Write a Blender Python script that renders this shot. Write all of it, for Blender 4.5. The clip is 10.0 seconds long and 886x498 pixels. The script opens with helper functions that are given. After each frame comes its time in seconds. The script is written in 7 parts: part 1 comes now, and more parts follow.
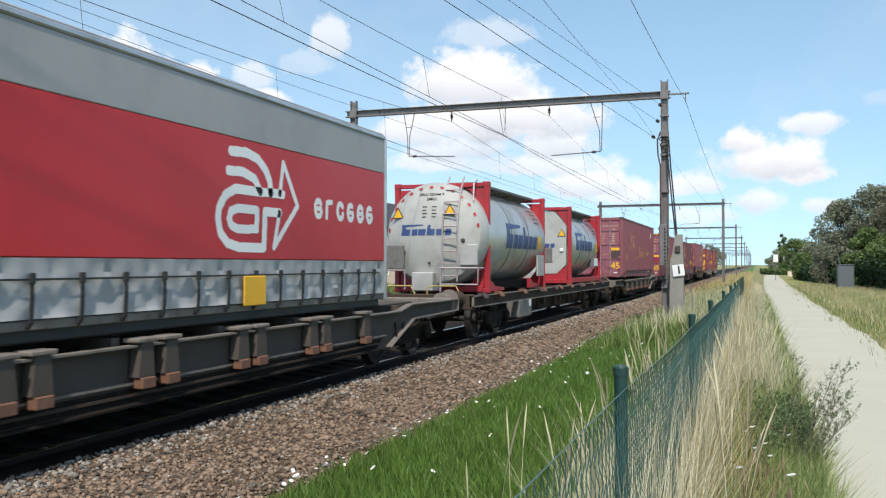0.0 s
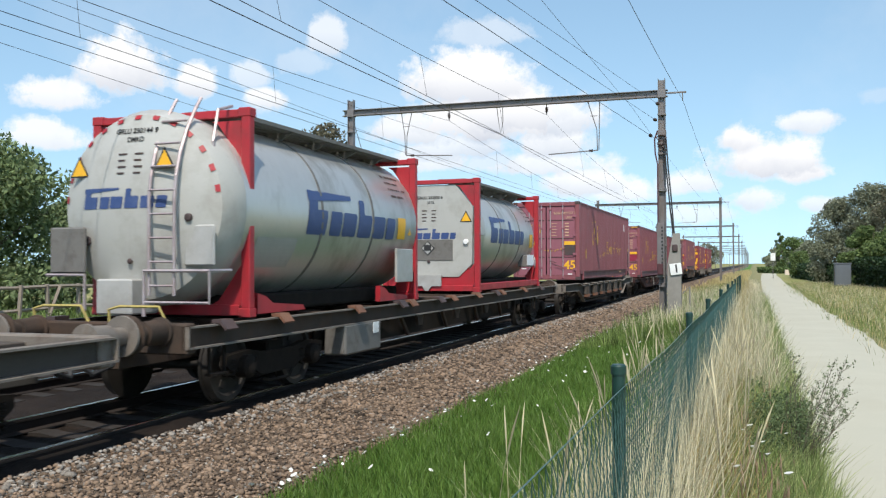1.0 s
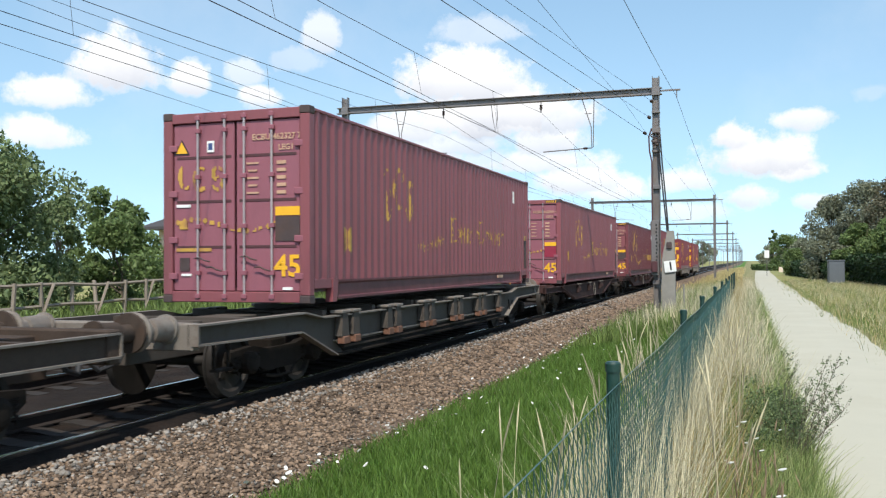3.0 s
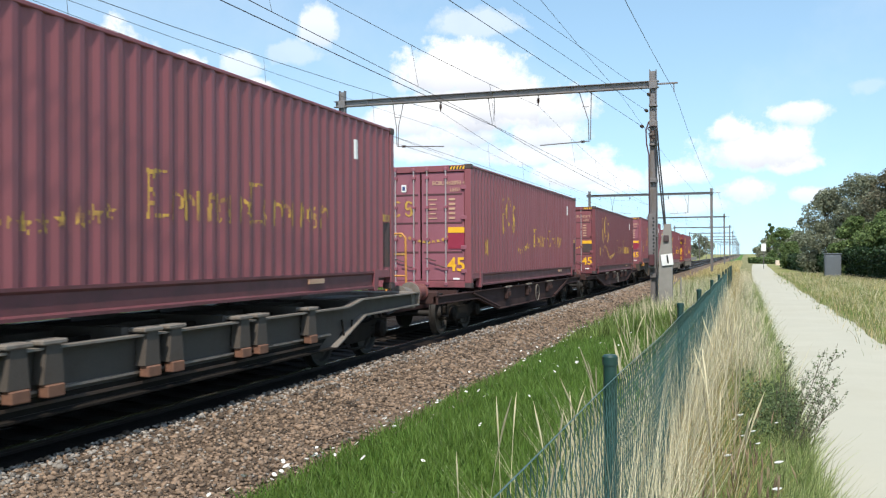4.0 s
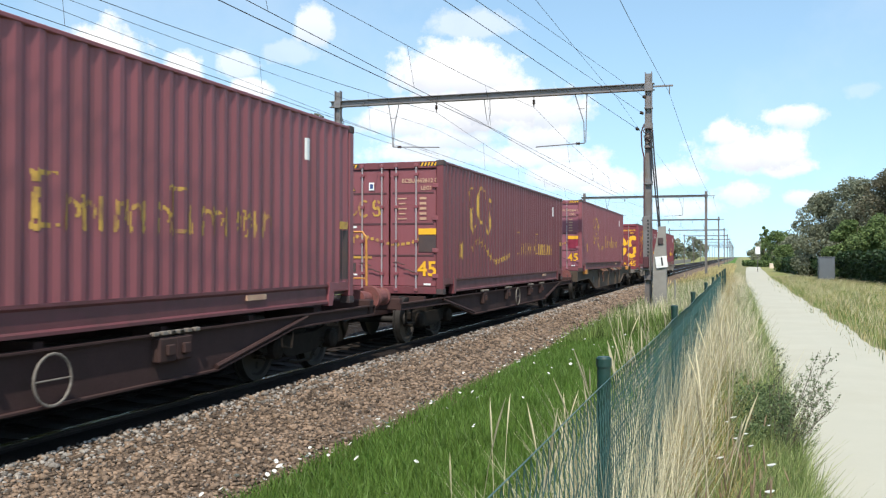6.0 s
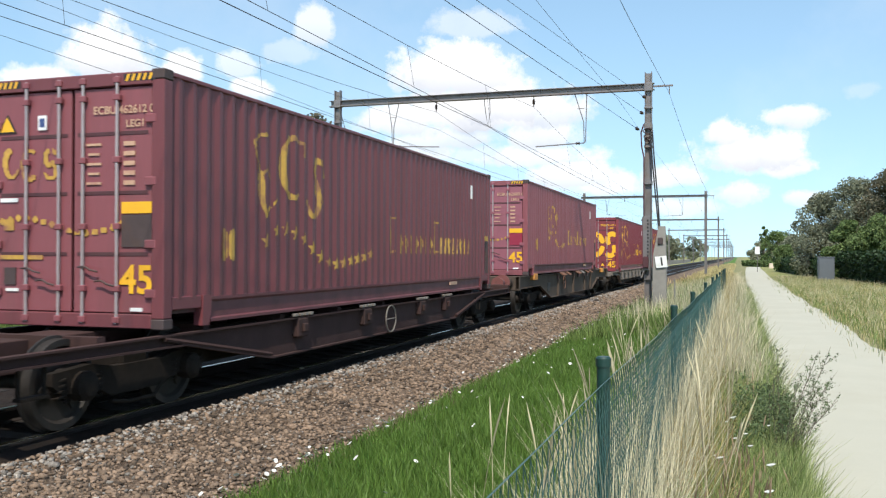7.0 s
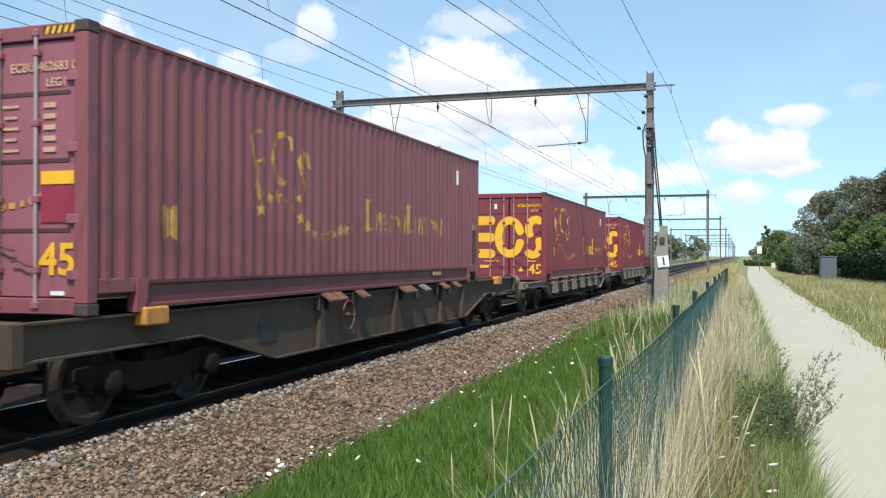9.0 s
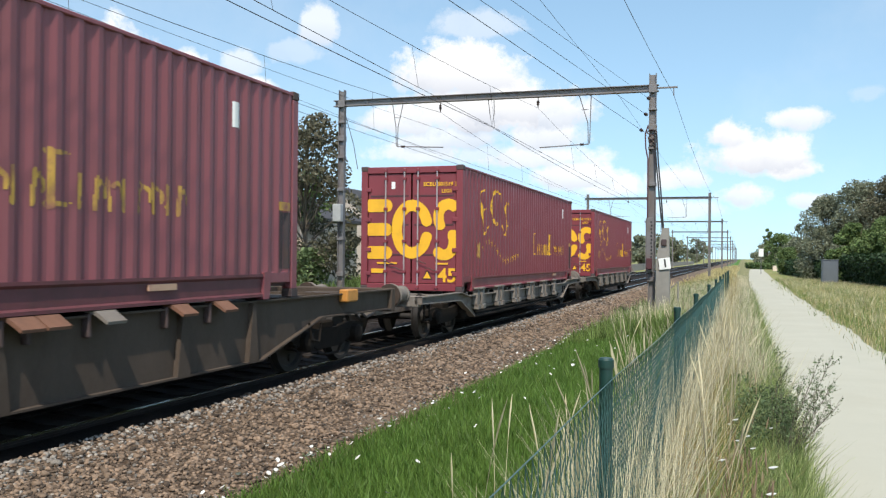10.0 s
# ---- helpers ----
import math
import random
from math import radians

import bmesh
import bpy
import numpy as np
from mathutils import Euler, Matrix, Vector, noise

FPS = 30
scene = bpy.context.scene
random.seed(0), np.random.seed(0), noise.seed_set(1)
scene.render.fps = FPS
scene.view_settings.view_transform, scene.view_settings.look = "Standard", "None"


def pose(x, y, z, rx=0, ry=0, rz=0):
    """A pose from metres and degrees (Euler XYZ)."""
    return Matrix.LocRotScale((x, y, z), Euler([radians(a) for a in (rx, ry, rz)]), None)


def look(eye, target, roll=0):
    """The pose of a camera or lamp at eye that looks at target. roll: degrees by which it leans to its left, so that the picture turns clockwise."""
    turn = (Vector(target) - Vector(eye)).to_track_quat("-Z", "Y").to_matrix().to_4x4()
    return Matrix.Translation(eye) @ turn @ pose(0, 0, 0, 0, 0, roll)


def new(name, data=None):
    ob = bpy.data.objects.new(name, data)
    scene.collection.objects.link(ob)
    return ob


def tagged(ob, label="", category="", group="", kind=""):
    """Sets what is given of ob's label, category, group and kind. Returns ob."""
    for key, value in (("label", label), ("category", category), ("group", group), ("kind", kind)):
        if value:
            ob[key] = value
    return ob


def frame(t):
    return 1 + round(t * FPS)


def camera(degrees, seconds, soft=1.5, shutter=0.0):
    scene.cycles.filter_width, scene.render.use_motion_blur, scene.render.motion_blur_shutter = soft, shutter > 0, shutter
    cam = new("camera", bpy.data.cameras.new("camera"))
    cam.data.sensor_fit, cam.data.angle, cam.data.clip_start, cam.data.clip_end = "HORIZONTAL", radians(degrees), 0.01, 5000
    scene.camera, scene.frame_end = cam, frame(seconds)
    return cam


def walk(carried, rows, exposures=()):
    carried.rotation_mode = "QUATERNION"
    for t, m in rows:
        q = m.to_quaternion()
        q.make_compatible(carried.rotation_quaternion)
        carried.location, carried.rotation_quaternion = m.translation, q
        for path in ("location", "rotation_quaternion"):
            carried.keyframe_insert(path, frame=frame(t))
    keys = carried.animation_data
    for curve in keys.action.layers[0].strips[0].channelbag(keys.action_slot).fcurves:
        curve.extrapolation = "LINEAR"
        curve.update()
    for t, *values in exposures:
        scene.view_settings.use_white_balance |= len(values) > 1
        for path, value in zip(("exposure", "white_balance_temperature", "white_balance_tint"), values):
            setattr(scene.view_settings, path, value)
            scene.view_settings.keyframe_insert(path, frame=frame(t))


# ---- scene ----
# World: x to the right of the line, y along the track, z = 0 at the top of the rails.
EYE = 1.76
TRACK_X, TRACK2_X = -7.25, -11.2
cam = camera(52.53, 10.0, soft=1.25, shutter=0.1)
TURNS = [
    (0, 91.028, 19.213, -0.101),
    (0.5, 91.022, 19.100, -0.167),
    (1, 90.966, 19.058, -0.198),
    (1.5, 90.937, 19.034, -0.043),
    (2, 90.965, 18.963, 0.341),
    (2.5, 91.002, 18.878, -0.095),
    (4, 90.397, 18.535, -0.306),
    (4.5, 90.510, 18.353, -0.035),
    (5, 90.553, 18.168, 0.413),
    (5.5, 90.480, 18.202, 0.082),
    (7, 90.430, 18.183, 0.142),
    (7.5, 90.485, 18.140, 0.325),
    (8, 90.506, 18.138, 0.331),
    (8.5, 90.448, 18.250, 0.152),
    (9, 90.421, 18.301, 0.057),
    (9.5, 90.473, 18.350, 0.089),
    (10, 90.449, 18.394, 0.512),
]
walk(cam, [(t, pose(0, 0, EYE, rx, 0, rz) @ pose(0, 0, 0, 0, 0, roll)) for t, rx, rz, roll in TURNS], [(0.0, 0.25), (2.6, 0.30), (4.0, 0.43), (5.6, 0.44), (7.0, 0.41), (8.5, 0.36), (10.0, 0.33)])

# ---- world and sun ----
SUN_DIR = Vector((0.168, -0.55, 0.82)).normalized()
sun = new("sun", bpy.data.lights.new("sun", "SUN"))
sun.data.energy, sun.data.angle, sun.data.color = 3.95, radians(0.8), (1.0, 0.935, 0.82)
sun.matrix_world = look(SUN_DIR * 50, (0, 0, 0))


def node(nt, kind, **values):
    n = nt.nodes.new(kind)
    for key, value in values.items():
        n.inputs[key.replace("_", " ")].default_value = value
    return n


def build_world():
    """Clear summer sky with cumulus clouds: a Nishita sky, and cloud masks made of soft ellipses broken up by noise."""
    w = bpy.data.worlds.new("sky")
    scene.world = w
    w.use_nodes = True
    nt = w.node_tree
    nt.nodes.clear()
    out = nt.nodes.new("ShaderNodeOutputWorld")
    bg = nt.nodes.new("ShaderNodeBackground")
    sky = nt.nodes.new("ShaderNodeTexSky")
    sky.sky_type, sky.sun_disc = "NISHITA", False
    sky.sun_elevation = math.asin(SUN_DIR.z)
    sky.sun_rotation = math.atan2(SUN_DIR.x, SUN_DIR.y)
    sky.air_density, sky.dust_density, sky.ozone_density = 1.0, 0.4, 1.6
    bg.inputs["Strength"].default_value = 0.15
    L = nt.links.new
    # the sky's colour is taken a little above each direction, for clear air without a white horizon
    lift = nt.nodes.new("ShaderNodeTexCoord")
    raise_ = nt.nodes.new("ShaderNodeVectorMath")
    raise_.operation = "MULTIPLY_ADD"
    raise_.inputs[1].default_value, raise_.inputs[2].default_value = (1.0, 1.0, 0.75), (0.0, 0.0, 0.16)
    unit = nt.nodes.new("ShaderNodeVectorMath")
    unit.operation = "NORMALIZE"
    L(lift.outputs["Generated"], raise_.inputs[0]), L(raise_.outputs[0], unit.inputs[0]), L(unit.outputs[0], sky.inputs[0])

    def math_(op, a, b=None, c=None, clamp=False):
        n = nt.nodes.new("ShaderNodeMath")
        n.operation, n.use_clamp = op, clamp
        for i, v in enumerate((a, b, c)):
            if v is None:
                continue
            if isinstance(v, (int, float)):
                n.inputs[i].default_value = v
            else:
                L(v, n.inputs[i])
        return n.outputs[0]

    tc = nt.nodes.new("ShaderNodeTexCoord")
    sep = nt.nodes.new("ShaderNodeSeparateXYZ")
    L(tc.outputs["Generated"], sep.inputs[0])
    dx, dy, dz = sep.outputs
    azim = math_("ARCTAN2", dx, dy)           # to the right of the line, radians
    elev = math_("ARCSINE", dz)
    com = nt.nodes.new("ShaderNodeCombineXYZ")
    L(azim, com.inputs[0]), L(elev, com.inputs[1])
    warp = node(nt, "ShaderNodeTexNoise", Scale=9.0, Detail=6.0, Roughness=0.6)
    L(com.outputs[0], warp.inputs["Vector"])
    fine = node(nt, "ShaderNodeTexNoise", Scale=30.0, Detail=9.0, Roughness=0.66)
    L(com.outputs[0], fine.inputs["Vector"])
    n1 = math_("SUBTRACT", warp.outputs["Fac"], 0.5)
    n2 = math_("SUBTRACT", fine.outputs["Fac"], 0.5)
    ragged = math_("MULTIPLY_ADD", n1, 1.5, math_("MULTIPLY", n2, 1.7))
    # clouds: azimuth, elevation, half width, half height (degrees), density
    clouds = CLOUDS
    total = None
    shade = None
    for az, el, hw, hh, den in clouds:
        u = math_("DIVIDE", math_("SUBTRACT", azim, radians(az)), radians(hw))
        v = math_("DIVIDE", math_("SUBTRACT", elev, radians(el)), radians(hh))
        # flatter underside
        v = math_("MAXIMUM", v, math_("MULTIPLY", v, -1.7)) if hh > 1.0 else v
        r = math_("SQRT", math_("ADD", math_("MULTIPLY", u, u), math_("MULTIPLY", v, v)))
        m = math_("SUBTRACT", math_("ADD", 1.0, ragged), r)
        m = math_("MULTIPLY", math_("MULTIPLY", m, 2.4, clamp=True), den)
        total = m if total is None else math_("MAXIMUM", total, m)
        low = math_("MULTIPLY", math_("SUBTRACT", math_("MULTIPLY", math_("SUBTRACT", elev, radians(el)), -1.0 / radians(hh)), -0.25), 0.75, clamp=True)
        low = math_("MULTIPLY", low, math_("MULTIPLY", m, 1.0 if hh > 1.5 else 0.55))
        shade = low if shade is None else math_("MAXIMUM", shade, low)
    # elsewhere a scatter of fair-weather clouds, as in the part in view
    veil = node(nt, "ShaderNodeTexNoise", Scale=3.2, Detail=9.0, Roughness=0.6)
    L(tc.outputs["Generated"], veil.inputs["Vector"])
    front = math_("MULTIPLY", math_("SUBTRACT", dy, 0.35), 4.0, clamp=True)
    other = math_("MULTIPLY", math_("SUBTRACT", veil.outputs["Fac"], 0.55), 6.0, clamp=True)
    other = math_("MULTIPLY", other, math_("SUBTRACT", 1.0, front))
    total = math_("MAXIMUM", total, math_("MULTIPLY", other, 0.9))
    wisp = math_("MULTIPLY", math_("SUBTRACT", veil.outputs["Fac"], 0.47), 0.8, clamp=True)
    total = math_("MAXIMUM", total, wisp)
    white = nt.nodes.new("ShaderNodeMix")
    white.data_type = "RGBA"
    white.inputs[6].default_value = (*CLOUD_LIT, 1)
    white.inputs[7].default_value = (*CLOUD_SHADE, 1)
    billow = math_("MULTIPLY", math_("SUBTRACT", 0.55, warp.outputs["Fac"]), 2.6, clamp=True)
    L(math_("ADD", math_("MULTIPLY", shade, 1.0), math_("MULTIPLY", billow, 0.5), clamp=True), white.inputs[0])
    haze = nt.nodes.new("ShaderNodeMix")
    haze.data_type = "RGBA"
    haze.blend_type = "MULTIPLY"
    haze.inputs[0].default_value = 1.0
    L(sky.outputs[0], haze.inputs[6])
    haze.inputs[7].default_value = (*SKY_TINT, 1)
    mix = nt.nodes.new("ShaderNodeMix")
    mix.data_type = "RGBA"
    L(total, mix.inputs[0]), L(haze.outputs[2], mix.inputs[6]), L(white.outputs[2], mix.inputs[7])
    L(mix.outputs[2], bg.inputs["Color"])
    L(bg.outputs[0], out.inputs[0])


SKY_TINT = (1.27, 1.30, 1.13)
CLOUD_LIT, CLOUD_SHADE = (6.0, 6.0, 6.05), (2.6, 2.95, 3.7)
CLOUDS = [
    (-18.0, 11.4, 4.7, 2.5, 1.0), (-14.6, 9.4, 4.2, 2.3, 1.0), (-16.4, 14.3, 3.4, 1.3, 0.45), (-26.3, 14.0, 1.3, 1.9, 0.7), (-28.2, 12.6, 2.2, 0.8, 0.35),
    (-38.6, 11.6, 2.9, 2.5, 1.0), (-42.2, 9.8, 2.4, 1.3, 0.9), (-34.6, 11.0, 1.5, 1.7, 0.95), (-31.0, 11.7, 1.4, 1.3, 0.6), (-30.1, 10.3, 1.5, 0.8, 0.9),
    (-42.7, 7.4, 2.4, 1.2, 0.85), (-10.5, 5.0, 3.2, 1.6, 0.9), (-8.0, 4.4, 2.4, 1.2, 0.85), (-21.0, 8.4, 3.2, 1.6, 0.9), (-15.6, 6.4, 4.5, 1.3, 0.6), (0.9, 6.0, 3.9, 1.9, 1.0),
    (3.3, 8.3, 2.0, 0.8, 0.85), (0.0, 3.8, 1.9, 0.9, 0.8), (-3.7, 4.8, 2.2, 1.1, 0.85), (3.6, 3.5, 1.4, 0.55, 0.75), (-2.5, 3.0, 2.6, 0.7, 0.6), (6.9, 9.6, 1.4, 0.6, 0.25), (-16.2, 8.9, 5.6, 2.7, 1.0), (-12.2, 7.6, 3.4, 1.9, 0.9), (-11.4, 9.0, 3.4, 1.8, 0.9), (-13.0, 6.2, 5.2, 1.3, 0.85), (-19.5, 6.6, 4.2, 1.3, 0.8),
    (2.7, 5.3, 2.0, 1.1, 1.0), (-0.8, 7.3, 1.5, 1.3, 1.0), (-17.6, 7.4, 4.2, 1.7, 0.8),
]
build_world()


# ---- materials ----
def material(name, base, rough=0.6, metal=0.0, var=0.25, scale=6.0, fine=60.0, bump=0.1, stain=None, stain_amount=0.4, stain_scale=1.6,
             island=0.0, random_=0.0, specular=0.5, stretch=(1, 1, 1), coat=0.0, bump_scale=None, transl=0.0, dist=0.01):
    """A surface with colour varied at two scales, stains, fine relief and uneven gloss."""
    m = bpy.data.materials.new(name)
    m.use_nodes = True
    nt = m.node_tree
    nt.nodes.clear()
    L = nt.links.new
    out = nt.nodes.new("ShaderNodeOutputMaterial")
    p = nt.nodes.new("ShaderNodeBsdfPrincipled")
    L(p.outputs[0], out.inputs[0])
    p.inputs["Metallic"].default_value, p.inputs["Specular IOR Level"].default_value = metal, specular
    p.inputs["Coat Weight"].default_value = coat
    tc = nt.nodes.new("ShaderNodeTexCoord")
    mp = nt.nodes.new("ShaderNodeMapping")
    mp.inputs["Scale"].default_value = stretch
    L(tc.outputs["Object"], mp.inputs[0])
    big = node(nt, "ShaderNodeTexNoise", Scale=scale, Detail=5.0, Roughness=0.6)
    small = node(nt, "ShaderNodeTexNoise", Scale=fine, Detail=4.0, Roughness=0.6)
    blot = node(nt, "ShaderNodeTexNoise", Scale=stain_scale, Detail=7.0, Roughness=0.65)
    for n in (big, small, blot):
        L(mp.outputs[0], n.inputs["Vector"])

    def op(kind, a, b, c=None, clamp=False):
        n = nt.nodes.new("ShaderNodeMath")
        n.operation, n.use_clamp = kind, clamp
        for i, v in enumerate((a, b, c)):
            if v is None:
                continue
            if isinstance(v, (int, float)):
                n.inputs[i].default_value = v
            else:
                L(v, n.inputs[i])
        return n.outputs[0]

    gain = op("MULTIPLY_ADD", op("SUBTRACT", big.outputs["Fac"], 0.5), 2.0 * var, 1.0)
    gain = op("MULTIPLY_ADD", op("SUBTRACT", small.outputs["Fac"], 0.5), 1.4 * var, gain)
    if island:
        geo = nt.nodes.new("ShaderNodeNewGeometry")
        gain = op("MULTIPLY_ADD", op("SUBTRACT", geo.outputs["Random Per Island"], 0.5), 2.0 * island, gain)
    if random_:
        info = nt.nodes.new("ShaderNodeObjectInfo")
        gain = op("MULTIPLY_ADD", op("SUBTRACT", info.outputs["Random"], 0.5), 2.0 * random_, gain)
    mul = nt.nodes.new("ShaderNodeMix")
    mul.data_type, mul.blend_type = "RGBA", "MULTIPLY"
    mul.inputs[0].default_value = 1.0
    mul.inputs[6].default_value = (*base, 1)
    L(gain, mul.inputs[7])
    colour = mul.outputs[2]
    if stain:
        mix = nt.nodes.new("ShaderNodeMix")
        mix.data_type = "RGBA"
        L(op("MULTIPLY", op("MULTIPLY", op("SUBTRACT", blot.outputs["Fac"], 0.48), 5.0, clamp=True), stain_amount), mix.inputs[0])
        L(colour, mix.inputs[6])
        mix.inputs[7].default_value = (*stain, 1)
        colour = mix.outputs[2]
    L(colour, p.inputs["Base Color"])
    L(op("MULTIPLY_ADD", op("SUBTRACT", blot.outputs["Fac"], 0.5), 0.35, rough, clamp=True), p.inputs["Roughness"])
    if bump:
        b = node(nt, "ShaderNodeBump", Strength=bump, Distance=dist)
        L(small.outputs["Fac"], b.inputs["Height"])
        L(b.outputs[0], p.inputs["Normal"])
    if transl:
        t = nt.nodes.new("ShaderNodeBsdfTranslucent")
        L(colour, t.inputs["Color"])
        ms = nt.nodes.new("ShaderNodeMixShader")
        ms.inputs[0].default_value = transl
        L(p.outputs[0], ms.inputs[1]), L(t.outputs[0], ms.inputs[2]), L(ms.outputs[0], out.inputs[0])
    return m


def blended(name, colours, rough=0.9, scale=0.5, fine=30.0, bump=0.5, dist=0.03):
    """Ground cover: three colours mixed by coarse and fine noise."""
    m = bpy.data.materials.new(name)
    m.use_nodes = True
    nt = m.node_tree
    L = nt.links.new
    p = nt.nodes["Principled BSDF"]
    p.inputs["Roughness"].default_value, p.inputs["Specular IOR Level"].default_value = rough, 0.2
    tc = nt.nodes.new("ShaderNodeTexCoord")
    a = node(nt, "ShaderNodeTexNoise", Scale=scale, Detail=8.0, Roughness=0.7)
    b = node(nt, "ShaderNodeTexNoise", Scale=fine, Detail=5.0, Roughness=0.7)
    add = nt.nodes.new("ShaderNodeMath")
    add.operation = "MULTIPLY_ADD"
    add.inputs[1].default_value = 0.45
    for n in (a, b):
        L(tc.outputs["Object"], n.inputs["Vector"])
    L(b.outputs["Fac"], add.inputs[0]), L(a.outputs["Fac"], add.inputs[2])
    ramp = nt.nodes.new("ShaderNodeValToRGB")
    ramp.color_ramp.elements[0].position, ramp.color_ramp.elements[0].color = 0.55, (*colours[0], 1)
    ramp.color_ramp.elements[1].position, ramp.color_ramp.elements[1].color = 0.9, (*colours[2], 1)
    e = ramp.color_ramp.elements.new(0.72)
    e.color = (*colours[1], 1)
    L(add.outputs[0], ramp.inputs[0]), L(ramp.outputs[0], p.inputs["Base Color"])
    bm_ = node(nt, "ShaderNodeBump", Strength=bump, Distance=dist)
    L(b.outputs["Fac"], bm_.inputs["Height"]), L(bm_.outputs[0], p.inputs["Normal"])
    return m


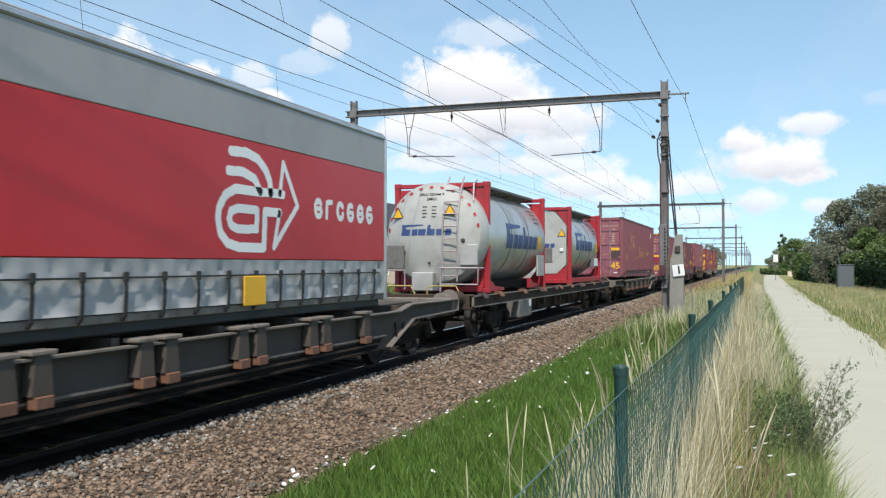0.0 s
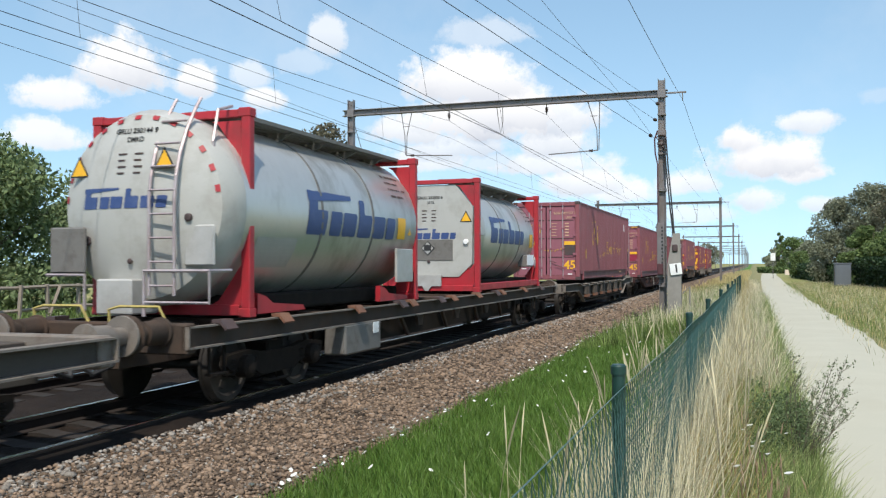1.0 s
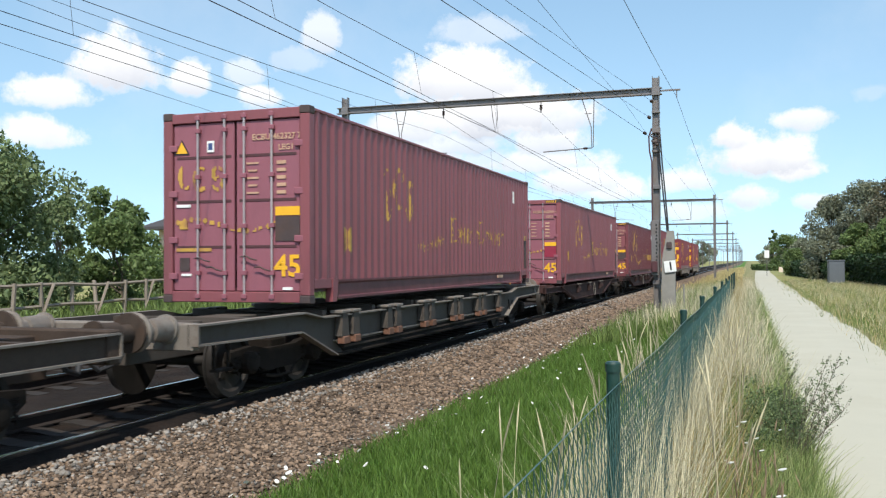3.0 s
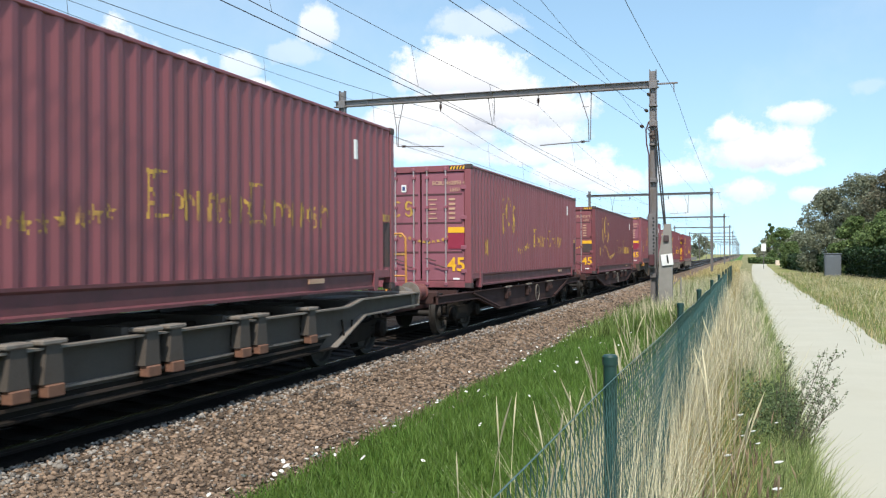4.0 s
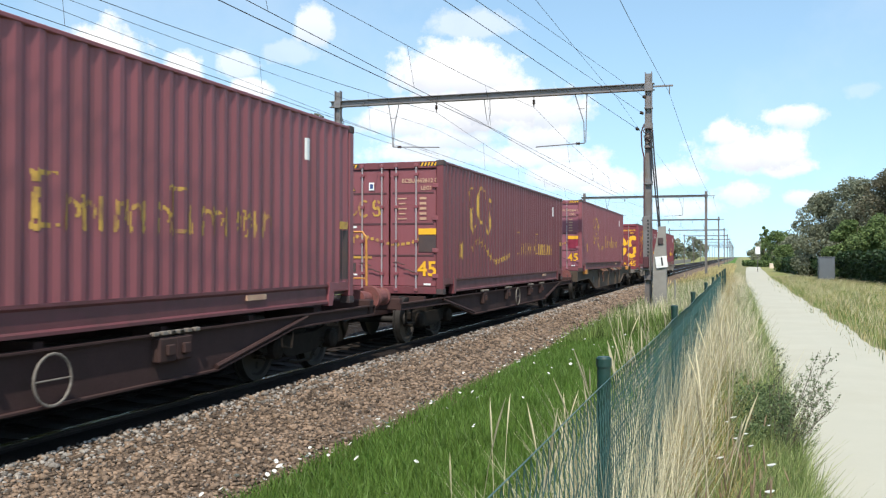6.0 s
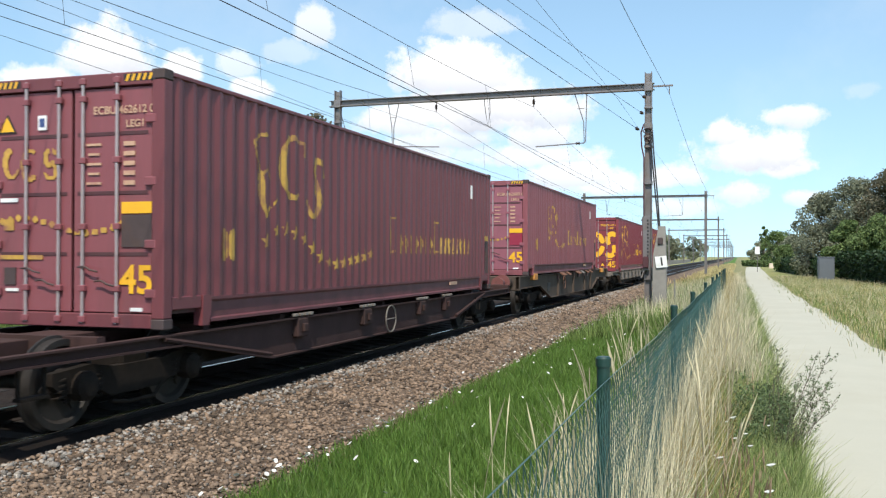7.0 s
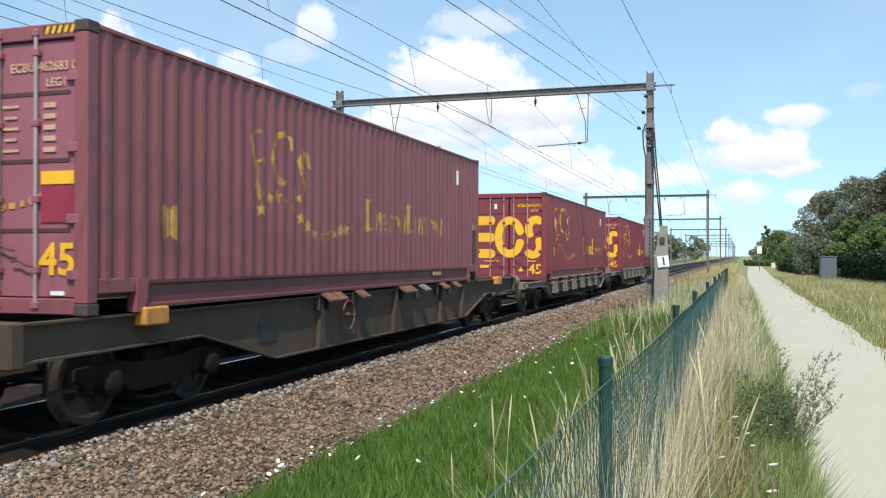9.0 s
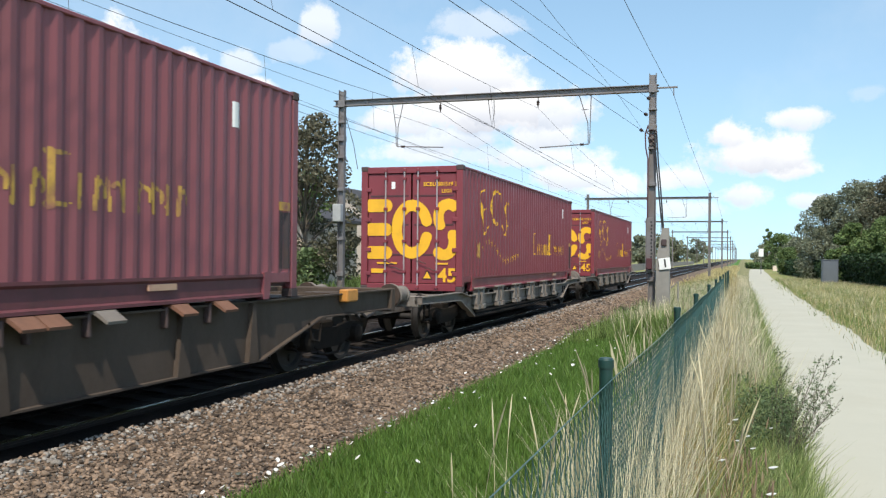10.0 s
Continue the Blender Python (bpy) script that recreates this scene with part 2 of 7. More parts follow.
M = {
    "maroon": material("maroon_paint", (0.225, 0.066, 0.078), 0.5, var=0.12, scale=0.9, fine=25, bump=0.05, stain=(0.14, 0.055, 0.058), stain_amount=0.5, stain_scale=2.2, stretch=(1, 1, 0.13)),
    # paler copy of the side paint: sunlight on the door ends, put into the colour
    "maroon_pink": material("sunlit_maroon_paint", (0.262, 0.088, 0.116), 0.55, var=0.12, scale=1.2, fine=30, bump=0.05, stain=(0.16, 0.06, 0.08), stain_amount=0.4, stretch=(1, 1, 0.3)),
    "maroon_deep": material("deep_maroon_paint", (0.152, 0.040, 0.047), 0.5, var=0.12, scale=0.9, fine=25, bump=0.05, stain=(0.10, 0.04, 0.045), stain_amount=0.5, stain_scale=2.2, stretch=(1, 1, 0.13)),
    "maroon_new": material("dark_red_paint", (0.20, 0.035, 0.045), 0.45, var=0.08, scale=1.0, fine=25, bump=0.04, stain=(0.13, 0.03, 0.035), stain_amount=0.3),
    # side paint darkened to offset the sun that the tilted bottom rail catches
    "maroon_low": material("darkened_maroon_sill_paint", (0.125, 0.036, 0.042), 0.6, var=0.15, scale=2, fine=25, stain=(0.07, 0.032, 0.032), stain_amount=0.6, stain_scale=2.5),
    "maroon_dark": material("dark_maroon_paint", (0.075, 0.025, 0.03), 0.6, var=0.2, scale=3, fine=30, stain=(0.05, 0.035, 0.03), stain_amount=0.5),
    "casting": material("worn_casting_steel", (0.06, 0.04, 0.04), 0.7, var=0.3, scale=6, stain=(0.10, 0.05, 0.03), stain_amount=0.5),
    "bar_steel": material("galvanised_bar", (0.42, 0.36, 0.37), 0.45, 0.4, var=0.15, stain=(0.25, 0.15, 0.15), stain_amount=0.5),
    "yellow_worn": material("worn_yellow_paint", (0.50, 0.29, 0.055), 0.6, var=0.3, scale=3, fine=18, bump=0, stain=(0.24, 0.09, 0.075), stain_amount=0.95, stain_scale=3.5),
    "yellow": material("yellow_paint", (0.80, 0.42, 0.02), 0.5, var=0.1, scale=3, bump=0, stain=(0.5, 0.25, 0.03), stain_amount=0.3),
    "mark": material("faded_cream_lettering", (0.50, 0.31, 0.21), 0.6, var=0.2, scale=3, bump=0, stain=(0.35, 0.16, 0.13), stain_amount=0.6, stain_scale=5),
    "orange": material("orange_paint", (0.55, 0.24, 0.05), 0.6, var=0.2, stain=(0.2, 0.09, 0.04), stain_amount=0.6, stain_scale=5),
    "red": material("red_paint", (0.37, 0.018, 0.028), 0.5, var=0.15, scale=3, stain=(0.15, 0.03, 0.03), stain_amount=0.6, stain_scale=2.5),
    "notice_red": material("dark_red_notice", (0.26, 0.022, 0.05), 0.5, var=0.1, bump=0),
    "tank": material("tank_cladding", (0.54, 0.535, 0.52), 0.36, 0.6, var=0.08, scale=1.2, fine=12, bump=0.03, stain=(0.24, 0.225, 0.20), stain_amount=0.7, stain_scale=1.3, stretch=(1, 1, 0.5)),
    "tank_white": material("tank_end_cream_paint", (0.41, 0.405, 0.385), 0.45, var=0.07, scale=2, bump=0.03, stain=(0.28, 0.26, 0.23), stain_amount=0.65, stain_scale=1.8),
    "tank_grime": material("grimy_grey_sheet", (0.17, 0.16, 0.15), 0.65, 0.2, var=0.35, scale=5, stain=(0.09, 0.08, 0.07), stain_amount=0.8, stain_scale=5),
    "grey_plate": material("light_grey_plate", (0.42, 0.41, 0.40), 0.5, 0.2, var=0.15, stain=(0.25, 0.23, 0.2), stain_amount=0.5),
    "blue": material("blue_lettering_paint", (0.035, 0.065, 0.19), 0.5, var=0.1, bump=0, stain=(0.16, 0.2, 0.35), stain_amount=0.25, stain_scale=4),
    "black": material("black_paint", (0.02, 0.02, 0.022), 0.6, var=0.2),
    "white": material("white_paint", (0.78, 0.78, 0.77), 0.5, var=0.06, stain=(0.55, 0.52, 0.48), stain_amount=0.4, stain_scale=4),
    "curtain_red": material("red_curtain_fabric", (0.52, 0.016, 0.022), 0.42, var=0.06, scale=1.0, fine=200, bump=0.04, stain=(0.40, 0.02, 0.025), stain_amount=0.5, stain_scale=0.8),
    "curtain_grey": material("grey_curtain_fabric", (0.34, 0.335, 0.345), 0.6, var=0.1, scale=1.0, fine=120, bump=0.06, stain=(0.26, 0.26, 0.28), stain_amount=0.6, stain_scale=0.8),
    "curtain_white": material("white_curtain_print", (0.80, 0.79, 0.78), 0.45, var=0.05, bump=0.02),
    "curtain_hem": material("worn_grey_hem_fabric", (0.36, 0.355, 0.36), 0.7, var=0.15, scale=2.0, fine=90, bump=0.08, stain=(0.24, 0.235, 0.23), stain_amount=0.5, stain_scale=0.9, stretch=(1, 0.35, 1.6)),
    "pale_stone": material("pale_grey_stone", (0.235, 0.21, 0.185), 0.9, var=0.3, scale=20, fine=120, bump=0.3, island=0.6),
    "old_yellow": material("faded_yellow_handrail", (0.42, 0.33, 0.10), 0.6, var=0.2, stain=(0.16, 0.10, 0.05), stain_amount=0.6, stain_scale=6),
    "aluminium": material("aluminium_rail", (0.52, 0.52, 0.54), 0.35, 0.7, var=0.1, stain=(0.3, 0.3, 0.3), stain_amount=0.5),
    "wagon": material("brown_grey_wagon_steel", (0.056, 0.041, 0.033), 0.9, 0.0, specular=0.2, var=0.3, scale=3, fine=40, bump=0.15, stain=(0.085, 0.05, 0.034), stain_amount=0.6, stain_scale=2.6),
    "wagon_light": material("dusty_ledge_steel", (0.19, 0.165, 0.143), 0.75, 0.1, var=0.3, scale=4, stain=(0.09, 0.06, 0.045), stain_amount=0.7, stain_scale=4),
    "wagon_red": material("oxide_wagon_steel", (0.052, 0.028, 0.026), 0.9, 0.0, specular=0.2, var=0.3, scale=3, fine=40, bump=0.15, stain=(0.045, 0.03, 0.026), stain_amount=0.6, stain_scale=2.0),
    "buffer_red": material("worn_red_buffer_paint", (0.17, 0.055, 0.05), 0.75, var=0.3, scale=6, stain=(0.06, 0.04, 0.035), stain_amount=0.6, stain_scale=5),
    "herb": material("grey_green_herb_leaves", (0.12, 0.165, 0.075), 0.6, var=0.3, scale=1.0, fine=8, bump=0, island=0.5, specular=0.3, transl=0.3),
    "verge_grass": material("pale_green_grass", (0.34, 0.38, 0.16), 0.6, var=0.25, scale=1.2, fine=8, bump=0, island=0.5, specular=0.3, transl=0.4),
    "seed_head": material("brown_purple_seed_heads", (0.32, 0.235, 0.16), 0.8, var=0.25, scale=2.0, fine=10, bump=0, island=0.4, specular=0.2, transl=0.3),
    "ledge_steel": material("dusty_grey_brown_steel", (0.075, 0.063, 0.054), 0.85, var=0.25, scale=3, fine=40, bump=0.12, specular=0.25, stain=(0.06, 0.045, 0.036), stain_amount=0.6, stain_scale=3.0),
    "belly_steel": material("stained_grey_brown_steel", (0.078, 0.058, 0.045), 0.85, var=0.25, scale=2, fine=40, bump=0.12, specular=0.25, stain=(0.055, 0.038, 0.028), stain_amount=0.85, stain_scale=1.3, stretch=(1, 1, 0.45)),
    "rust": material("rusty_steel", (0.165, 0.078, 0.048), 0.85, var=0.35, scale=8, stain=(0.12, 0.06, 0.045), stain_amount=0.6, stain_scale=6),
    # grimy running gear, its colour also lowered for the shade beneath the wagons
    "bogie": material("grimy_shaded_steel", (0.014, 0.011, 0.009), 0.95, 0.0, specular=0.15, var=0.4, scale=7, bump=0.25, stain=(0.03, 0.022, 0.017), stain_amount=0.5, stain_scale=5),
    "wheel": material("shaded_wheel_steel", (0.02, 0.017, 0.015), 0.7, 0.3, var=0.3, stain=(0.05, 0.04, 0.035), stain_amount=0.5),
    # brown stained ballast, darkened further for the shade under the train
    "dark_ballast": blended("stained_shaded_ballast", ((0.007, 0.005, 0.004), (0.017, 0.011, 0.008), (0.036, 0.024, 0.018)), scale=1.2, fine=22, bump=1.0, dist=0.05),
    "tread": material("polished_tread_steel", (0.55, 0.54, 0.53), 0.22, 1.0, var=0.08, bump=0),
    # rust and concrete tones taken near black: the train's shade is in the colour
    "rail_side": material("shaded_rusty_rail", (0.018, 0.012, 0.010), 0.95, var=0.3, scale=8),
    "sleeper": material("shaded_concrete_sleeper", (0.018, 0.014, 0.012), 0.95, var=0.2, scale=8, stain=(0.03, 0.02, 0.015), stain_amount=0.6),
    "galv": material("weathered_galvanised_steel", (0.19, 0.175, 0.175), 0.55, 0.35, var=0.25, scale=4, stain=(0.17, 0.125, 0.10), stain_amount=0.55, stain_scale=2.5),
    "wire": material("dark_copper_wire", (0.055, 0.05, 0.05), 0.6, 0.5, var=0.2),
    "insulator": material("brown_glazed_insulator", (0.05, 0.03, 0.025), 0.25, var=0.2),
    "concrete": material("weathered_concrete", (0.24, 0.225, 0.205), 0.9, var=0.2, scale=5, fine=90, bump=0.2, stain=(0.2, 0.19, 0.17), stain_amount=0.6),
    "fence_green": material("green_plastic_coat", (0.008, 0.038, 0.032), 0.45, var=0.2, scale=10, stain=(0.02, 0.05, 0.042), stain_amount=0.4, stain_scale=8),
    "fence_wire": material("green_coated_wire", (0.045, 0.105, 0.10), 0.4, var=0.25, scale=10),
    "stone": material("ballast_stone", (0.170, 0.119, 0.083), 0.9, var=0.35, scale=20, fine=120, bump=0.3, island=0.75),
    "grass": material("green_grass_blades", (0.115, 0.195, 0.04), 0.55, var=0.3, scale=0.9, fine=6, bump=0, island=0.35, specular=0.3, transl=0.35),
    "straw": material("dry_grass_stalks", (0.60, 0.54, 0.37), 0.7, var=0.15, scale=1.0, fine=6, bump=0, island=0.5, specular=0.25, transl=0.3),
    "straw_brown": material("brown_dry_stalks", (0.50, 0.40, 0.20), 0.7, var=0.2, scale=1.0, fine=6, bump=0, island=0.4, specular=0.25, transl=0.3),
    "straw_gold": material("golden_dry_stalks", (0.40, 0.305, 0.13), 0.7, var=0.2, scale=1.0, fine=6, bump=0, island=0.5, specular=0.25, transl=0.3),
    "weed": material("green_weed_leaves", (0.15, 0.21, 0.06), 0.6, var=0.3, scale=1.0, fine=8, bump=0, island=0.6, specular=0.3, transl=0.3),
    "leaf": material("tree_leaves", (0.13, 0.185, 0.065), 0.6, var=0.3, scale=0.35, fine=3, bump=0, island=0.45, specular=0.3, transl=0.3),
    "leaf_light": material("willow_leaves", (0.155, 0.205, 0.09), 0.6, var=0.3, scale=0.35, fine=3, bump=0, island=0.4, specular=0.3, transl=0.3),
    "leaf_grey": material("silvery_leaves", (0.205, 0.22, 0.15), 0.6, var=0.3, scale=0.35, fine=3, bump=0, island=0.3, specular=0.3, transl=0.25),
    "leaf_brown": material("brownish_leaves", (0.12, 0.11, 0.07), 0.6, var=0.3, scale=0.5, fine=3, bump=0, island=0.45, specular=0.3, transl=0.25),
    "leaf_dark": material("dark_hedge_leaves", (0.02, 0.042, 0.014), 0.6, var=0.3, scale=0.6, fine=4, bump=0, island=0.4, specular=0.3, transl=0.15),
    "bark": material("grey_brown_bark", (0.12, 0.095, 0.07), 0.9, var=0.3, scale=6, fine=30, bump=0.5, stretch=(1, 1, 0.3)),
    "path": material("pale_concrete_path", (0.415, 0.40, 0.325), 0.9, var=0.1, scale=0.8, fine=70, bump=0.15, stain=(0.38, 0.355, 0.28), stain_amount=0.5, stain_scale=0.5, dist=0.004),
    "petal": material("white_petals", (0.80, 0.80, 0.77), 0.7, var=0.05, bump=0, transl=0.3),
    "cream_wall": material("cream_render_wall", (0.60, 0.50, 0.41), 0.9, var=0.08, scale=1.5, stain=(0.5, 0.41, 0.33), stain_amount=0.4),
    "roof_dark": material("dark_roof_tiles", (0.055, 0.05, 0.052), 0.7, var=0.25, scale=5),
    "brick_wall": material("pale_brick_wall", (0.42, 0.36, 0.31), 0.9, var=0.15, scale=5),
    "glass_dark": material("window_glass", (0.03, 0.035, 0.04), 0.08, var=0.1, bump=0, specular=0.8),
    "wood": material("weathered_wood_rail", (0.25, 0.21, 0.17), 0.9, var=0.25, scale=6, stretch=(0.3, 1, 1)),
    "grey_box": material("grey_painted_steel", (0.105, 0.118, 0.135), 0.6, var=0.12, scale=3),
    "paper": material("white_paper_notice", (0.80, 0.79, 0.82), 0.7, var=0.04, bump=0),
    "meadow": blended("meadow_ground", ((0.11, 0.16, 0.04), (0.22, 0.22, 0.08), (0.38, 0.32, 0.16)), scale=0.35, fine=9),
    "ballast_bed": blended("ballast_bed", ((0.055, 0.038, 0.027), (0.15, 0.105, 0.075), (0.27, 0.205, 0.15)), scale=1.2, fine=22, bump=1.0, dist=0.05),
    "turf": blended("green_turf", ((0.035, 0.10, 0.014), (0.07, 0.165, 0.022), (0.14, 0.215, 0.05)), scale=0.8, fine=25),
    "verge": blended("dry_verge", ((0.10, 0.13, 0.045), (0.20, 0.19, 0.09), (0.32, 0.28, 0.15)), scale=0.9, fine=25),
}


# ---- mesh building ----
class Build:
    """Collects boxes, tubes, prisms and sheets into one mesh."""

    def __init__(self):
        self.v, self.f = [], []

    def add(self, verts, faces):
        n = len(self.v)
        self.v += [tuple(p) for p in verts]
        self.f += [tuple(i + n for i in f) for f in faces]
        return self

    def box(self, x0, x1, y0, y1, z0, z1, c=0.0, m=None):
        """A box with chamfered edges of c metres."""
        x0, x1, y0, y1, z0, z1 = min(x0, x1), max(x0, x1), min(y0, y1), max(y0, y1), min(z0, z1), max(z0, z1)
        c = min(c, 0.45 * min(x1 - x0, y1 - y0, z1 - z0))
        if c <= 0:
            vs = [(x, y, z) for x in (x0, x1) for y in (y0, y1) for z in (z0, z1)]
            fs = [(0, 1, 3, 2), (4, 6, 7, 5), (0, 4, 5, 1), (2, 3, 7, 6), (0, 2, 6, 4), (1, 5, 7, 3)]
        else:
            bm = bmesh.new()
            pts = []
            for x, sx in ((x0, 1), (x1, -1)):
                for y, sy in ((y0, 1), (y1, -1)):
                    for z, sz in ((z0, 1), (z1, -1)):
                        pts += [(x, y + sy * c, z + sz * c), (x + sx * c, y, z + sz * c), (x + sx * c, y + sy * c, z)]
            for q in pts:
                bm.verts.new(q)
            bmesh.ops.convex_hull(bm, input=bm.verts[:])
            bmesh.ops.dissolve_limit(bm, angle_limit=0.01, verts=bm.verts[:], edges=bm.edges[:])
            bm.verts.index_update()
            vs = [v.co[:] for v in bm.verts]
            fs = [[v.index for v in f.verts] for f in bm.faces]
            bm.free()
        if m is not None:
            vs = [m @ Vector(p) for p in vs]
        return self.add(vs, fs)

    def tube(self, pts, r, seg=6, r2=None, cap=True):
        """A round bar along a line of points, tapering from r to r2."""
        pts = [Vector(p) for p in pts]
        n = len(pts)
        vs, fs = [], []
        side = None
        for i, p in enumerate(pts):
            d = (pts[min(i + 1, n - 1)] - pts[max(i - 1, 0)]).normalized()
            if side is None:
                side = d.cross(Vector((0, 0, 1)) if abs(d.z) < 0.9 else Vector((1, 0, 0))).normalized()
            side = (side - d * side.dot(d)).normalized()
            up = d.cross(side)
            rr = r if r2 is None else r + (r2 - r) * i / max(1, n - 1)
            for k in range(seg):
                a = 2 * math.pi * k / seg
                vs.append(p + (side * math.cos(a) + up * math.sin(a)) * rr)
        for i in range(n - 1):
            for k in range(seg):
                a, b = i * seg + k, i * seg + (k + 1) % seg
                fs.append((a, b, b + seg, a + seg))
        if cap:
            fs += [tuple(reversed(range(seg))), tuple(range((n - 1) * seg, n * seg))]
        return self.add(vs, fs)

    def lathe(self, centre, axis, profile, seg=20):
        """A turned form: profile of (distance along the axis, radius)."""
        c, d = Vector(centre), Vector(axis).normalized()
        s = d.cross(Vector((0, 0, 1)) if abs(d.z) < 0.9 else Vector((1, 0, 0))).normalized()
        u = d.cross(s)
        vs, fs = [], []
        for h, r in profile:
            for k in range(seg):
                a = 2 * math.pi * k / seg
                vs.append(c + d * h + (s * math.cos(a) + u * math.sin(a)) * r)
        for i in range(len(profile) - 1):
            for k in range(seg):
                a, b = i * seg + k, i * seg + (k + 1) % seg
                fs.append((a, b, b + seg, a + seg))
        fs += [tuple(reversed(range(seg))), tuple(range((len(profile) - 1) * seg, len(profile) * seg))]
        return self.add(vs, fs)

    def prism(self, outline, axis, a, b):
        """A flat outline pushed from a to b along x, y or z."""
        def put(p, w):
            return {"x": (w, p[0], p[1]), "y": (p[0], w, p[1]), "z": (p[0], p[1], w)}[axis]
        n = len(outline)
        vs = [put(p, a) for p in outline] + [put(p, b) for p in outline]
        fs = [tuple(range(n)), tuple(reversed(range(n, 2 * n)))]
        fs += [(i, i + n, (i + 1) % n + n, (i + 1) % n) for i in range(n)]
        return self.add(vs, fs)

    def mesh(self, name, mat, smooth=False):
        me = bpy.data.meshes.new(name)
        me.from_pydata(self.v, [], self.f)
        me.materials.append(mat)
        bm = bmesh.new()
        bm.from_mesh(me)
        bmesh.ops.recalc_face_normals(bm, faces=bm.faces[:])
        bm.to_mesh(me)
        bm.free()
        if smooth:
            me.polygons.foreach_set("use_smooth", [True] * len(me.polygons))
            me.set_sharp_from_angle(angle=radians(35))
        me.update()
        return me


def part(name, build, mat, parent=None, label="", smooth=False):
    ob = new(name, build.mesh(name, mat, smooth))
    if parent is not None:
        ob.parent = parent
    return tagged(ob, label)


def thing(name, label, category, group="", kind=""):
    """An empty at a thing's base, under which its parts stand."""
    return tagged(new(name), label, category, group, kind)


def sheet(name, verts, faces, mat, smooth=False):
    """A large mesh from numpy arrays of points and of equal-sided faces."""
    me = bpy.data.meshes.new(name)
    verts, faces = np.asarray(verts, np.float32), np.asarray(faces, np.int32)
    n, k = faces.shape
    me.vertices.add(len(verts))
    me.vertices.foreach_set("co", verts.ravel())
    me.loops.add(n * k)
    me.loops.foreach_set("vertex_index", faces.ravel())
    me.polygons.add(n)
    me.polygons.foreach_set("loop_start", np.arange(0, n * k, k, dtype=np.int32))
    me.materials.append(mat)
    me.update(calc_edges=True)
    me.validate()
    if smooth:
        me.polygons.foreach_set("use_smooth", [True] * n)
    return new(name, me)


def writing(name, text, size, mat, m, parent, align="CENTER", stretch=1.0):
    """Flat lettering 3 mm thick at the pose m."""
    cu = bpy.data.curves.new(name, "FONT")
    cu.body, cu.size, cu.extrude, cu.align_x, cu.align_y = text, size, 0.0015, align, "CENTER"
    cu.offset = 0.022 * size
    tmp = bpy.data.objects.new("tmp_text", cu)
    me = bpy.data.meshes.new_from_object(tmp)
    bpy.data.objects.remove(tmp)
    me.transform(m @ Matrix.Diagonal((stretch, 1, 1, 1)))
    me.materials.clear()
    me.materials.append(mat)
    ob = new(name, me)
    ob.parent = parent
    return ob


FACE_RIGHT = pose(0, 0, 0, 90, 0, 90)     # lettering that faces +x, its baseline along +y
FACE_NEAR = pose(0, 0, 0, 90, 0, 0)       # lettering that faces -y, its baseline along +x


# ---- ground, track and path ----
rng = np.random.default_rng(7)


def ground_height(x):
    xs = (-2500, -16, -13.6, -12.9, -9.2, -6.46, -6.40, -6.05, -5.75, -4.3, -3.6, -1.2, -0.45, 2.6, 7.0, 2500)
    zs = (0.0, -0.3, -0.42, -0.16, -0.2, -0.2, -0.05, -0.10, -0.17, -0.47, -0.40, -0.02, 0.08, 0.08, 0.10, 0.10)
    return np.interp(x, xs, zs)


def build_ground():
    xs = [-2500, -400, -120, -60, -35, -22, -16, -13.6, -12.9, -12.0, -10.4, -9.2, -8.7, -8.0, -6.5, -6.46, -6.40, -6.05, -5.75, -5.25, -4.75, -4.3, -3.9, -3.6, -2.8, -2.0, -1.2, -0.8,
          -0.45, 0.2, 0.45, 1.4, 2.4, 2.6, 3.4, 5.0, 7.0, 15, 40, 120, 400, 2500]
    ys = [-200, -60, -30, -10, 0, *range(2, 40, 2), *range(40, 130, 6), 150, 200, 300, 500, 900, 1600, 3200]
    vs, fs, slots = [], [], []
    r = np.random.default_rng(3)
    for y in ys:
        for x in xs:
            rough = 0.035 if (-4.4 < x < 0.3 or 2.7 < x < 15 or -40 < x < -14) else 0.0
            vs.append((x + (r.uniform(-0.18, 0.18) if abs(x + 4.3) < 0.1 else 0), y, float(ground_height(x)) + r.uniform(-rough, rough)))
    n = len(xs)
    for j in range(len(ys) - 1):
        for i in range(n - 1):
            fs.append((j * n + i, j * n + i + 1, j * n + n + i + 1, j * n + n + i))
            c = 0.5 * (xs[i] + xs[i + 1])
            # slot 4 ends where the train's shadow does; its colour carries that shade
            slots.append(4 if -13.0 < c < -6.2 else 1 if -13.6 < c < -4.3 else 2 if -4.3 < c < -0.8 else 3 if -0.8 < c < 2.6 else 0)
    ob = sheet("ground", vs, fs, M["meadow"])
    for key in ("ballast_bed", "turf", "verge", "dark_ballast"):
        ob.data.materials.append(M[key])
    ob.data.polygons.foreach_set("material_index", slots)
    tagged(ob, "flat ground with ballast bed, green turf and dry meadow", "ground", kind="structure")


def path_edges(y):
    """Left and right edge of the path at y."""
    bend = 0.00006 * max(0.0, y - 30) ** 2
    return 0.46 + bend, 2.38 + bend


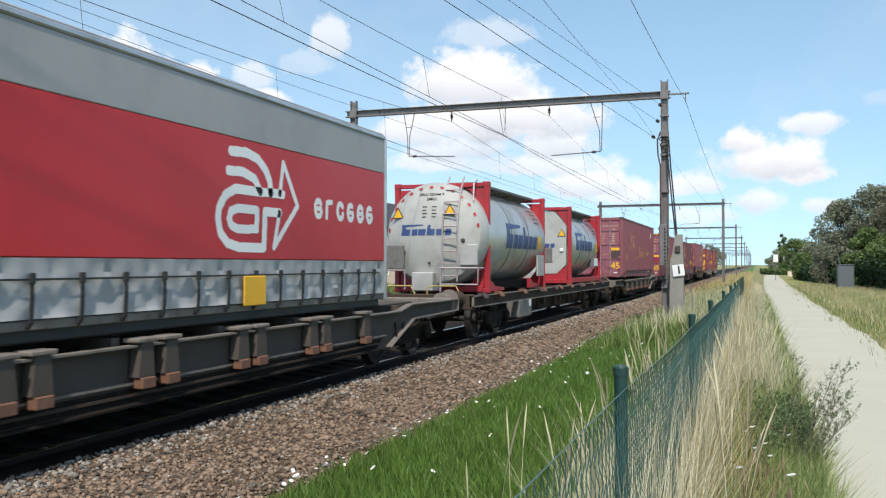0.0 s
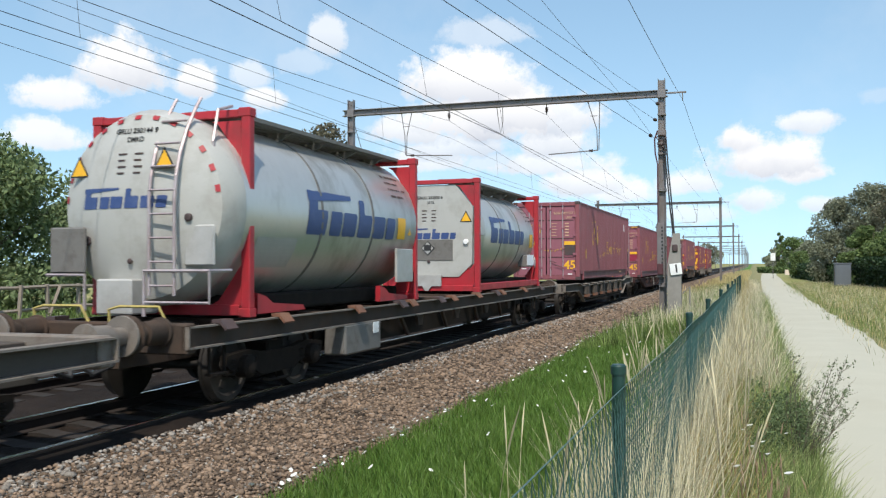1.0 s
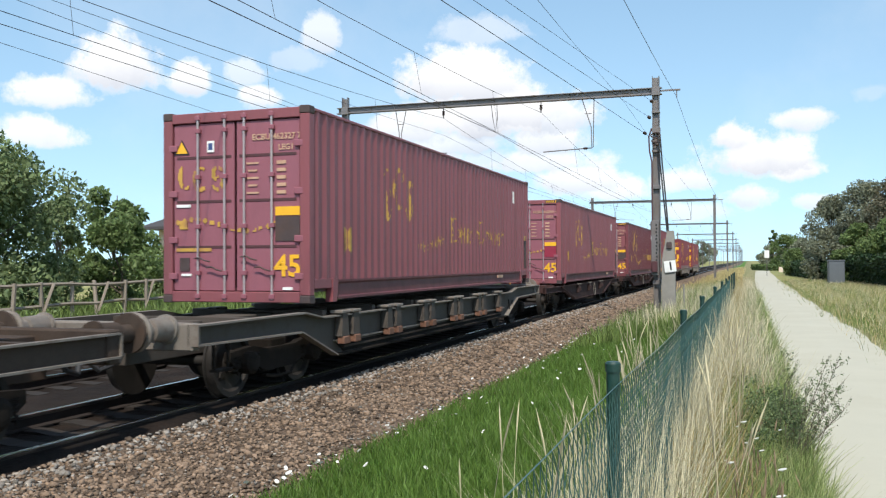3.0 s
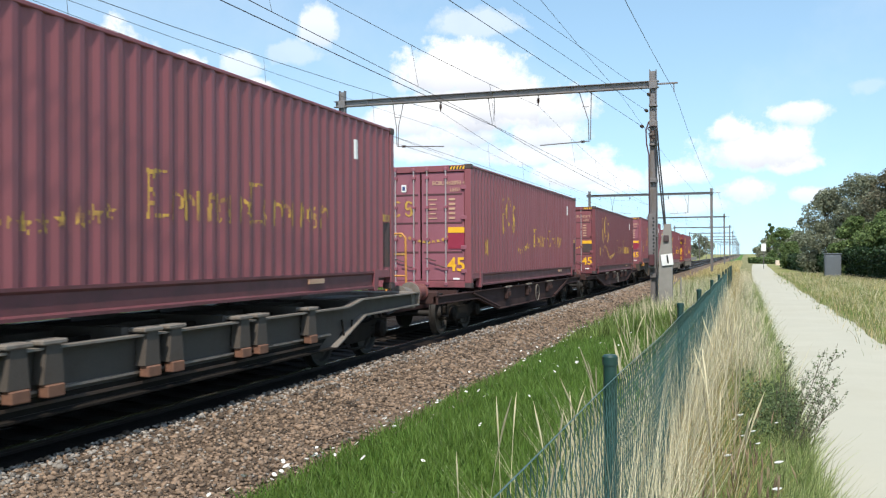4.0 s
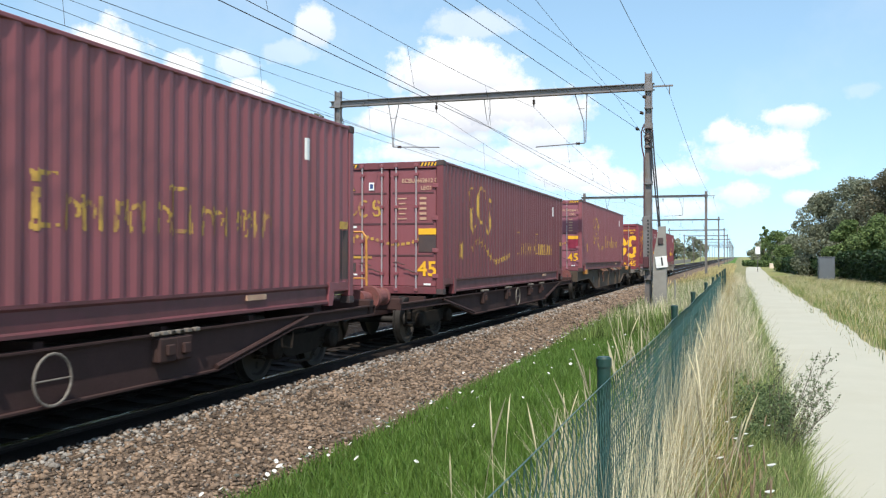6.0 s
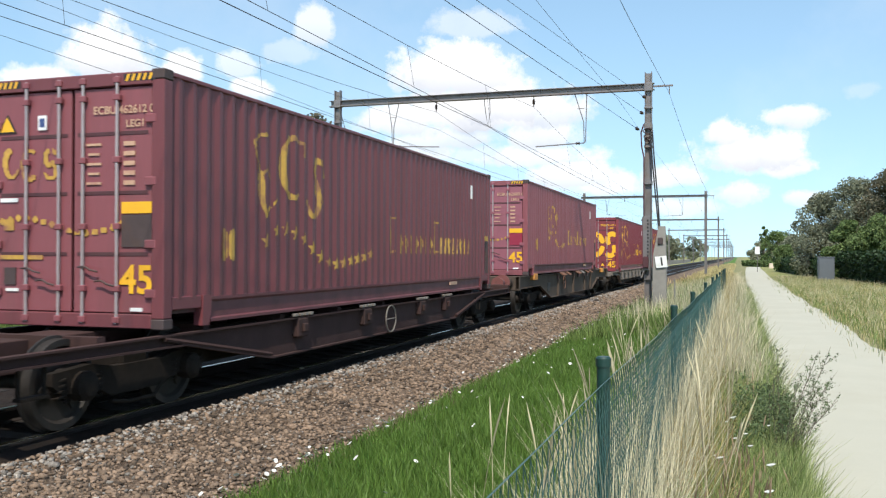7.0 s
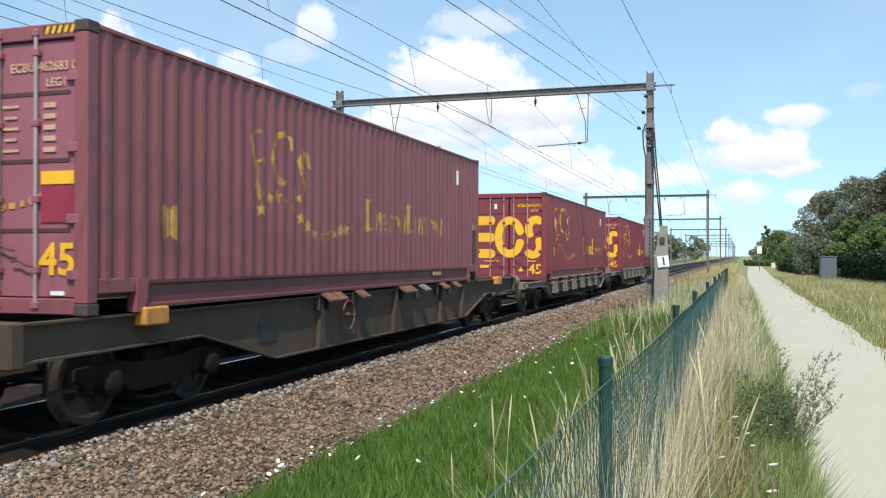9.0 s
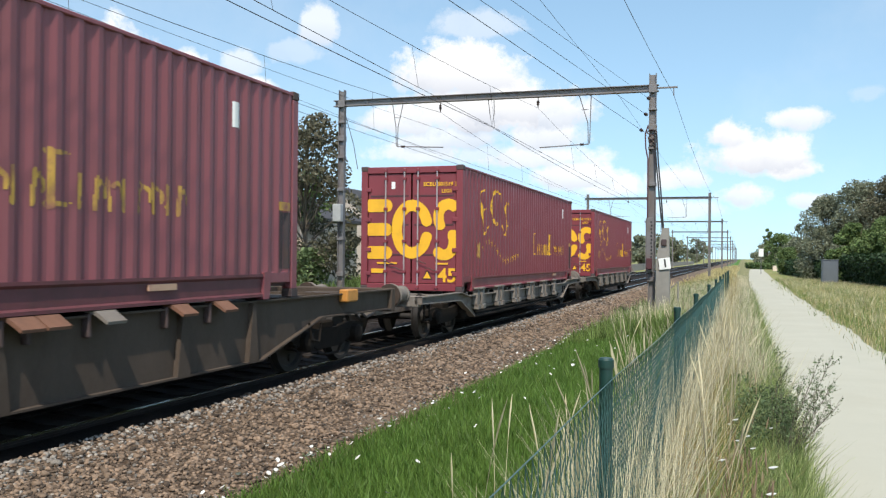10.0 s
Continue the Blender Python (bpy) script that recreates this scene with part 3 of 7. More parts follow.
def build_path():
    b = Build()
    ys = [-40, -10, *np.arange(0, 40, 0.7), *range(40, 150, 6)]
    r = np.random.default_rng(5)
    rows = []
    for y in ys:
        l, q = path_edges(y)
        k = 0.05 if 0 <= y < 60 else 0.01
        rows.append((l + r.uniform(-k, k), q + r.uniform(-k, k) + (0.06 * math.sin(y * 0.9)), y))
    vs = []
    for l, q, y in rows:
        vs += [(l, y, 0.0), (l, y, 0.115), (0.5 * (l + q), y, 0.135), (q, y, 0.115), (q, y, 0.0)]
    fs = [(5 * j + i, 5 * j + i + 1, 5 * j + 6 + i, 5 * j + 5 + i) for j in range(len(rows) - 1) for i in range(4)]
    b.add(vs, fs)
    tagged(part("pavement", b, M["path"]), "pale grey concrete cycle path with ragged grassy edges", "path", kind="structure")


def build_track(centre, label):
    track = thing("railway_track", label, "railway track", "railway tracks", "structure")
    for side in (-0.7535, 0.7535):
        x = centre + side
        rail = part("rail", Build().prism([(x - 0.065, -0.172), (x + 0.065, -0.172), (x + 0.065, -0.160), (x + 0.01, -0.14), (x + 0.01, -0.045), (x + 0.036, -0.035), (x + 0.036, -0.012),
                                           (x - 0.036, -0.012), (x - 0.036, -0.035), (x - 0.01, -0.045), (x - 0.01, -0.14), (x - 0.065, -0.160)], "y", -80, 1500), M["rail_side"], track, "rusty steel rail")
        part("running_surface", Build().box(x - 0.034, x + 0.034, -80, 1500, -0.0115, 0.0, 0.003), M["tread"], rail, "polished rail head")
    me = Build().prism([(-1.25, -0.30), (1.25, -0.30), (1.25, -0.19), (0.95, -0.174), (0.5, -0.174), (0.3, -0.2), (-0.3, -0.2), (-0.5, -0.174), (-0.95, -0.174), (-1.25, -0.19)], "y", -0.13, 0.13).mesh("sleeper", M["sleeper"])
    for k in range(120):
        s = new("sleeper", me)
        s.parent, s.location = track, (centre, -6 + 0.6 * k, 0.006)


build_ground()
build_path()
build_track(TRACK_X, "near railway track with shiny rail heads on concrete sleepers")
build_track(TRACK2_X, "far railway track on concrete sleepers in brown ballast")


# ---- overhead line ----
def build_gantry(y, detail):
    g = thing("catenary_gantry", "weathered steel catenary portal spanning both tracks", "catenary gantry", "catenary gantries")
    for x, name in ((-3.06, "mast"), (-15.3, "mast")):
        w = 0.115
        base = float(ground_height(x)) - 0.4
        b = Build()
        for s in (-1, 1):
            b.box(x + s * w - 0.012, x + s * w + 0.012, y - 0.1, y + 0.1, base, 8.4, 0.003)
        b.box(x - w, x + w, y - 0.008, y + 0.008, base, 8.35)
        mast = part(name, b, M["galv"], g)
        if detail:
            for z, h in ((1.0, 0.25), (2.4, 0.12), (4.4, 0.18), (5.7, 0.12), (6.45, 0.3), (7.1, 0.1), (7.85, 0.42)):
                part("collar", Build().box(x - w - 0.03, x + w + 0.03, y - 0.125, y + 0.125, z - 0.35 * h, z + 0.35 * h, 0.01), M["galv"], mast)
        part("footing", Build().box(x - 0.35, x + 0.35, y - 0.35, y + 0.35, base - 0.2, base + 0.55, 0.04), M["concrete"], mast)
    b = Build()
    b.box(-15.65, -2.85, y - 0.11, y + 0.11, 7.96, 7.99, 0.004)
    b.box(-15.65, -2.85, y - 0.11, y + 0.11, 7.74, 7.77, 0.004)
    b.box(-15.6, -2.9, y - 0.012, y + 0.012, 7.77, 7.96)
    for x in np.arange(-15.2, -3, 1.02):
        b.box(x - 0.006, x + 0.006, y - 0.06, y + 0.06, 7.77, 7.96)
    part("beam", b, M["galv"], g, "long grey steel cross beam")
    b = Build()
    b.box(-3.0, -2.2, y - 0.03, y + 0.03, 7.84, 7.90, 0.005)
    b.tube([(-2.33, y, 7.84), (-2.33, y, 7.56)], 0.02)
    part("bracket", b, M["galv"], g)
    if detail:
        part("switch_box", Build().box(-15.5, -15.15, y - 0.42, y - 0.14, 3.1, 3.8, 0.02), M["grey_plate"], g, "grey steel box on the mast")
        part("stay_wire", Build().tube([(-15.2, y - 0.05, 7.6), (-14.75, y - 0.1, 6.2), (-14.55, y - 0.12, 5.2)], 0.014, 5), M["wire"], g)
    for xt, xb, zb, xe in ((-5.5, -5.35, 5.95, -7.2), (-12.9, -12.93, 6.08, -11.0)):
        b = Build()
        for s in (-0.22, 0.22):
            b.tube([(xt + s, y, 7.74), (xb + 0.2 * s, y, zb + 0.75), (xb + 0.12 * s, y, zb)], 0.018, 5)
        b.tube([(xt - 0.13, y, 7.2), (xt + 0.13, y, 7.2)], 0.014, 5)
        part("dropper_frame", b, M["galv"], g)
        part("registration_arm", Build().tube([(xb, y, zb - 0.02), (0.5 * (xb + xe), y, zb - 0.06), (xe, y, zb - 0.1)], 0.022, 5), M["galv"], g)
        part("arm_insulator", Build().lathe((xb + 0.1 * (xe - xb), y, zb - 0.03), (xe - xb, 0, -0.04), [(0, 0.03), (0.02, 0.06), (0.05, 0.03), (0.07, 0.06), (0.1, 0.03), (0.12, 0.06), (0.15, 0.03)], 8), M["insulator"], g)
    for x in (-11.13, -7.27):
        part("insulator", Build().lathe((x, y, 7.74), (0, 0, -1), [(0, 0.015), (0.12, 0.02), (0.13, 0.07), (0.17, 0.03), (0.19, 0.07), (0.23, 0.03), (0.25, 0.07), (0.29, 0.03), (0.4, 0.015)], 8), M["insulator"], g)
    b = Build()
    b.tube([(-9.2, y, 7.72), (-9.13, y - 0.02, 7.2), (-9.05, y, 6.7), (-8.97, y + 0.02, 7.2), (-8.98, y, 7.72)], 0.016, 5)
    part("feeder_hanger", b, M["galv"], g)


for k in range(-1, 11):
    build_gantry(33 + 61 * k, k == 0)


def sagged(x, z, sag, y0, y1, n=14):
    return [(x, y0 + (y1 - y0) * i / n, z - sag * 4 * (i / n) * (1 - i / n)) for i in range(n + 1)]


def build_wires():
    """Each span of wire from gantry to gantry is joined to its neighbours."""
    line = thing("overhead_line", "dark overhead contact wires strung along the railway", "overhead wires", kind="structure")
    spots = [("messenger_wire", -7.27, 7.34, 1.03, 0.011), ("contact_wire", -7.1, 5.65, 0.0, 0.012), ("messenger_wire", -11.13, 7.34, 1.03, 0.012), ("contact_wire", -11.05, 5.73, 0.0, 0.011),
             ("feeder_wire", -9.05, 6.69, 0.28, 0.018), ("earth_wire", -2.33, 7.60, 0.72, 0.012), ("feeder_wire", -4.15, 7.48, 0.26, 0.010), ("feeder_wire", -15.3, 6.97, 0.0, 0.014), ("feeder_wire", -11.05, 6.65, 0.5, 0.008)]
    for name, x, z, sag, r in spots:
        pts = []
        for k in range(-1, 9):
            pts += sagged(x, z, sag, 33 + 61 * (k - 1), 33 + 61 * k)[:-1]
        part(name, Build().tube(pts, 0.62 * r, 4), M["wire"], line)
    for xm, xc, zc in ((-7.27, -7.1, 5.65), (-11.13, -11.05, 5.73)):
        for k in range(0, 6):
            y0 = 33 + 61 * (k - 1)
            for i in range(1, 9):
                u = i / 9
                part("dropper", Build().tube([(xm, y0 + 61 * u, 7.34 - 1.03 * 4 * u * (1 - u)), (xc, y0 + 61 * u, zc)], 0.005, 3), M["wire"], line)
    # old wires that end at the mast, pulled in from above the near track
    for x1, z1, x0, z0, r in ((-3.37, 6.30, -7.48, 5.37, 0.014), (-3.21, 6.86, -7.99, 5.39, 0.012), (-3.12, 7.43, -7.83, 5.06, 0.010), (-15.2, 6.05, -15.2, 7.7, 0.010), (-11.0, 5.62, -11.0, 6.62, 0.008)):
        a, e = Vector((x1, 32.9, z1)), Vector((x0, -28, z0))
        part("termination_wire", Build().tube([a.lerp(e, i / 10) for i in range(11)], 0.6 * r, 4), M["wire"], line)
        d = (e - a).normalized()
        if x1 < -4:
            continue
        part("strain_insulator", Build().lathe(a + d * 0.35, d, [(0, 0.02), (0.02, 0.06), (0.06, 0.03), (0.08, 0.06), (0.12, 0.03), (0.14, 0.06), (0.18, 0.03), (0.2, 0.06), (0.25, 0.02)], 8), M["insulator"], line)


build_wires()


def build_mast_post():
    """Tapered concrete stump with a white number plate beside the nearest mast, and the cables that run down to it."""
    p = thing("concrete_post", "weathered grey concrete post beside the catenary mast", "post")
    b = Build()
    ring = [(-2.86, 32.38, -0.6), (-2.38, 32.38, -0.6), (-2.38, 32.74, -0.6), (-2.86, 32.74, -0.6), (-2.85, 32.4, 1.75), (-2.40, 32.4, 1.75), (-2.40, 32.72, 1.75), (-2.85, 32.72, 1.75),
            (-2.66, 32.45, 2.82), (-2.43, 32.45, 2.82), (-2.43, 32.68, 2.82), (-2.66, 32.68, 2.82)]
    b.add(ring, [(0, 3, 2, 1), (8, 9, 10, 11)] + [(4 * j + i, 4 * j + (i + 1) % 4, 4 * j + 4 + (i + 1) % 4, 4 * j + 4 + i) for j in (0, 1) for i in range(4)])
    part("body", b, M["concrete"], p)
    plate = part("number_plate", Build().box(-0.2, 0.2, 0.0, 0.02, -0.2, 0.2, 0.008), M["white"], p, "small white plate with a black figure")
    plate.matrix_basis = pose(-2.56, 32.34, 1.56, 0, -7, 0)
    writing("number", "1", 0.40, M["black"], pose(0.02, -0.004, 0.0) @ FACE_NEAR, plate)
    for k in (0.0, 0.07):
        part("cable_pipe", Build().tube([(-2.97 + k, 32.78, 6.2), (-2.9 + k, 32.72, 5.2), (-2.79 + k, 32.66, 4.0), (-2.66 + 0.6 * k, 32.58, 2.7), (-2.58 + 0.5 * k, 32.42, 2.2)], 0.026, 8), M["black"], p, "black cable pipe")
    part("cable_clamp", Build().box(-2.68, -2.5, 32.36, 32.46, 2.18, 2.42, 0.02), M["casting"], p)
    part("stake", Build().tube([(-2.1, 32.4, -0.3), (-2.1, 32.4, 0.95), (-2.35, 32.4, 0.7)], 0.03, 6), M["concrete"], p)


def build_mast_fittings():
    """Cable trunk, junction box and cable clutter strapped to the nearest mast."""
    f = thing("cable_trunk", "perforated grey cable trunk and junction box strapped to the mast", "cable trunk")
    trunk = part("trunk", Build().box(-3.24, -2.98, 32.74, 32.86, 1.25, 3.2, 0.015), M["galv"], f)
    for k in range(11):
        part("slot", Build().box(-3.09 + 0.012 * (k % 2), -3.03 + 0.012 * (k % 2), 32.732, 32.739, 1.75 + 0.125 * k, 1.82 + 0.125 * k), M["black"], trunk)
    part("junction_box", Build().box(-3.22, -3.02, 32.6, 32.738, 1.35, 1.75, 0.02), M["maroon_dark"], f)
    part("conduit", Build().tube([(-3.2, 32.8, 3.2), (-3.2, 32.8, 5.3), (-3.28, 32.8, 5.7), (-3.3, 32.8, 6.2), (-3.2, 32.8, 6.5)], 0.028, 6), M["maroon_dark"], f)
    for z, r in ((6.05, 0.14), (6.25, 0.17), (5.95, 0.12)):
        part("cable_coil", Build().tube([(-3.06 + r * math.cos(a), 32.8 + 0.05 * math.sin(3 * a), z + 0.55 * r * math.sin(a)) for a in np.linspace(0, 6.28, 15)], 0.02, 5), M["casting"], f)


build_mast_fittings()
build_mast_post()


# ---- fence ----
POSTS_Y = [-3.6, -0.4, 3.2, 6.98, 10.0, 14.2, 18.4, 22.4, 26.4, 30.4, 34.4, 38.4]


def build_fence():
    line = lambda y: -0.452 - 0.0012 * (y - 3.2)
    f = thing("chain_link_fence", "green plastic-coated chain-link fence overgrown with dry grass", "fence")
    for y in POSTS_Y:
        x = line(y)
        top = 1.405 - 0.0035 * (y - 3.2)
        post = part("post", Build().lathe((x, y, -0.3), (0, 0, 1), [(0, 0.024), (top + 0.29, 0.024)], 12), M["fence_green"], f, smooth=True)
        part("cap", Build().lathe((x, y, top - 0.035), (0, 0, 1), [(0, 0.028), (0.028, 0.028), (0.035, 0.022)], 12), M["fence_green"], post, smooth=True)
    # woven wires: each zigzags between its two neighbours
    pitch = 0.064
    y0, y1 = -0.4, 26.0
    tops = lambda y: 1.33 - 0.0035 * (y - 3.2) - 0.012 * math.sin(math.pi * ((y - 3.2) % 3.8) / 3.8) ** 2
    vs, fs = [], []
    rows = 20
    r = 0.0014
    n = int((y1 - y0) / pitch)
    for k in range(n):
        for j in range(rows + 1):
            y = y0 + pitch * (k + (0.5 if j % 2 else -0.02))
            top = tops(y)
            z = top - j * (top - 0.06) / rows
            x = line(y) + 0.028 + 0.012 * math.sin(3.1 * y) * math.sin(2.4 * z) + (0.004 if j % 2 else -0.004)
            base = len(vs)
            vs += [(x - r, y - r, z), (x + r, y - r, z), (x, y + r * 1.5, z)]
            if j:
                for i in range(3):
                    a, b = base - 3 + i, base - 3 + (i + 1) % 3
                    fs.append((a, b, b + 3, a + 3))
    # and the wires that slope the other way
    for k in range(n):
        for j in range(rows + 1):
            y = y0 + pitch * (k + (0.5 if j % 2 == 0 else 1.02))
            top = tops(y)
            z = top - j * (top - 0.06) / rows
            x = line(y) + 0.028 + 0.012 * math.sin(3.1 * y) * math.sin(2.4 * z) - (0.004 if j % 2 else -0.004)
            base = len(vs)
            vs += [(x - r, y - r, z), (x + r, y - r, z), (x, y + r * 1.5, z)]
            if j:
                for i in range(3):
                    a, b = base - 3 + i, base - 3 + (i + 1) % 3
                    fs.append((a, b, b + 3, a + 3))
    mesh = sheet("mesh", vs, fs, M["fence_wire"])
    mesh.parent = f
    tagged(mesh, "diamond wire mesh")
    b = Build()
    for z in (0.0, 0.55):
        b.tube([(line(y) + 0.022, y, tops(y) - z) for y in np.arange(y0, y1, 0.3)], 0.0018, 5)
    part("tension_wire", b, M["fence_wire"], f)


build_fence()


# ---- the train ----
# Every wagon and load has its origin on the track's centre line; START gives where its near end is along the line at 5 s.
MOVING, WHEELS = [], []


def travel(t):
    u = t - 5.0
    return -10.0606 * u + 0.07228 * u * u


def rolling(name, label, category, y, group=""):
    t = thing(name, label, category, group)
    t.location = (TRACK_X, y + travel(0), 0)
    MOVING.append((t, y))
    return t


def corrugation(s):
    """How far a container's side lies inside its outer face at s along it."""
    u = (s / 0.07) % 4
    return 0.006 + 0.034 * (0 if u < 1 else u - 1 if u < 2 else 1 if u < 3 else 4 - u)


def painted(us, vs, mask, place, longest=0.4):
    """Paint laid on a surface: the cells of a grid that mask covers, joined into upright runs. place(u, v) gives the point."""
    b = Build()
    for i in range(len(us) - 1):
        j = 0
        while j < len(vs) - 1:
            if not mask[i, j]:
                j += 1
                continue
            k = j
            while k < len(vs) - 1 and mask[i, k] and vs[k] - vs[j] < longest:
                k += 1
            b.add([place(us[i], vs[j]), place(us[i + 1], vs[j]), place(us[i + 1], vs[k]), place(us[i], vs[k])], [(0, 1, 2, 3)])
            j = k
    return b


def strokes(us, vs, lines, faded=0.0, seed=0):
    """A grid mask of brush strokes: lines of (points, width at start, width at end)."""
    U, V = np.meshgrid(0.5 * (us[:-1] + us[1:]), 0.5 * (vs[:-1] + vs[1:]), indexing="ij")
    mask = np.zeros(U.shape, bool)
    for pts, w0, w1 in lines:
        n = max(1, len(pts) - 1)
        for i in range(n):
            (a, b), (c, d) = pts[i], pts[min(i + 1, len(pts) - 1)]
            l2 = max(1e-9, (c - a) ** 2 + (d - b) ** 2)
            t = np.clip(((U - a) * (c - a) + (V - b) * (d - b)) / l2, 0, 1)
            w = (w0 + (w1 - w0) * (i + t) / n) / 2
            mask |= (U - a - t * (c - a)) ** 2 + (V - b - t * (d - b)) ** 2 < w * w
    if faded:
        r = np.random.default_rng(seed)
        col = r.uniform(0, 1, (len(us) // 2 + 1, 1)).repeat(2, 0)[: U.shape[0]]
        cell = r.uniform(0, 1, (U.shape[0] // 2 + 1, U.shape[1] // 3 + 1)).repeat(2, 0).repeat(3, 1)[: U.shape[0], : U.shape[1]]
        mask &= (0.6 * col + 0.4 * cell) > faded
    return mask


def brush(name, lines, step, place, mat, parent, label="", fade=0.0, seed=0, longest=0.4, start=(0.0, 0.0)):
    """One painted piece: the strokes in lines, on a grid no wider than they are."""
    us = [u for pts, a, b in lines for u, v in pts]
    vs = [v for pts, a, b in lines for u, v in pts]
    w = max(max(a, b) for pts, a, b in lines) / 2 + step[0]
    i0, i1 = math.floor((min(us) - w - start[0]) / step[0]), math.ceil((max(us) + w - start[0]) / step[0])
    j0, j1 = math.floor((min(vs) - w - start[1]) / step[1]), math.ceil((max(vs) + w - start[1]) / step[1])
    U, V = start[0] + step[0] * np.arange(i0, i1 + 1), start[1] + step[1] * np.arange(j0, j1 + 1)
    b = painted(U, V, strokes(U, V, lines, fade, seed), place, longest)
    return part(name, b, mat, parent, label) if b.f else None


def arc(cx, cz, rx, rz, a0, a1, n=12):
    return [(cx + rx * math.cos(radians(a0 + (a1 - a0) * i / n)), cz + rz * math.sin(radians(a0 + (a1 - a0) * i / n))) for i in range(n + 1)]


C_LEN, C_W, C_H = 13.716, 1.25, 2.896


def build_container(y, z, style, label, number, fade, seed, panel=None, hazard=False, spread=(2.8, 4.3, 6.65, 11.1)):
    """A 45-foot high-cube container; its door end faces back along the train."""
    new_ = style == "new"
    # doors take a lighter paint than the sides, as the sun strikes them
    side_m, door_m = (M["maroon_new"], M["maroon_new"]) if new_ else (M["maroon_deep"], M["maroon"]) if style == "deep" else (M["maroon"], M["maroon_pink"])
    c = rolling("shipping_container", label, "container", y, "shipping containers on the train")
    L, W, H = C_LEN, C_W, C_H
    # corrugated sides, front end and roof
    for sgn in (1, -1):
        n = int((L - 0.3) / 0.07)
        ss = [0.15 + 0.07 * i for i in range(n + 1)]
        vs = [(sgn * (W - corrugation(s)), s, z + zz) for s in ss for zz in (0.33, H - 0.065)]
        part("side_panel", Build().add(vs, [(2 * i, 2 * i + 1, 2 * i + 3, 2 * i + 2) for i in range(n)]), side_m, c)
        part("top_rail", Build().box(sgn * (W - 0.07), sgn * W, 0.16, L - 0.16, z + H - 0.07, z + H - 0.02, 0.01), side_m, c)
        # worn containers get the darkened paint here, against sun on the sloped flange
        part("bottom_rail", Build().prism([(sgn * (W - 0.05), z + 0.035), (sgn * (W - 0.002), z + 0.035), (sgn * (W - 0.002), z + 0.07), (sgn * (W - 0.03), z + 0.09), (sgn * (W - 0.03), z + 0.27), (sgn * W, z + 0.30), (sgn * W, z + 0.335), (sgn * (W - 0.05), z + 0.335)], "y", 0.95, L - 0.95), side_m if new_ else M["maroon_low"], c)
        for yy in (0.0, L - 0.16):
            part("corner_post", Build().box(sgn * (W - 0.16), sgn * W, yy, yy + 0.16, z + 0.118, z + H - 0.118, 0.012), side_m, c)
            for zz in (z, z + H - 0.118):
                b = Build().box(sgn * (W - 0.165), sgn * (W + 0.004), yy - 0.004, yy + 0.178, zz, zz + 0.118, 0.012)
                cast = part("corner_casting", b, M["casting"], c)
        for yy in (0.76, L - 0.94):
            part("inner_post", Build().prism([(yy, z - 0.0), (yy + 0.14, z - 0.0), (yy + 0.18, z + 0.14), (yy + 0.2, z + 0.36), (yy + 0.02, z + 0.36)], "x", sgn * (W - 0.12), sgn * (W + 0.003)), side_m, c)
        for yy in (0.18, L - 0.76):
            part("end_sill", Build().box(sgn * (W - 0.12), sgn * (W - 0.012), yy, yy + 0.58, z + 0.21, z + 0.36, 0.01), side_m, c)
    n = 34
    xs = [-W + 0.15 + (2 * W - 0.3) * i / n for i in range(n + 1)]
    vs = [(x, L - 0.03 - (0.03 if i % 4 in (1, 2) else 0.0), z + zz) for i, x in enumerate(xs) for zz in (0.15, H - 0.1)]
    part("front_panel", Build().add(vs, [(2 * i, 2 * i + 1, 2 * i + 3, 2 * i + 2) for i in range(n)]), side_m, c)
    n = int((L - 0.2) / 0.105)
    vs = [(x, 0.1 + 0.105 * i, z + H - 0.03 - (0.02 if i % 4 in (1, 2) else 0.0)) for i in range(n + 1) for x in (-W + 0.06, W - 0.06)]
    part("roof", Build().add(vs, [(2 * i, 2 * i + 1, 2 * i + 3, 2 * i + 2) for i in range(n)]), side_m, c)
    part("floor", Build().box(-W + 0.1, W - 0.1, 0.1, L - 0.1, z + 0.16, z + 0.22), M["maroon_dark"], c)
    part("door_header", Build().box(-W + 0.16, W - 0.16, 0.0, 0.12, z + H - 0.17, z + H - 0.02, 0.01), side_m, c)
    part("door_sill", Build().box(-W + 0.16, W - 0.16, 0.0, 0.12, z + 0.01, z + 0.17, 0.01), side_m, c)
    # doors with ribs, gaskets, locking bars, cams and handles
    ribs = (0.84, 1.53, 2.20)
    for x0, x1 in ((-W + 0.175, -0.02), (0.02, W - 0.175)):
        b = Build().box(x0, x1, 0.035, 0.075, z + 0.18, z + H - 0.18, 0.008)
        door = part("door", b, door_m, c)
        # flat dark strips on the door paint the shade of its rib recesses
        for zz in ribs:
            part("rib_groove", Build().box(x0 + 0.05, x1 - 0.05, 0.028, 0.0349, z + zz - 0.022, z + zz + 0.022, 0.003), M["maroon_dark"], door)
        for u in ((0.42, 0.86) if x0 < 0 else (0.14, 0.58)):
            x = x0 + (x1 - x0) * u
            part("locking_bar", Build().tube([(x, 0.0, z + 0.06), (x, 0.0, z + H - 0.06)], 0.019, 8), M["bar_steel"], door)
            for zz in (0.10, 0.45, 1.15, 1.9, 2.6, H - 0.10):
                part("bar_bracket", Build().box(x - 0.045, x + 0.045, -0.024, 0.034, z + zz - 0.035, z + zz + 0.035, 0.008), door_m, door)
        for u, zz in (((0.42, 0.64), (0.62, 0.50)) if x0 < 0 else ((0.14, 0.66), (0.36, 0.50))):
            x = x0 + (x1 - x0) * u
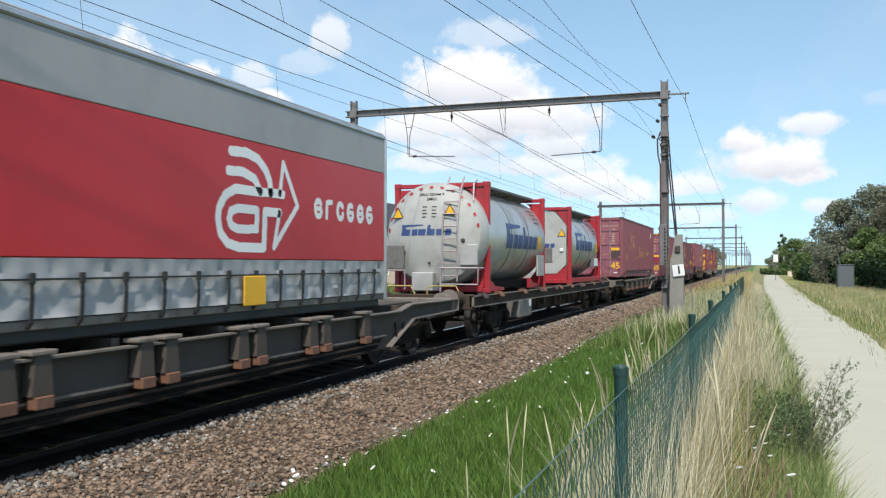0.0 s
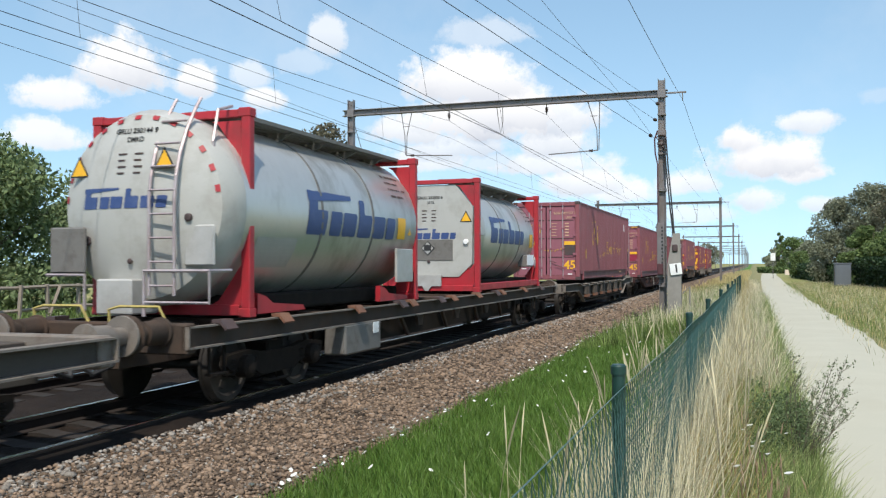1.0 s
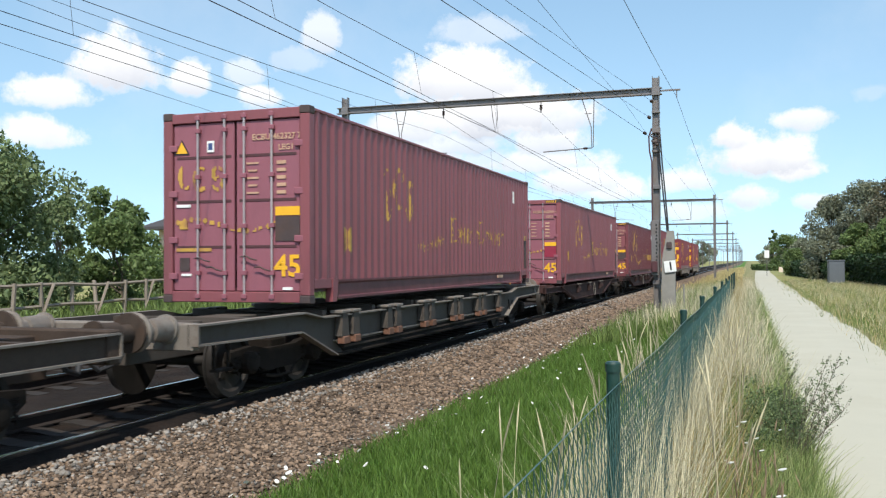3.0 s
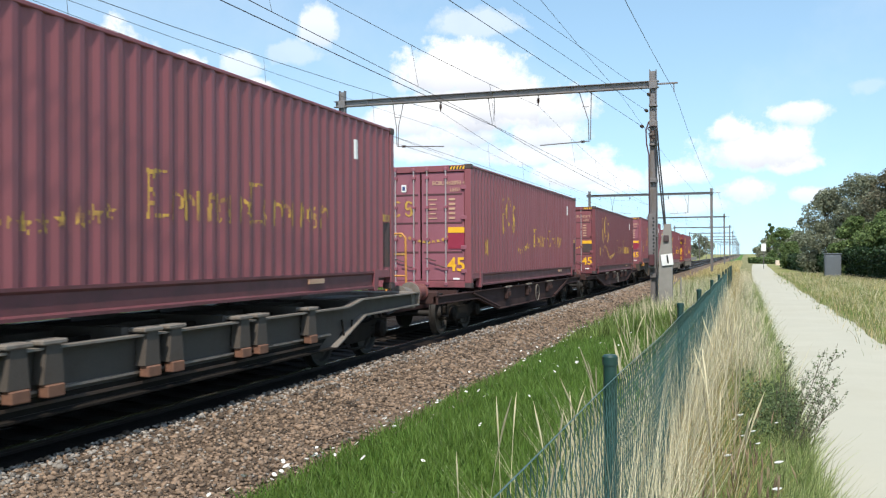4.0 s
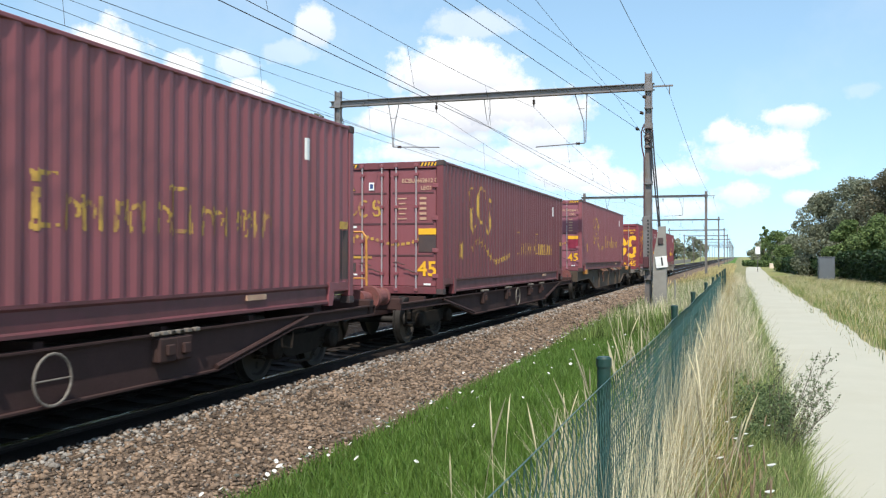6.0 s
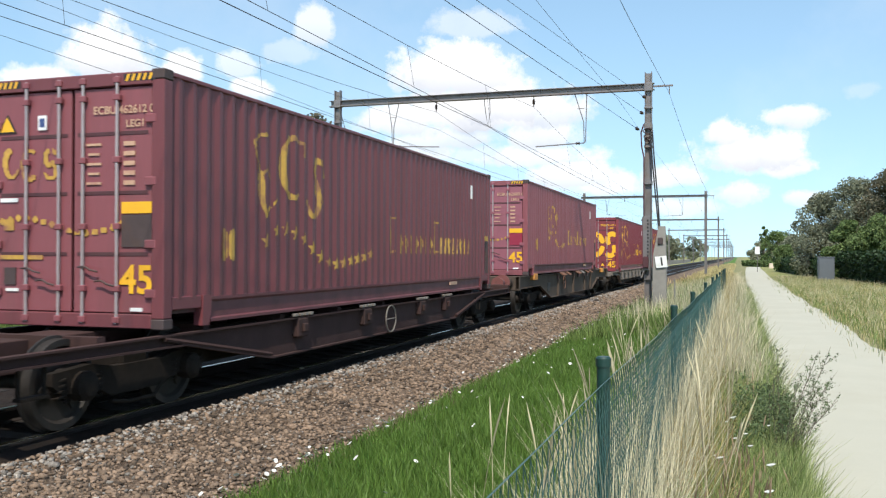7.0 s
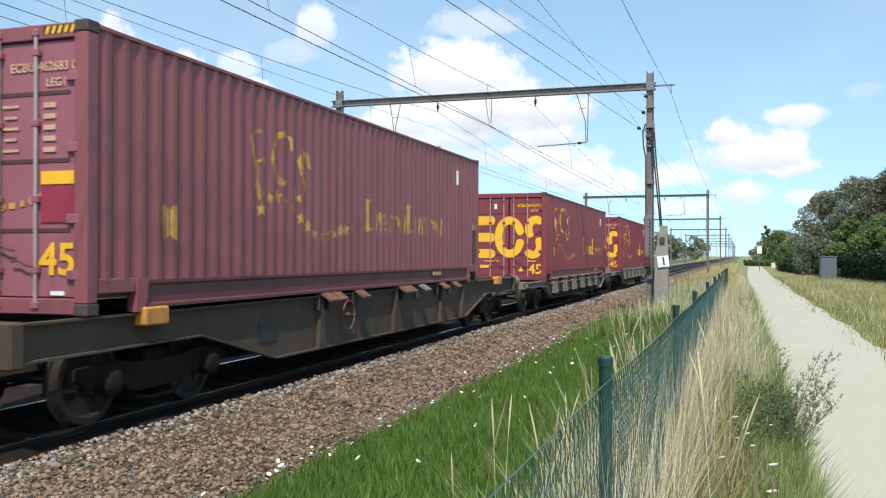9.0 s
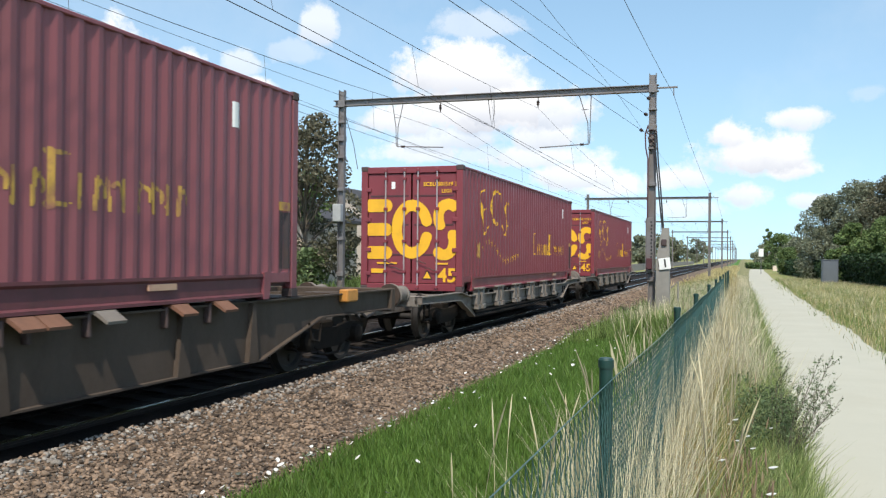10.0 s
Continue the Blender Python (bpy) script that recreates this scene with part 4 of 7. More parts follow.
            part("handle", Build().tube([(x - 0.05, -0.02, z + zz + 0.03), (x + 0.05, -0.03, z + zz + 0.04), (x + 0.13, -0.03, z + zz), (x + 0.22, -0.02, z + zz - 0.02)], 0.012, 6), M["casting"], door)
        hx = x0 if x0 < 0 else x1
        for zz in (0.4, 0.95, 1.65, 2.35):
            part("hinge", Build().box(hx - 0.075, hx + 0.075, -0.006, 0.034, z + zz - 0.05, z + zz + 0.05, 0.01), door_m, door)
    # markings on the door end
    yy = 0.026

    def plate(name, x, zz, w, h, mat, depth=0.006, d=0.0):
        return part(name, Build().box(x - w / 2, x + w / 2, yy - depth - d, yy + 0.008 - d, z + zz - h / 2, z + zz + h / 2), mat, c)
    writing("size_mark", "45", 0.44, M["yellow"], pose(0.88, yy - 0.004, z + (0.54 if not new_ else 0.36)) @ FACE_NEAR, c)
    writing("number_mark", number, 0.125, M["mark"] if not new_ else M["yellow"], pose(0.70, yy - 0.004, z + 2.46) @ FACE_NEAR, c)
    writing("type_mark", "LEG1", 0.115, M["mark"] if not new_ else M["yellow"], pose(0.86, yy - 0.004, z + 2.30) @ FACE_NEAR, c)

    def triangle(x, zz, s):
        part("warning_sign", Build().prism([(x - s, z + zz - s * 0.8), (x + s, z + zz - s * 0.8), (x, z + zz + s * 0.9)], "y", yy - 0.005, yy + 0.008), M["black"], c, "yellow warning triangle with a black border")
        part("warning_field", Build().prism([(x - s * 0.78, z + zz - s * 0.68), (x + s * 0.78, z + zz - s * 0.68), (x, z + zz + s * 0.66)], "y", yy - 0.009, yy), M["yellow"], c)
    if not new_:
        triangle(-0.93, 2.36, 0.13)
        plate("inspection_plate", -0.42, 2.36, 0.12, 0.17, M["white"], d=0.004)
        plate("inspection_mark", -0.42, 2.36, 0.07, 0.10, M["blue"], d=0.009)
        lines = [(arc(-0.86, 1.9, 0.10, 0.16, 120, 330), 0.09, 0.03), (arc(-0.60, 1.88, 0.11, 0.17, 60, 300), 0.04, 0.07), (arc(-0.30, 1.95, 0.08, 0.09, 30, 250), 0.04, 0.07), (arc(-0.30, 1.80, 0.08, 0.09, 70, -160), 0.07, 0.04)]
        lines += [([(u, w)], 0.075, 0.075) for u, w in [(-1.0 + 0.12 * q, 1.17 + 0.09 * math.sin(0.55 + 0.42 * q)) for q in range(15)]]
        for k, piece in enumerate([lines[:1], lines[1:2], lines[2:4]] + [[q] for q in lines[4:]]):
            brush("faded_emblem" if k < 3 else "emblem_star", piece, (0.02, 0.02), lambda u, v: (u, yy - 0.003, z + v), M["yellow_worn"], c, "", fade * 0.6, seed + k)
        plate("notice_yellow", 0.88, 1.36, 0.40, 0.13, M["yellow"])
        plate("notice_dark", 0.88, 1.10, 0.40, 0.36, M["casting"] if panel == "dark" else M["notice_red"])
        for k in range(5):
            plate("data_bar", 0.30, 2.12 - 0.11 * k - 0.04, 0.20 - 0.05 * (k % 2), 0.028, M["mark"])
            plate("data_bar", 0.78, 2.12 - 0.11 * k - 0.04, 0.15, 0.05, M["mark"])
        plate("small_plate", -0.85, 0.42, 0.18, 0.035, M["white"])
        plate("small_plate", 0.88, 0.22, 0.16, 0.04, M["white"])
        plate("vent_plate", -0.88, 0.58, 0.17, 0.20, M["casting"])
        plate("web_address_bar", -0.72, 0.80, 0.62, 0.05, M["yellow_worn"])
        plate("unit_bar", -0.9, 1.47, 0.25, 0.045, M["white"])
        if panel == "hazard":
            s = 0.2
            part("hazard_diamond", Build().prism([(-0.86, z + 1.15 - s), (-0.86 + s, z + 1.15), (-0.86, z + 1.15 + s), (-0.86 - s, z + 1.15)], "y", yy - 0.006, yy + 0.008), M["casting"], c)
            part("diamond_field", Build().prism([(-0.86, z + 1.15 - s * 0.6), (-0.86 + s * 0.7, z + 1.1), (-0.82, z + 1.15 + s * 0.7), (-0.86 - s * 0.6, z + 1.2)], "y", yy - 0.01, yy), M["white"], c)
            plate("scraped_patch", -0.42, 1.2, 0.26, 0.46, M["casting"])
        elif panel == "dark" or panel == "red":
            plate("torn_label", -0.9, 1.18, 0.14, 0.13, M["white"] if panel == "red" else M["yellow_worn"])
    else:
        lines = []
        for zz in (1.98, 1.42, 0.88):
            lines += [([(-1.02, zz), (-0.62, zz)], 0.30, 0.30)]
        lines += [(arc(0.02, 1.43, 0.38, 0.55, 20, 340, 28), 0.26, 0.26)]
        lines += [(arc(0.90, 1.70, 0.24, 0.30, 60, 215, 12), 0.25, 0.25), (arc(0.80, 1.14, 0.24, 0.30, 30, -125, 12), 0.25, 0.25)]
        for piece in lines:
            brush("large_emblem", [piece], (0.012, 0.015), lambda u, v: (u, yy - 0.003, z + v), M["yellow"], c, "", longest=2.0)
        triangle(0.4, 0.38, 0.12)
        plate("yellow_plate", -0.82, 0.46, 0.34, 0.10, M["yellow"])
        plate("white_plate", -0.45, 2.45, 0.09, 0.16, M["white"])
        plate("data_bar", 0.75, 0.64, 0.3, 0.04, M["yellow"])
        plate("data_bar", -0.6, 0.64, 0.5, 0.04, M["yellow"])
    if hazard:
        for x in (-1.0, 0.86):
            part("edge_board", Build().box(x - 0.14, x + 0.28, -0.0018, 0.004, z + H - 0.125, z + H - 0.04), M["black"], c)
            for k in range(5):
                u = x - 0.12 + 0.075 * k
                b = Build().prism([(u, z + H - 0.12), (u + 0.035, z + H - 0.12), (u + 0.065, z + H - 0.045), (u + 0.03, z + H - 0.045)], "y", -0.004, 0.002)
                part("edge_stripe", b, M["yellow"], c)
    # markings on the side that faces the path

    def on_side(u, v):
        return (W - corrugation(u) + 0.003, u, z + v)
    k0, k1, r0, r1 = spread
    big, tall_ = (k1 - k0) / 1.6, 1.12 if k1 - k0 > 1.8 else 0.9

    def at_(u, v):
        return (k0 + u * big, 1.36 + v * tall_)

    def bow(cu, cv, ru, rv, a0, a1):
        return [at_(u, v) for u, v in arc(cu, cv, ru, rv, a0, a1)]
    # plain brush shapes: a bent stroke, an open crescent, a curl
    def run(pts, w0, w1):
        return ([at_(u, v) for u, v in pts], w0, w1)
    mark = [run([(0.03, 0.86), (0.12, 0.62), (0.17, 0.42)], 0.05, 0.17), run([(0.17, 0.42), (0.2, 0.22), (0.27, 0.0)], 0.17, 0.05), run([(0.03, 0.86), (0.18, 0.96), (0.27, 0.97)], 0.04, 0.06), run([(0.2, 0.5), (0.33, 0.58), (0.38, 0.46)], 0.04, 0.03), run([(0.27, 0.0), (0.48, 0.2)], 0.06, 0.03),
            (bow(0.88, 0.64, 0.26, 0.38, 70, 185), 0.05, 0.17), (bow(0.88, 0.64, 0.26, 0.38, 185, 300), 0.17, 0.05), run([(0.95, 1.0), (1.1, 0.97), (1.1, 0.82)], 0.05, 0.06),
            run([(1.62, 0.6), (1.58, 0.76), (1.44, 0.8), (1.36, 0.66), (1.42, 0.46)], 0.05, 0.14), run([(1.42, 0.46), (1.5, 0.26), (1.42, 0.06), (1.28, 0.05), (1.2, 0.24)], 0.14, 0.05)]
    dots = []
    wide = 1.0 if k1 - k0 > 1.8 else 0.82
    for k in range(0 if fade < 0.25 else 7, 14):
        u = k0 + wide * (0.38 + 0.276 * k)
        w = float(np.interp(0.38 + 0.276 * k, (0.38, 0.6, 0.88, 1.44, 1.91, 2.36, 2.64, 2.95, 3.97), (1.01, 1.15, 1.21, 1.09, 0.86, 0.70, 0.69, 0.72, 0.85))) + (0.0 if wide == 1.0 else 0.2)
        tip = 0.105 - 0.025 * (k % 3 == 1)
        dots.append([([(u, w), (u + tip * math.sin(radians(72 * q)), w + tip * math.cos(radians(72 * q)))], 0.085, 0.015) for q in range(5)])
    row_groups = []
    zr = 0.9 if wide == 1.0 else 1.04
    x, unit = r0 + 0.06, (r1 - r0) / 18.6
    for k in range(17):
        tall = k in (0, 8)
        h = (0.62 if wide == 1.0 else 0.49) if tall else 0.30
        w = 0.10 if tall else 0.06
        lean = 0.0 if tall else 0.03 * math.sin(k * 2.1)
        row = [([(x, zr), (x + lean, zr + h)], w, w * 0.8)]
        row_groups.append(row)
        if tall:
            row += [([(x - 0.05, zr), (x + 0.28, zr + 0.01)], 0.05, 0.03), ([(x - 0.05, zr + h), (x + 0.26, zr + h)], 0.05, 0.03)]
        elif k % 3:
            row.append((arc(x + 0.09, zr + 0.16, 0.08, 0.10, 130, -30, 6), 0.05, 0.04))
        x += unit * (1.6 if tall else 1.0)
    paint = M["yellow_worn"] if not new_ else M["yellow"]
    for name, pieces, f_ in (("emblem_stroke", [mark[0:5], mark[5:8], mark[8:10]], fade), ("emblem_star", dots, fade * 0.8), ("emblem_bar", row_groups, fade * 0.7)):
        for k, piece in enumerate(pieces):
            brush(name, piece, (0.0175, 0.016), on_side, paint, c, "", f_, seed + k)
    us, vs2 = np.arange(1.1725, 1.575, 0.0175), np.arange(0.74, 1.18, 0.02)
    part("yellow_patch", painted(us, vs2, strokes(us, vs2, [([(1.27, 0.84), (1.27, 1.08)], 0.16, 0.16), ([(1.45, 0.84), (1.45, 1.08)], 0.16, 0.16)]), on_side), M["yellow_worn"], c)
    us, vs2 = np.arange(12.0, 12.2, 0.0175), np.arange(2.18, 2.52, 0.02)
    part("white_patch", painted(us, vs2, np.ones((len(us) - 1, len(vs2) - 1), bool), on_side), M["white"], c)
    us, vs2 = np.arange(13.2, 13.5, 0.0175), np.arange(0.4, 1.2, 0.02)
    part("dark_patch", painted(us, vs2, np.ones((len(us) - 1, len(vs2) - 1), bool), on_side), M["casting"], c)
    part("yellow_corner_mark", Build().box(W - 0.002, W + 0.003, 13.18, 13.48, z + 1.2, z + 1.32), M["yellow_worn"], c)
    part("rail_mark", Build().box(W - 0.02, W + 0.004, 10.35, 10.85, z + 0.19, z + 0.26), M["mark"], c)
    return c


def blue_blocks(length, height):
    """A tall block under a tapering flag, then a row of plain slanting blue blocks, set apart by narrow gaps. Each is a list of bars."""
    h, L = height, length

    def bars(u0, u1, v0, v1, w=0.03):
        n = max(1, round((u1 - u0) / (0.6 * w)))
        return [([((u0 + (u1 - u0) * k / n + 0.03 * v0) * L, v0 * h), ((u0 + (u1 - u0) * k / n + 0.03 * v1) * L, v1 * h)], w * L, w * L) for k in range(n + 1)]
    flag = [([((0.03 + 0.42 * q / 24) * L, 0.97 * h - 0.002), ((0.03 + 0.42 * q / 24) * L, (0.80 + 0.145 * q / 24) * h)], 0.02 * L, 0.02 * L) for q in range(25)]
    blocks = [flag + bars(0.02, 0.17, 0.05, 0.5) + bars(0.02, 0.07, 0.5, 0.9)]
    for u0, u1 in ((0.235, 0.32), (0.365, 0.48), (0.715, 0.83), (0.885, 0.965)):
        blocks.append(bars(u0, u1, 0.05, 0.5))
    blocks.append(bars(0.535, 0.66, 0.05, 0.5) + bars(0.535, 0.565, 0.5, 0.88))
    return blocks


def build_tank(y, z, bulged, label, number, length, seed):
    """A tank container: red frame, pale clad barrel, walkway on top, ladder at the near end."""
    c = rolling("tank_container", label, "tank container", y, "tank containers on the train")
    W, H = 1.22, 2.68
    R = 1.245 if bulged else 1.19
    cz = z + 1.40
    y0, y1 = (-0.72, length + 0.25) if bulged else (0.22, length - 0.2)
    prof = [(0.0, 0.25), (0.05, 0.62), (0.13, 0.92), (0.26, R - 0.09), (0.42, R)]
    d = y1 - y0
    body = prof + [(d - h, r) for h, r in reversed(prof)]
    part("barrel", Build().lathe((0, y0, cz), (0, 1, 0), body, 48), M["tank"], c, smooth=True)
    for yy in (0.33, 0.64):
        s = length * yy
        part("band", Build().lathe((0, s, cz), (0, 1, 0), [(-0.03, R + 0.001), (-0.03, R + 0.008), (0.03, R + 0.008), (0.03, R + 0.001)], 48), M["tank_grime"], c, smooth=True)
    # frames at both ends
    for yy in (0.0, length - 0.15):
        for sgn in (-1, 1):
            part("frame_post", Build().box(sgn * (W - 0.13), sgn * W, yy, yy + 0.13, z + 0.11, z + H - 0.11, 0.015), M["red"], c)
            for zz in (z, z + H - 0.12):
                part("corner_casting", Build().box(sgn * (W - 0.165), sgn * (W + 0.004), yy - 0.006, yy + 0.165, zz, zz + 0.12, 0.012), M["red"], c)
            for zz, k in ((z + 0.16, 1), (z + H - 0.16, -1)):
                part("gusset", Build().prism([(sgn * (W - 0.14), zz), (sgn * (W - 0.58), zz), (sgn * (W - 0.48), zz + k * 0.05), (sgn * (W - 0.14), zz + k * 0.52)], "y", yy + 0.04, yy + 0.11), M["red"], c)
        part("top_beam", Build().box(-W + 0.165, W - 0.165, yy + 0.01, yy + 0.14, z + H - 0.12, z + H - 0.02, 0.01), M["red"], c)
        part("bottom_beam", Build().box(-W + 0.165, W - 0.165, yy + 0.01, yy + 0.14, z + 0.02, z + 0.16, 0.01), M["red"], c)
    for sgn in (-1, 1):
        if not bulged:
            part("side_sill", Build().box(sgn * (W - 0.14), sgn * (W - 0.02), 0.16, length - 0.16, z + 0.04, z + 0.2, 0.012), M["red"], c)
        else:
            for yy in (0.3, length - 1.7):
                part("sill_bracket", Build().prism([(yy, z + 0.03), (yy + 1.3, z + 0.03), (yy + 1.25, z + 0.1), (yy + 0.4, z + 0.16), (yy + 0.2, z + 0.26), (yy, z + 0.3)], "x", sgn * (W - 0.15), sgn * (W - 0.06)), M["red"], c)
    b = Build()
    for x in (0.24, 0.38, 0.52, 0.66, 0.80):
        b.box(x - 0.06, x + 0.06, 0.1, length - 0.1, z + H - 0.055, z + H + 0.0)
    part("walkway", b, M["tank_grime"], c, "dark chequered walkway on top")
    for s_ in np.linspace(0.7, length - 0.75, 5):
        part("walkway_bracket", Build().prism([(0.55, cz + R * 0.86), (0.82, z + H - 0.06), (0.2, z + H - 0.06)], "y", s_, s_ + 0.04), M["tank_grime"], c)
    # dark block added to fill the see-through gap beneath the barrel
    part("cradle", Build().box(-0.9, 0.9, 0.3, length - 0.3, z + 0.03, z + 0.27, 0.03), M["bogie"], c)
    part("spill_box", Build().box(-0.5, 0.3, length * 0.42, length * 0.58, cz + R - 0.08, z + H - 0.05, 0.03), M["tank_grime"], c)
    # near end
    fy = -0.62 if bulged else 0.06
    if bulged:
        part("end_cap", Build().lathe((0, y0 - 0.03, cz), (0, 1, 0), [(0.0, 0.2), (0.035, 0.55), (0.1, 0.86), (0.22, R - 0.08), (0.4, R + 0.012), (0.62, R + 0.012)], 48), M["tank_white"], c, "white painted dished end", smooth=True)
        for k in range(25):
            a = radians(8 + 164 * k / 24)
            if k % 2 == 0:
                a2 = a + radians(4.6)
                ring = [(rr * math.cos(q), y0 - 0.038 + dep, cz + rr * math.sin(q)) for rr, dep, q in ((R - 0.14, 0.19, a), (R - 0.14, 0.19, a2), (R - 0.085, 0.22, a2), (R - 0.085, 0.22, a))]
                part("reflective_dash", Build().add(ring, [(0, 1, 2, 3)]), M["red"], c)
        part("valve_box", Build().box(-0.45, 0.08, -0.84, -0.3, z + 0.06, z + 0.5, 0.02), M["grey_plate"], c)
        part("soiled_panel", Build().box(-1.2, -0.66, -0.80, -0.74, z + 0.57, z + 1.15, 0.02), M["tank_grime"], c)
        part("soiled_panel", Build().box(0.70, 1.12, -0.64, -0.60, z + 0.66, z + 1.16, 0.02), M["grey_plate"], c)
        b = Build()
        b.tube([(0.28, -0.86, z + 0.05), (0.28, -0.86, z + 0.6), (1.2, -0.86, z + 0.6), (1.2, -0.4, z + 0.6)], 0.025, 6)
        b.tube([(0.28, -0.86, z + 0.22), (1.2, -0.86, z + 0.22), (1.2, -0.86, z + 0.6)], 0.02, 6)
        part("guard_rail", b, M["bar_steel"], c)
        b = Build().tube([(-1.2, -0.5, z + 0.55), (-1.2, -0.84, z + 0.55), (-0.62, -0.84, z + 0.55), (-0.62, -0.84, z + 0.1)], 0.022, 6)
        part("guard_rail", b, M["bar_steel"], c)
        lx0, lx1, ltop = 0.32, 0.68, z + H + 0.1
        lfy = lambda zz: -0.82 + 0.42 * max(0.0, (zz - cz) / 1.2) ** 2
    else:
        part("end_panel", Build().prism([(-1.04, z + 0.70), (-0.62, z + 0.36), (0.70, z + 0.36), (1.02, z + 0.66), (1.05, z + 2.02), (0.62, z + 2.54), (-0.58, z + 2.54), (-1.04, z + 2.02)], "y", 0.05, 0.24), M["tank_white"], c, "flat cream end panel")
        part("bare_plate", Build().box(-0.57, 0.55, 0.035, 0.049, z + 0.75, z + 1.24), M["tank_grime"], c)
        part("valve_box", Build().prism([(-0.46, z + 0.14), (-0.2, z + 0.14), (-0.12, z + 0.03), (-0.04, z + 0.03), (0.04, z + 0.14), (0.28, z + 0.14), (0.28, z + 0.40), (-0.46, z + 0.40)], "y", -0.03, 0.03), M["grey_plate"], c)
        part("lower_plate", Build().box(-0.95, 0.95, 0.07, 0.1, z + 0.16, z + 0.7, 0.01), M["red"], c)
        part("dial", Build().lathe((0.88, 0.0, z + 1.18), (0, 1, 0), [(0, 0.05), (0.012, 0.065), (0.05, 0.065)], 16), M["white"], c)
        s, x, zz = 0.17, -0.07, z + 1.04
        part("hazard_diamond", Build().prism([(x, zz - s), (x + s, zz), (x, zz + s), (x - s, zz)], "y", 0.02, 0.034), M["black"], c)
        part("diamond_field", Build().prism([(x, zz - s * 0.85), (x + s * 0.85, zz), (x, zz + s * 0.85), (x - s * 0.85, zz)], "y", 0.015, 0.0195), M["grey_plate"], c)
        part("diamond_mark", Build().box(x - 0.09, x + 0.09, 0.011, 0.0145, zz - 0.06, zz + 0.08), M["black"], c)
        lx0, lx1, ltop = -0.98, -0.72, z + H - 0.2
        lfy = lambda zz: -0.05
    b = Build()
    zs = np.arange(z + 0.3, ltop, 0.29)
    for x in (lx0, lx1):
        b.tube([(x, lfy(zz), zz) for zz in (*zs, ltop)], 0.022, 6)
    for zz in zs[:-1]:
        b.tube([(lx0, lfy(zz), zz + 0.12), (lx1, lfy(zz), zz + 0.12)], 0.016, 6)
    part("ladder", b, M["bar_steel"], c, "galvanised steel ladder")
    if bulged:
        part("handrail", Build().tube([(0.98, -0.35, z + 1.75), (0.96, -0.42, z + 2.2), (0.92, -0.25, z + 2.62), (0.9, 0.1, z + 2.72)], 0.02, 6), M["bar_steel"], c)
    ty = y0 - 0.036 if bulged else 0.045
    us, vs2 = np.arange(-0.98, 0.7, 0.009), np.arange(-0.05, 0.5, 0.009)
    up = 0.12 if bulged else 0.0
    base = z + 1.26 + up

    def end_face(u, v):
        rr = math.hypot(u, base + v - cz)
        return (u, (np.interp(rr, [0.2, 0.55, 0.86, R - 0.08], [0, 0.035, 0.1, 0.22]) + y0 - 0.036) if bulged else ty, base + v)
    def fit_end(ob, lift=0.002):
        for v in ob.data.vertices:
            v.co.y = end_face(v.co.x, v.co.z - base)[1] - lift
        return ob
    fit_end(writing("number_mark", number, 0.095, M["black"], pose(-0.02, ty, z + 2.24 + 0.9 * up) @ FACE_NEAR, c))
    fit_end(writing("type_mark", "DMKD" if bulged else "33T6", 0.085, M["black"], pose(0.0, ty, z + 2.12 + 0.95 * up) @ FACE_NEAR, c))
    for k in range(4):
        for x in (-0.22, 0.02):
            yb = end_face(x + 0.06, z + 1.93 + up - 0.08 * k - base)[1] - 0.002
            part("data_bar", Build().box(x, x + 0.12 - 0.02 * (k % 2), yb, yb + 0.012, z + 1.92 + up - 0.08 * k, z + 1.943 + up - 0.08 * k), M["casting"], c)
    for block in blue_blocks(1.3, 0.25):
        part("end_emblem", painted(us, vs2, strokes(us + (0.78 if bulged else 0.66), vs2, block), end_face, 0.1), M["blue"], c)
    for x, zz in ((-0.86, z + 1.75 + 1.3 * up), (0.48 if bulged else 0.88, z + (1.85 if bulged else 1.77) + up)):
        yt = end_face(x, zz - base)[1] - 0.004
        if bulged:
            yt -= 0.05
        part("warning_sign", Build().prism([(x - 0.15, zz - 0.12), (x + 0.15, zz - 0.12), (x, zz + 0.15)], "y", yt, yt + 0.006), M["black"], c, "yellow warning triangle with a black border")
        part("warning_field", Build().prism([(x - 0.115, zz - 0.1), (x + 0.115, zz - 0.1), (x, zz + 0.11)], "y", yt - 0.004, yt - 0.0005), M["yellow"], c)
    for x, zz, rr in ((-0.72, z + 0.98, 0.06), (-0.05, z + 0.72, 0.035), (0.78, z + 1.25, 0.05))[: 3 if bulged else 2]:
        part("fitting", Build().lathe((x, end_face(x, zz - base)[1] - 0.03, zz), (0, 1, 0), [(0, rr * 0.6), (0.01, rr), (0.06, rr)], 14), M["casting"], c)
    # flank: emblem, data, patches, wrapped on the barrel
    def flank(u, v):
        a = v / R
        return ((R + 0.006) * math.cos(a), u, cz + (R + 0.006) * math.sin(a))
    us, vs2 = np.arange(length * 0.15, length * 0.86, 0.014), np.arange(-0.36, 0.65, 0.014)
    for block in blue_blocks(3.36, 0.62):
        part("flank_emblem", painted(us, vs2, strokes(us - (1.5 if bulged else 1.06), vs2 - (-0.28 if bulged else -0.2), block), flank, 0.06), M["blue"], c)
    us, vs2 = np.arange(length * 0.80, length * 0.97, 0.02), np.arange(0.0, 1.0, 0.02)
    rows_ = [([(length * 0.81, 0.92 - 0.14 * k), (length * (0.93 - 0.03 * (k % 2)), 0.92 - 0.14 * k)], 0.06, 0.06) for k in range(4)]
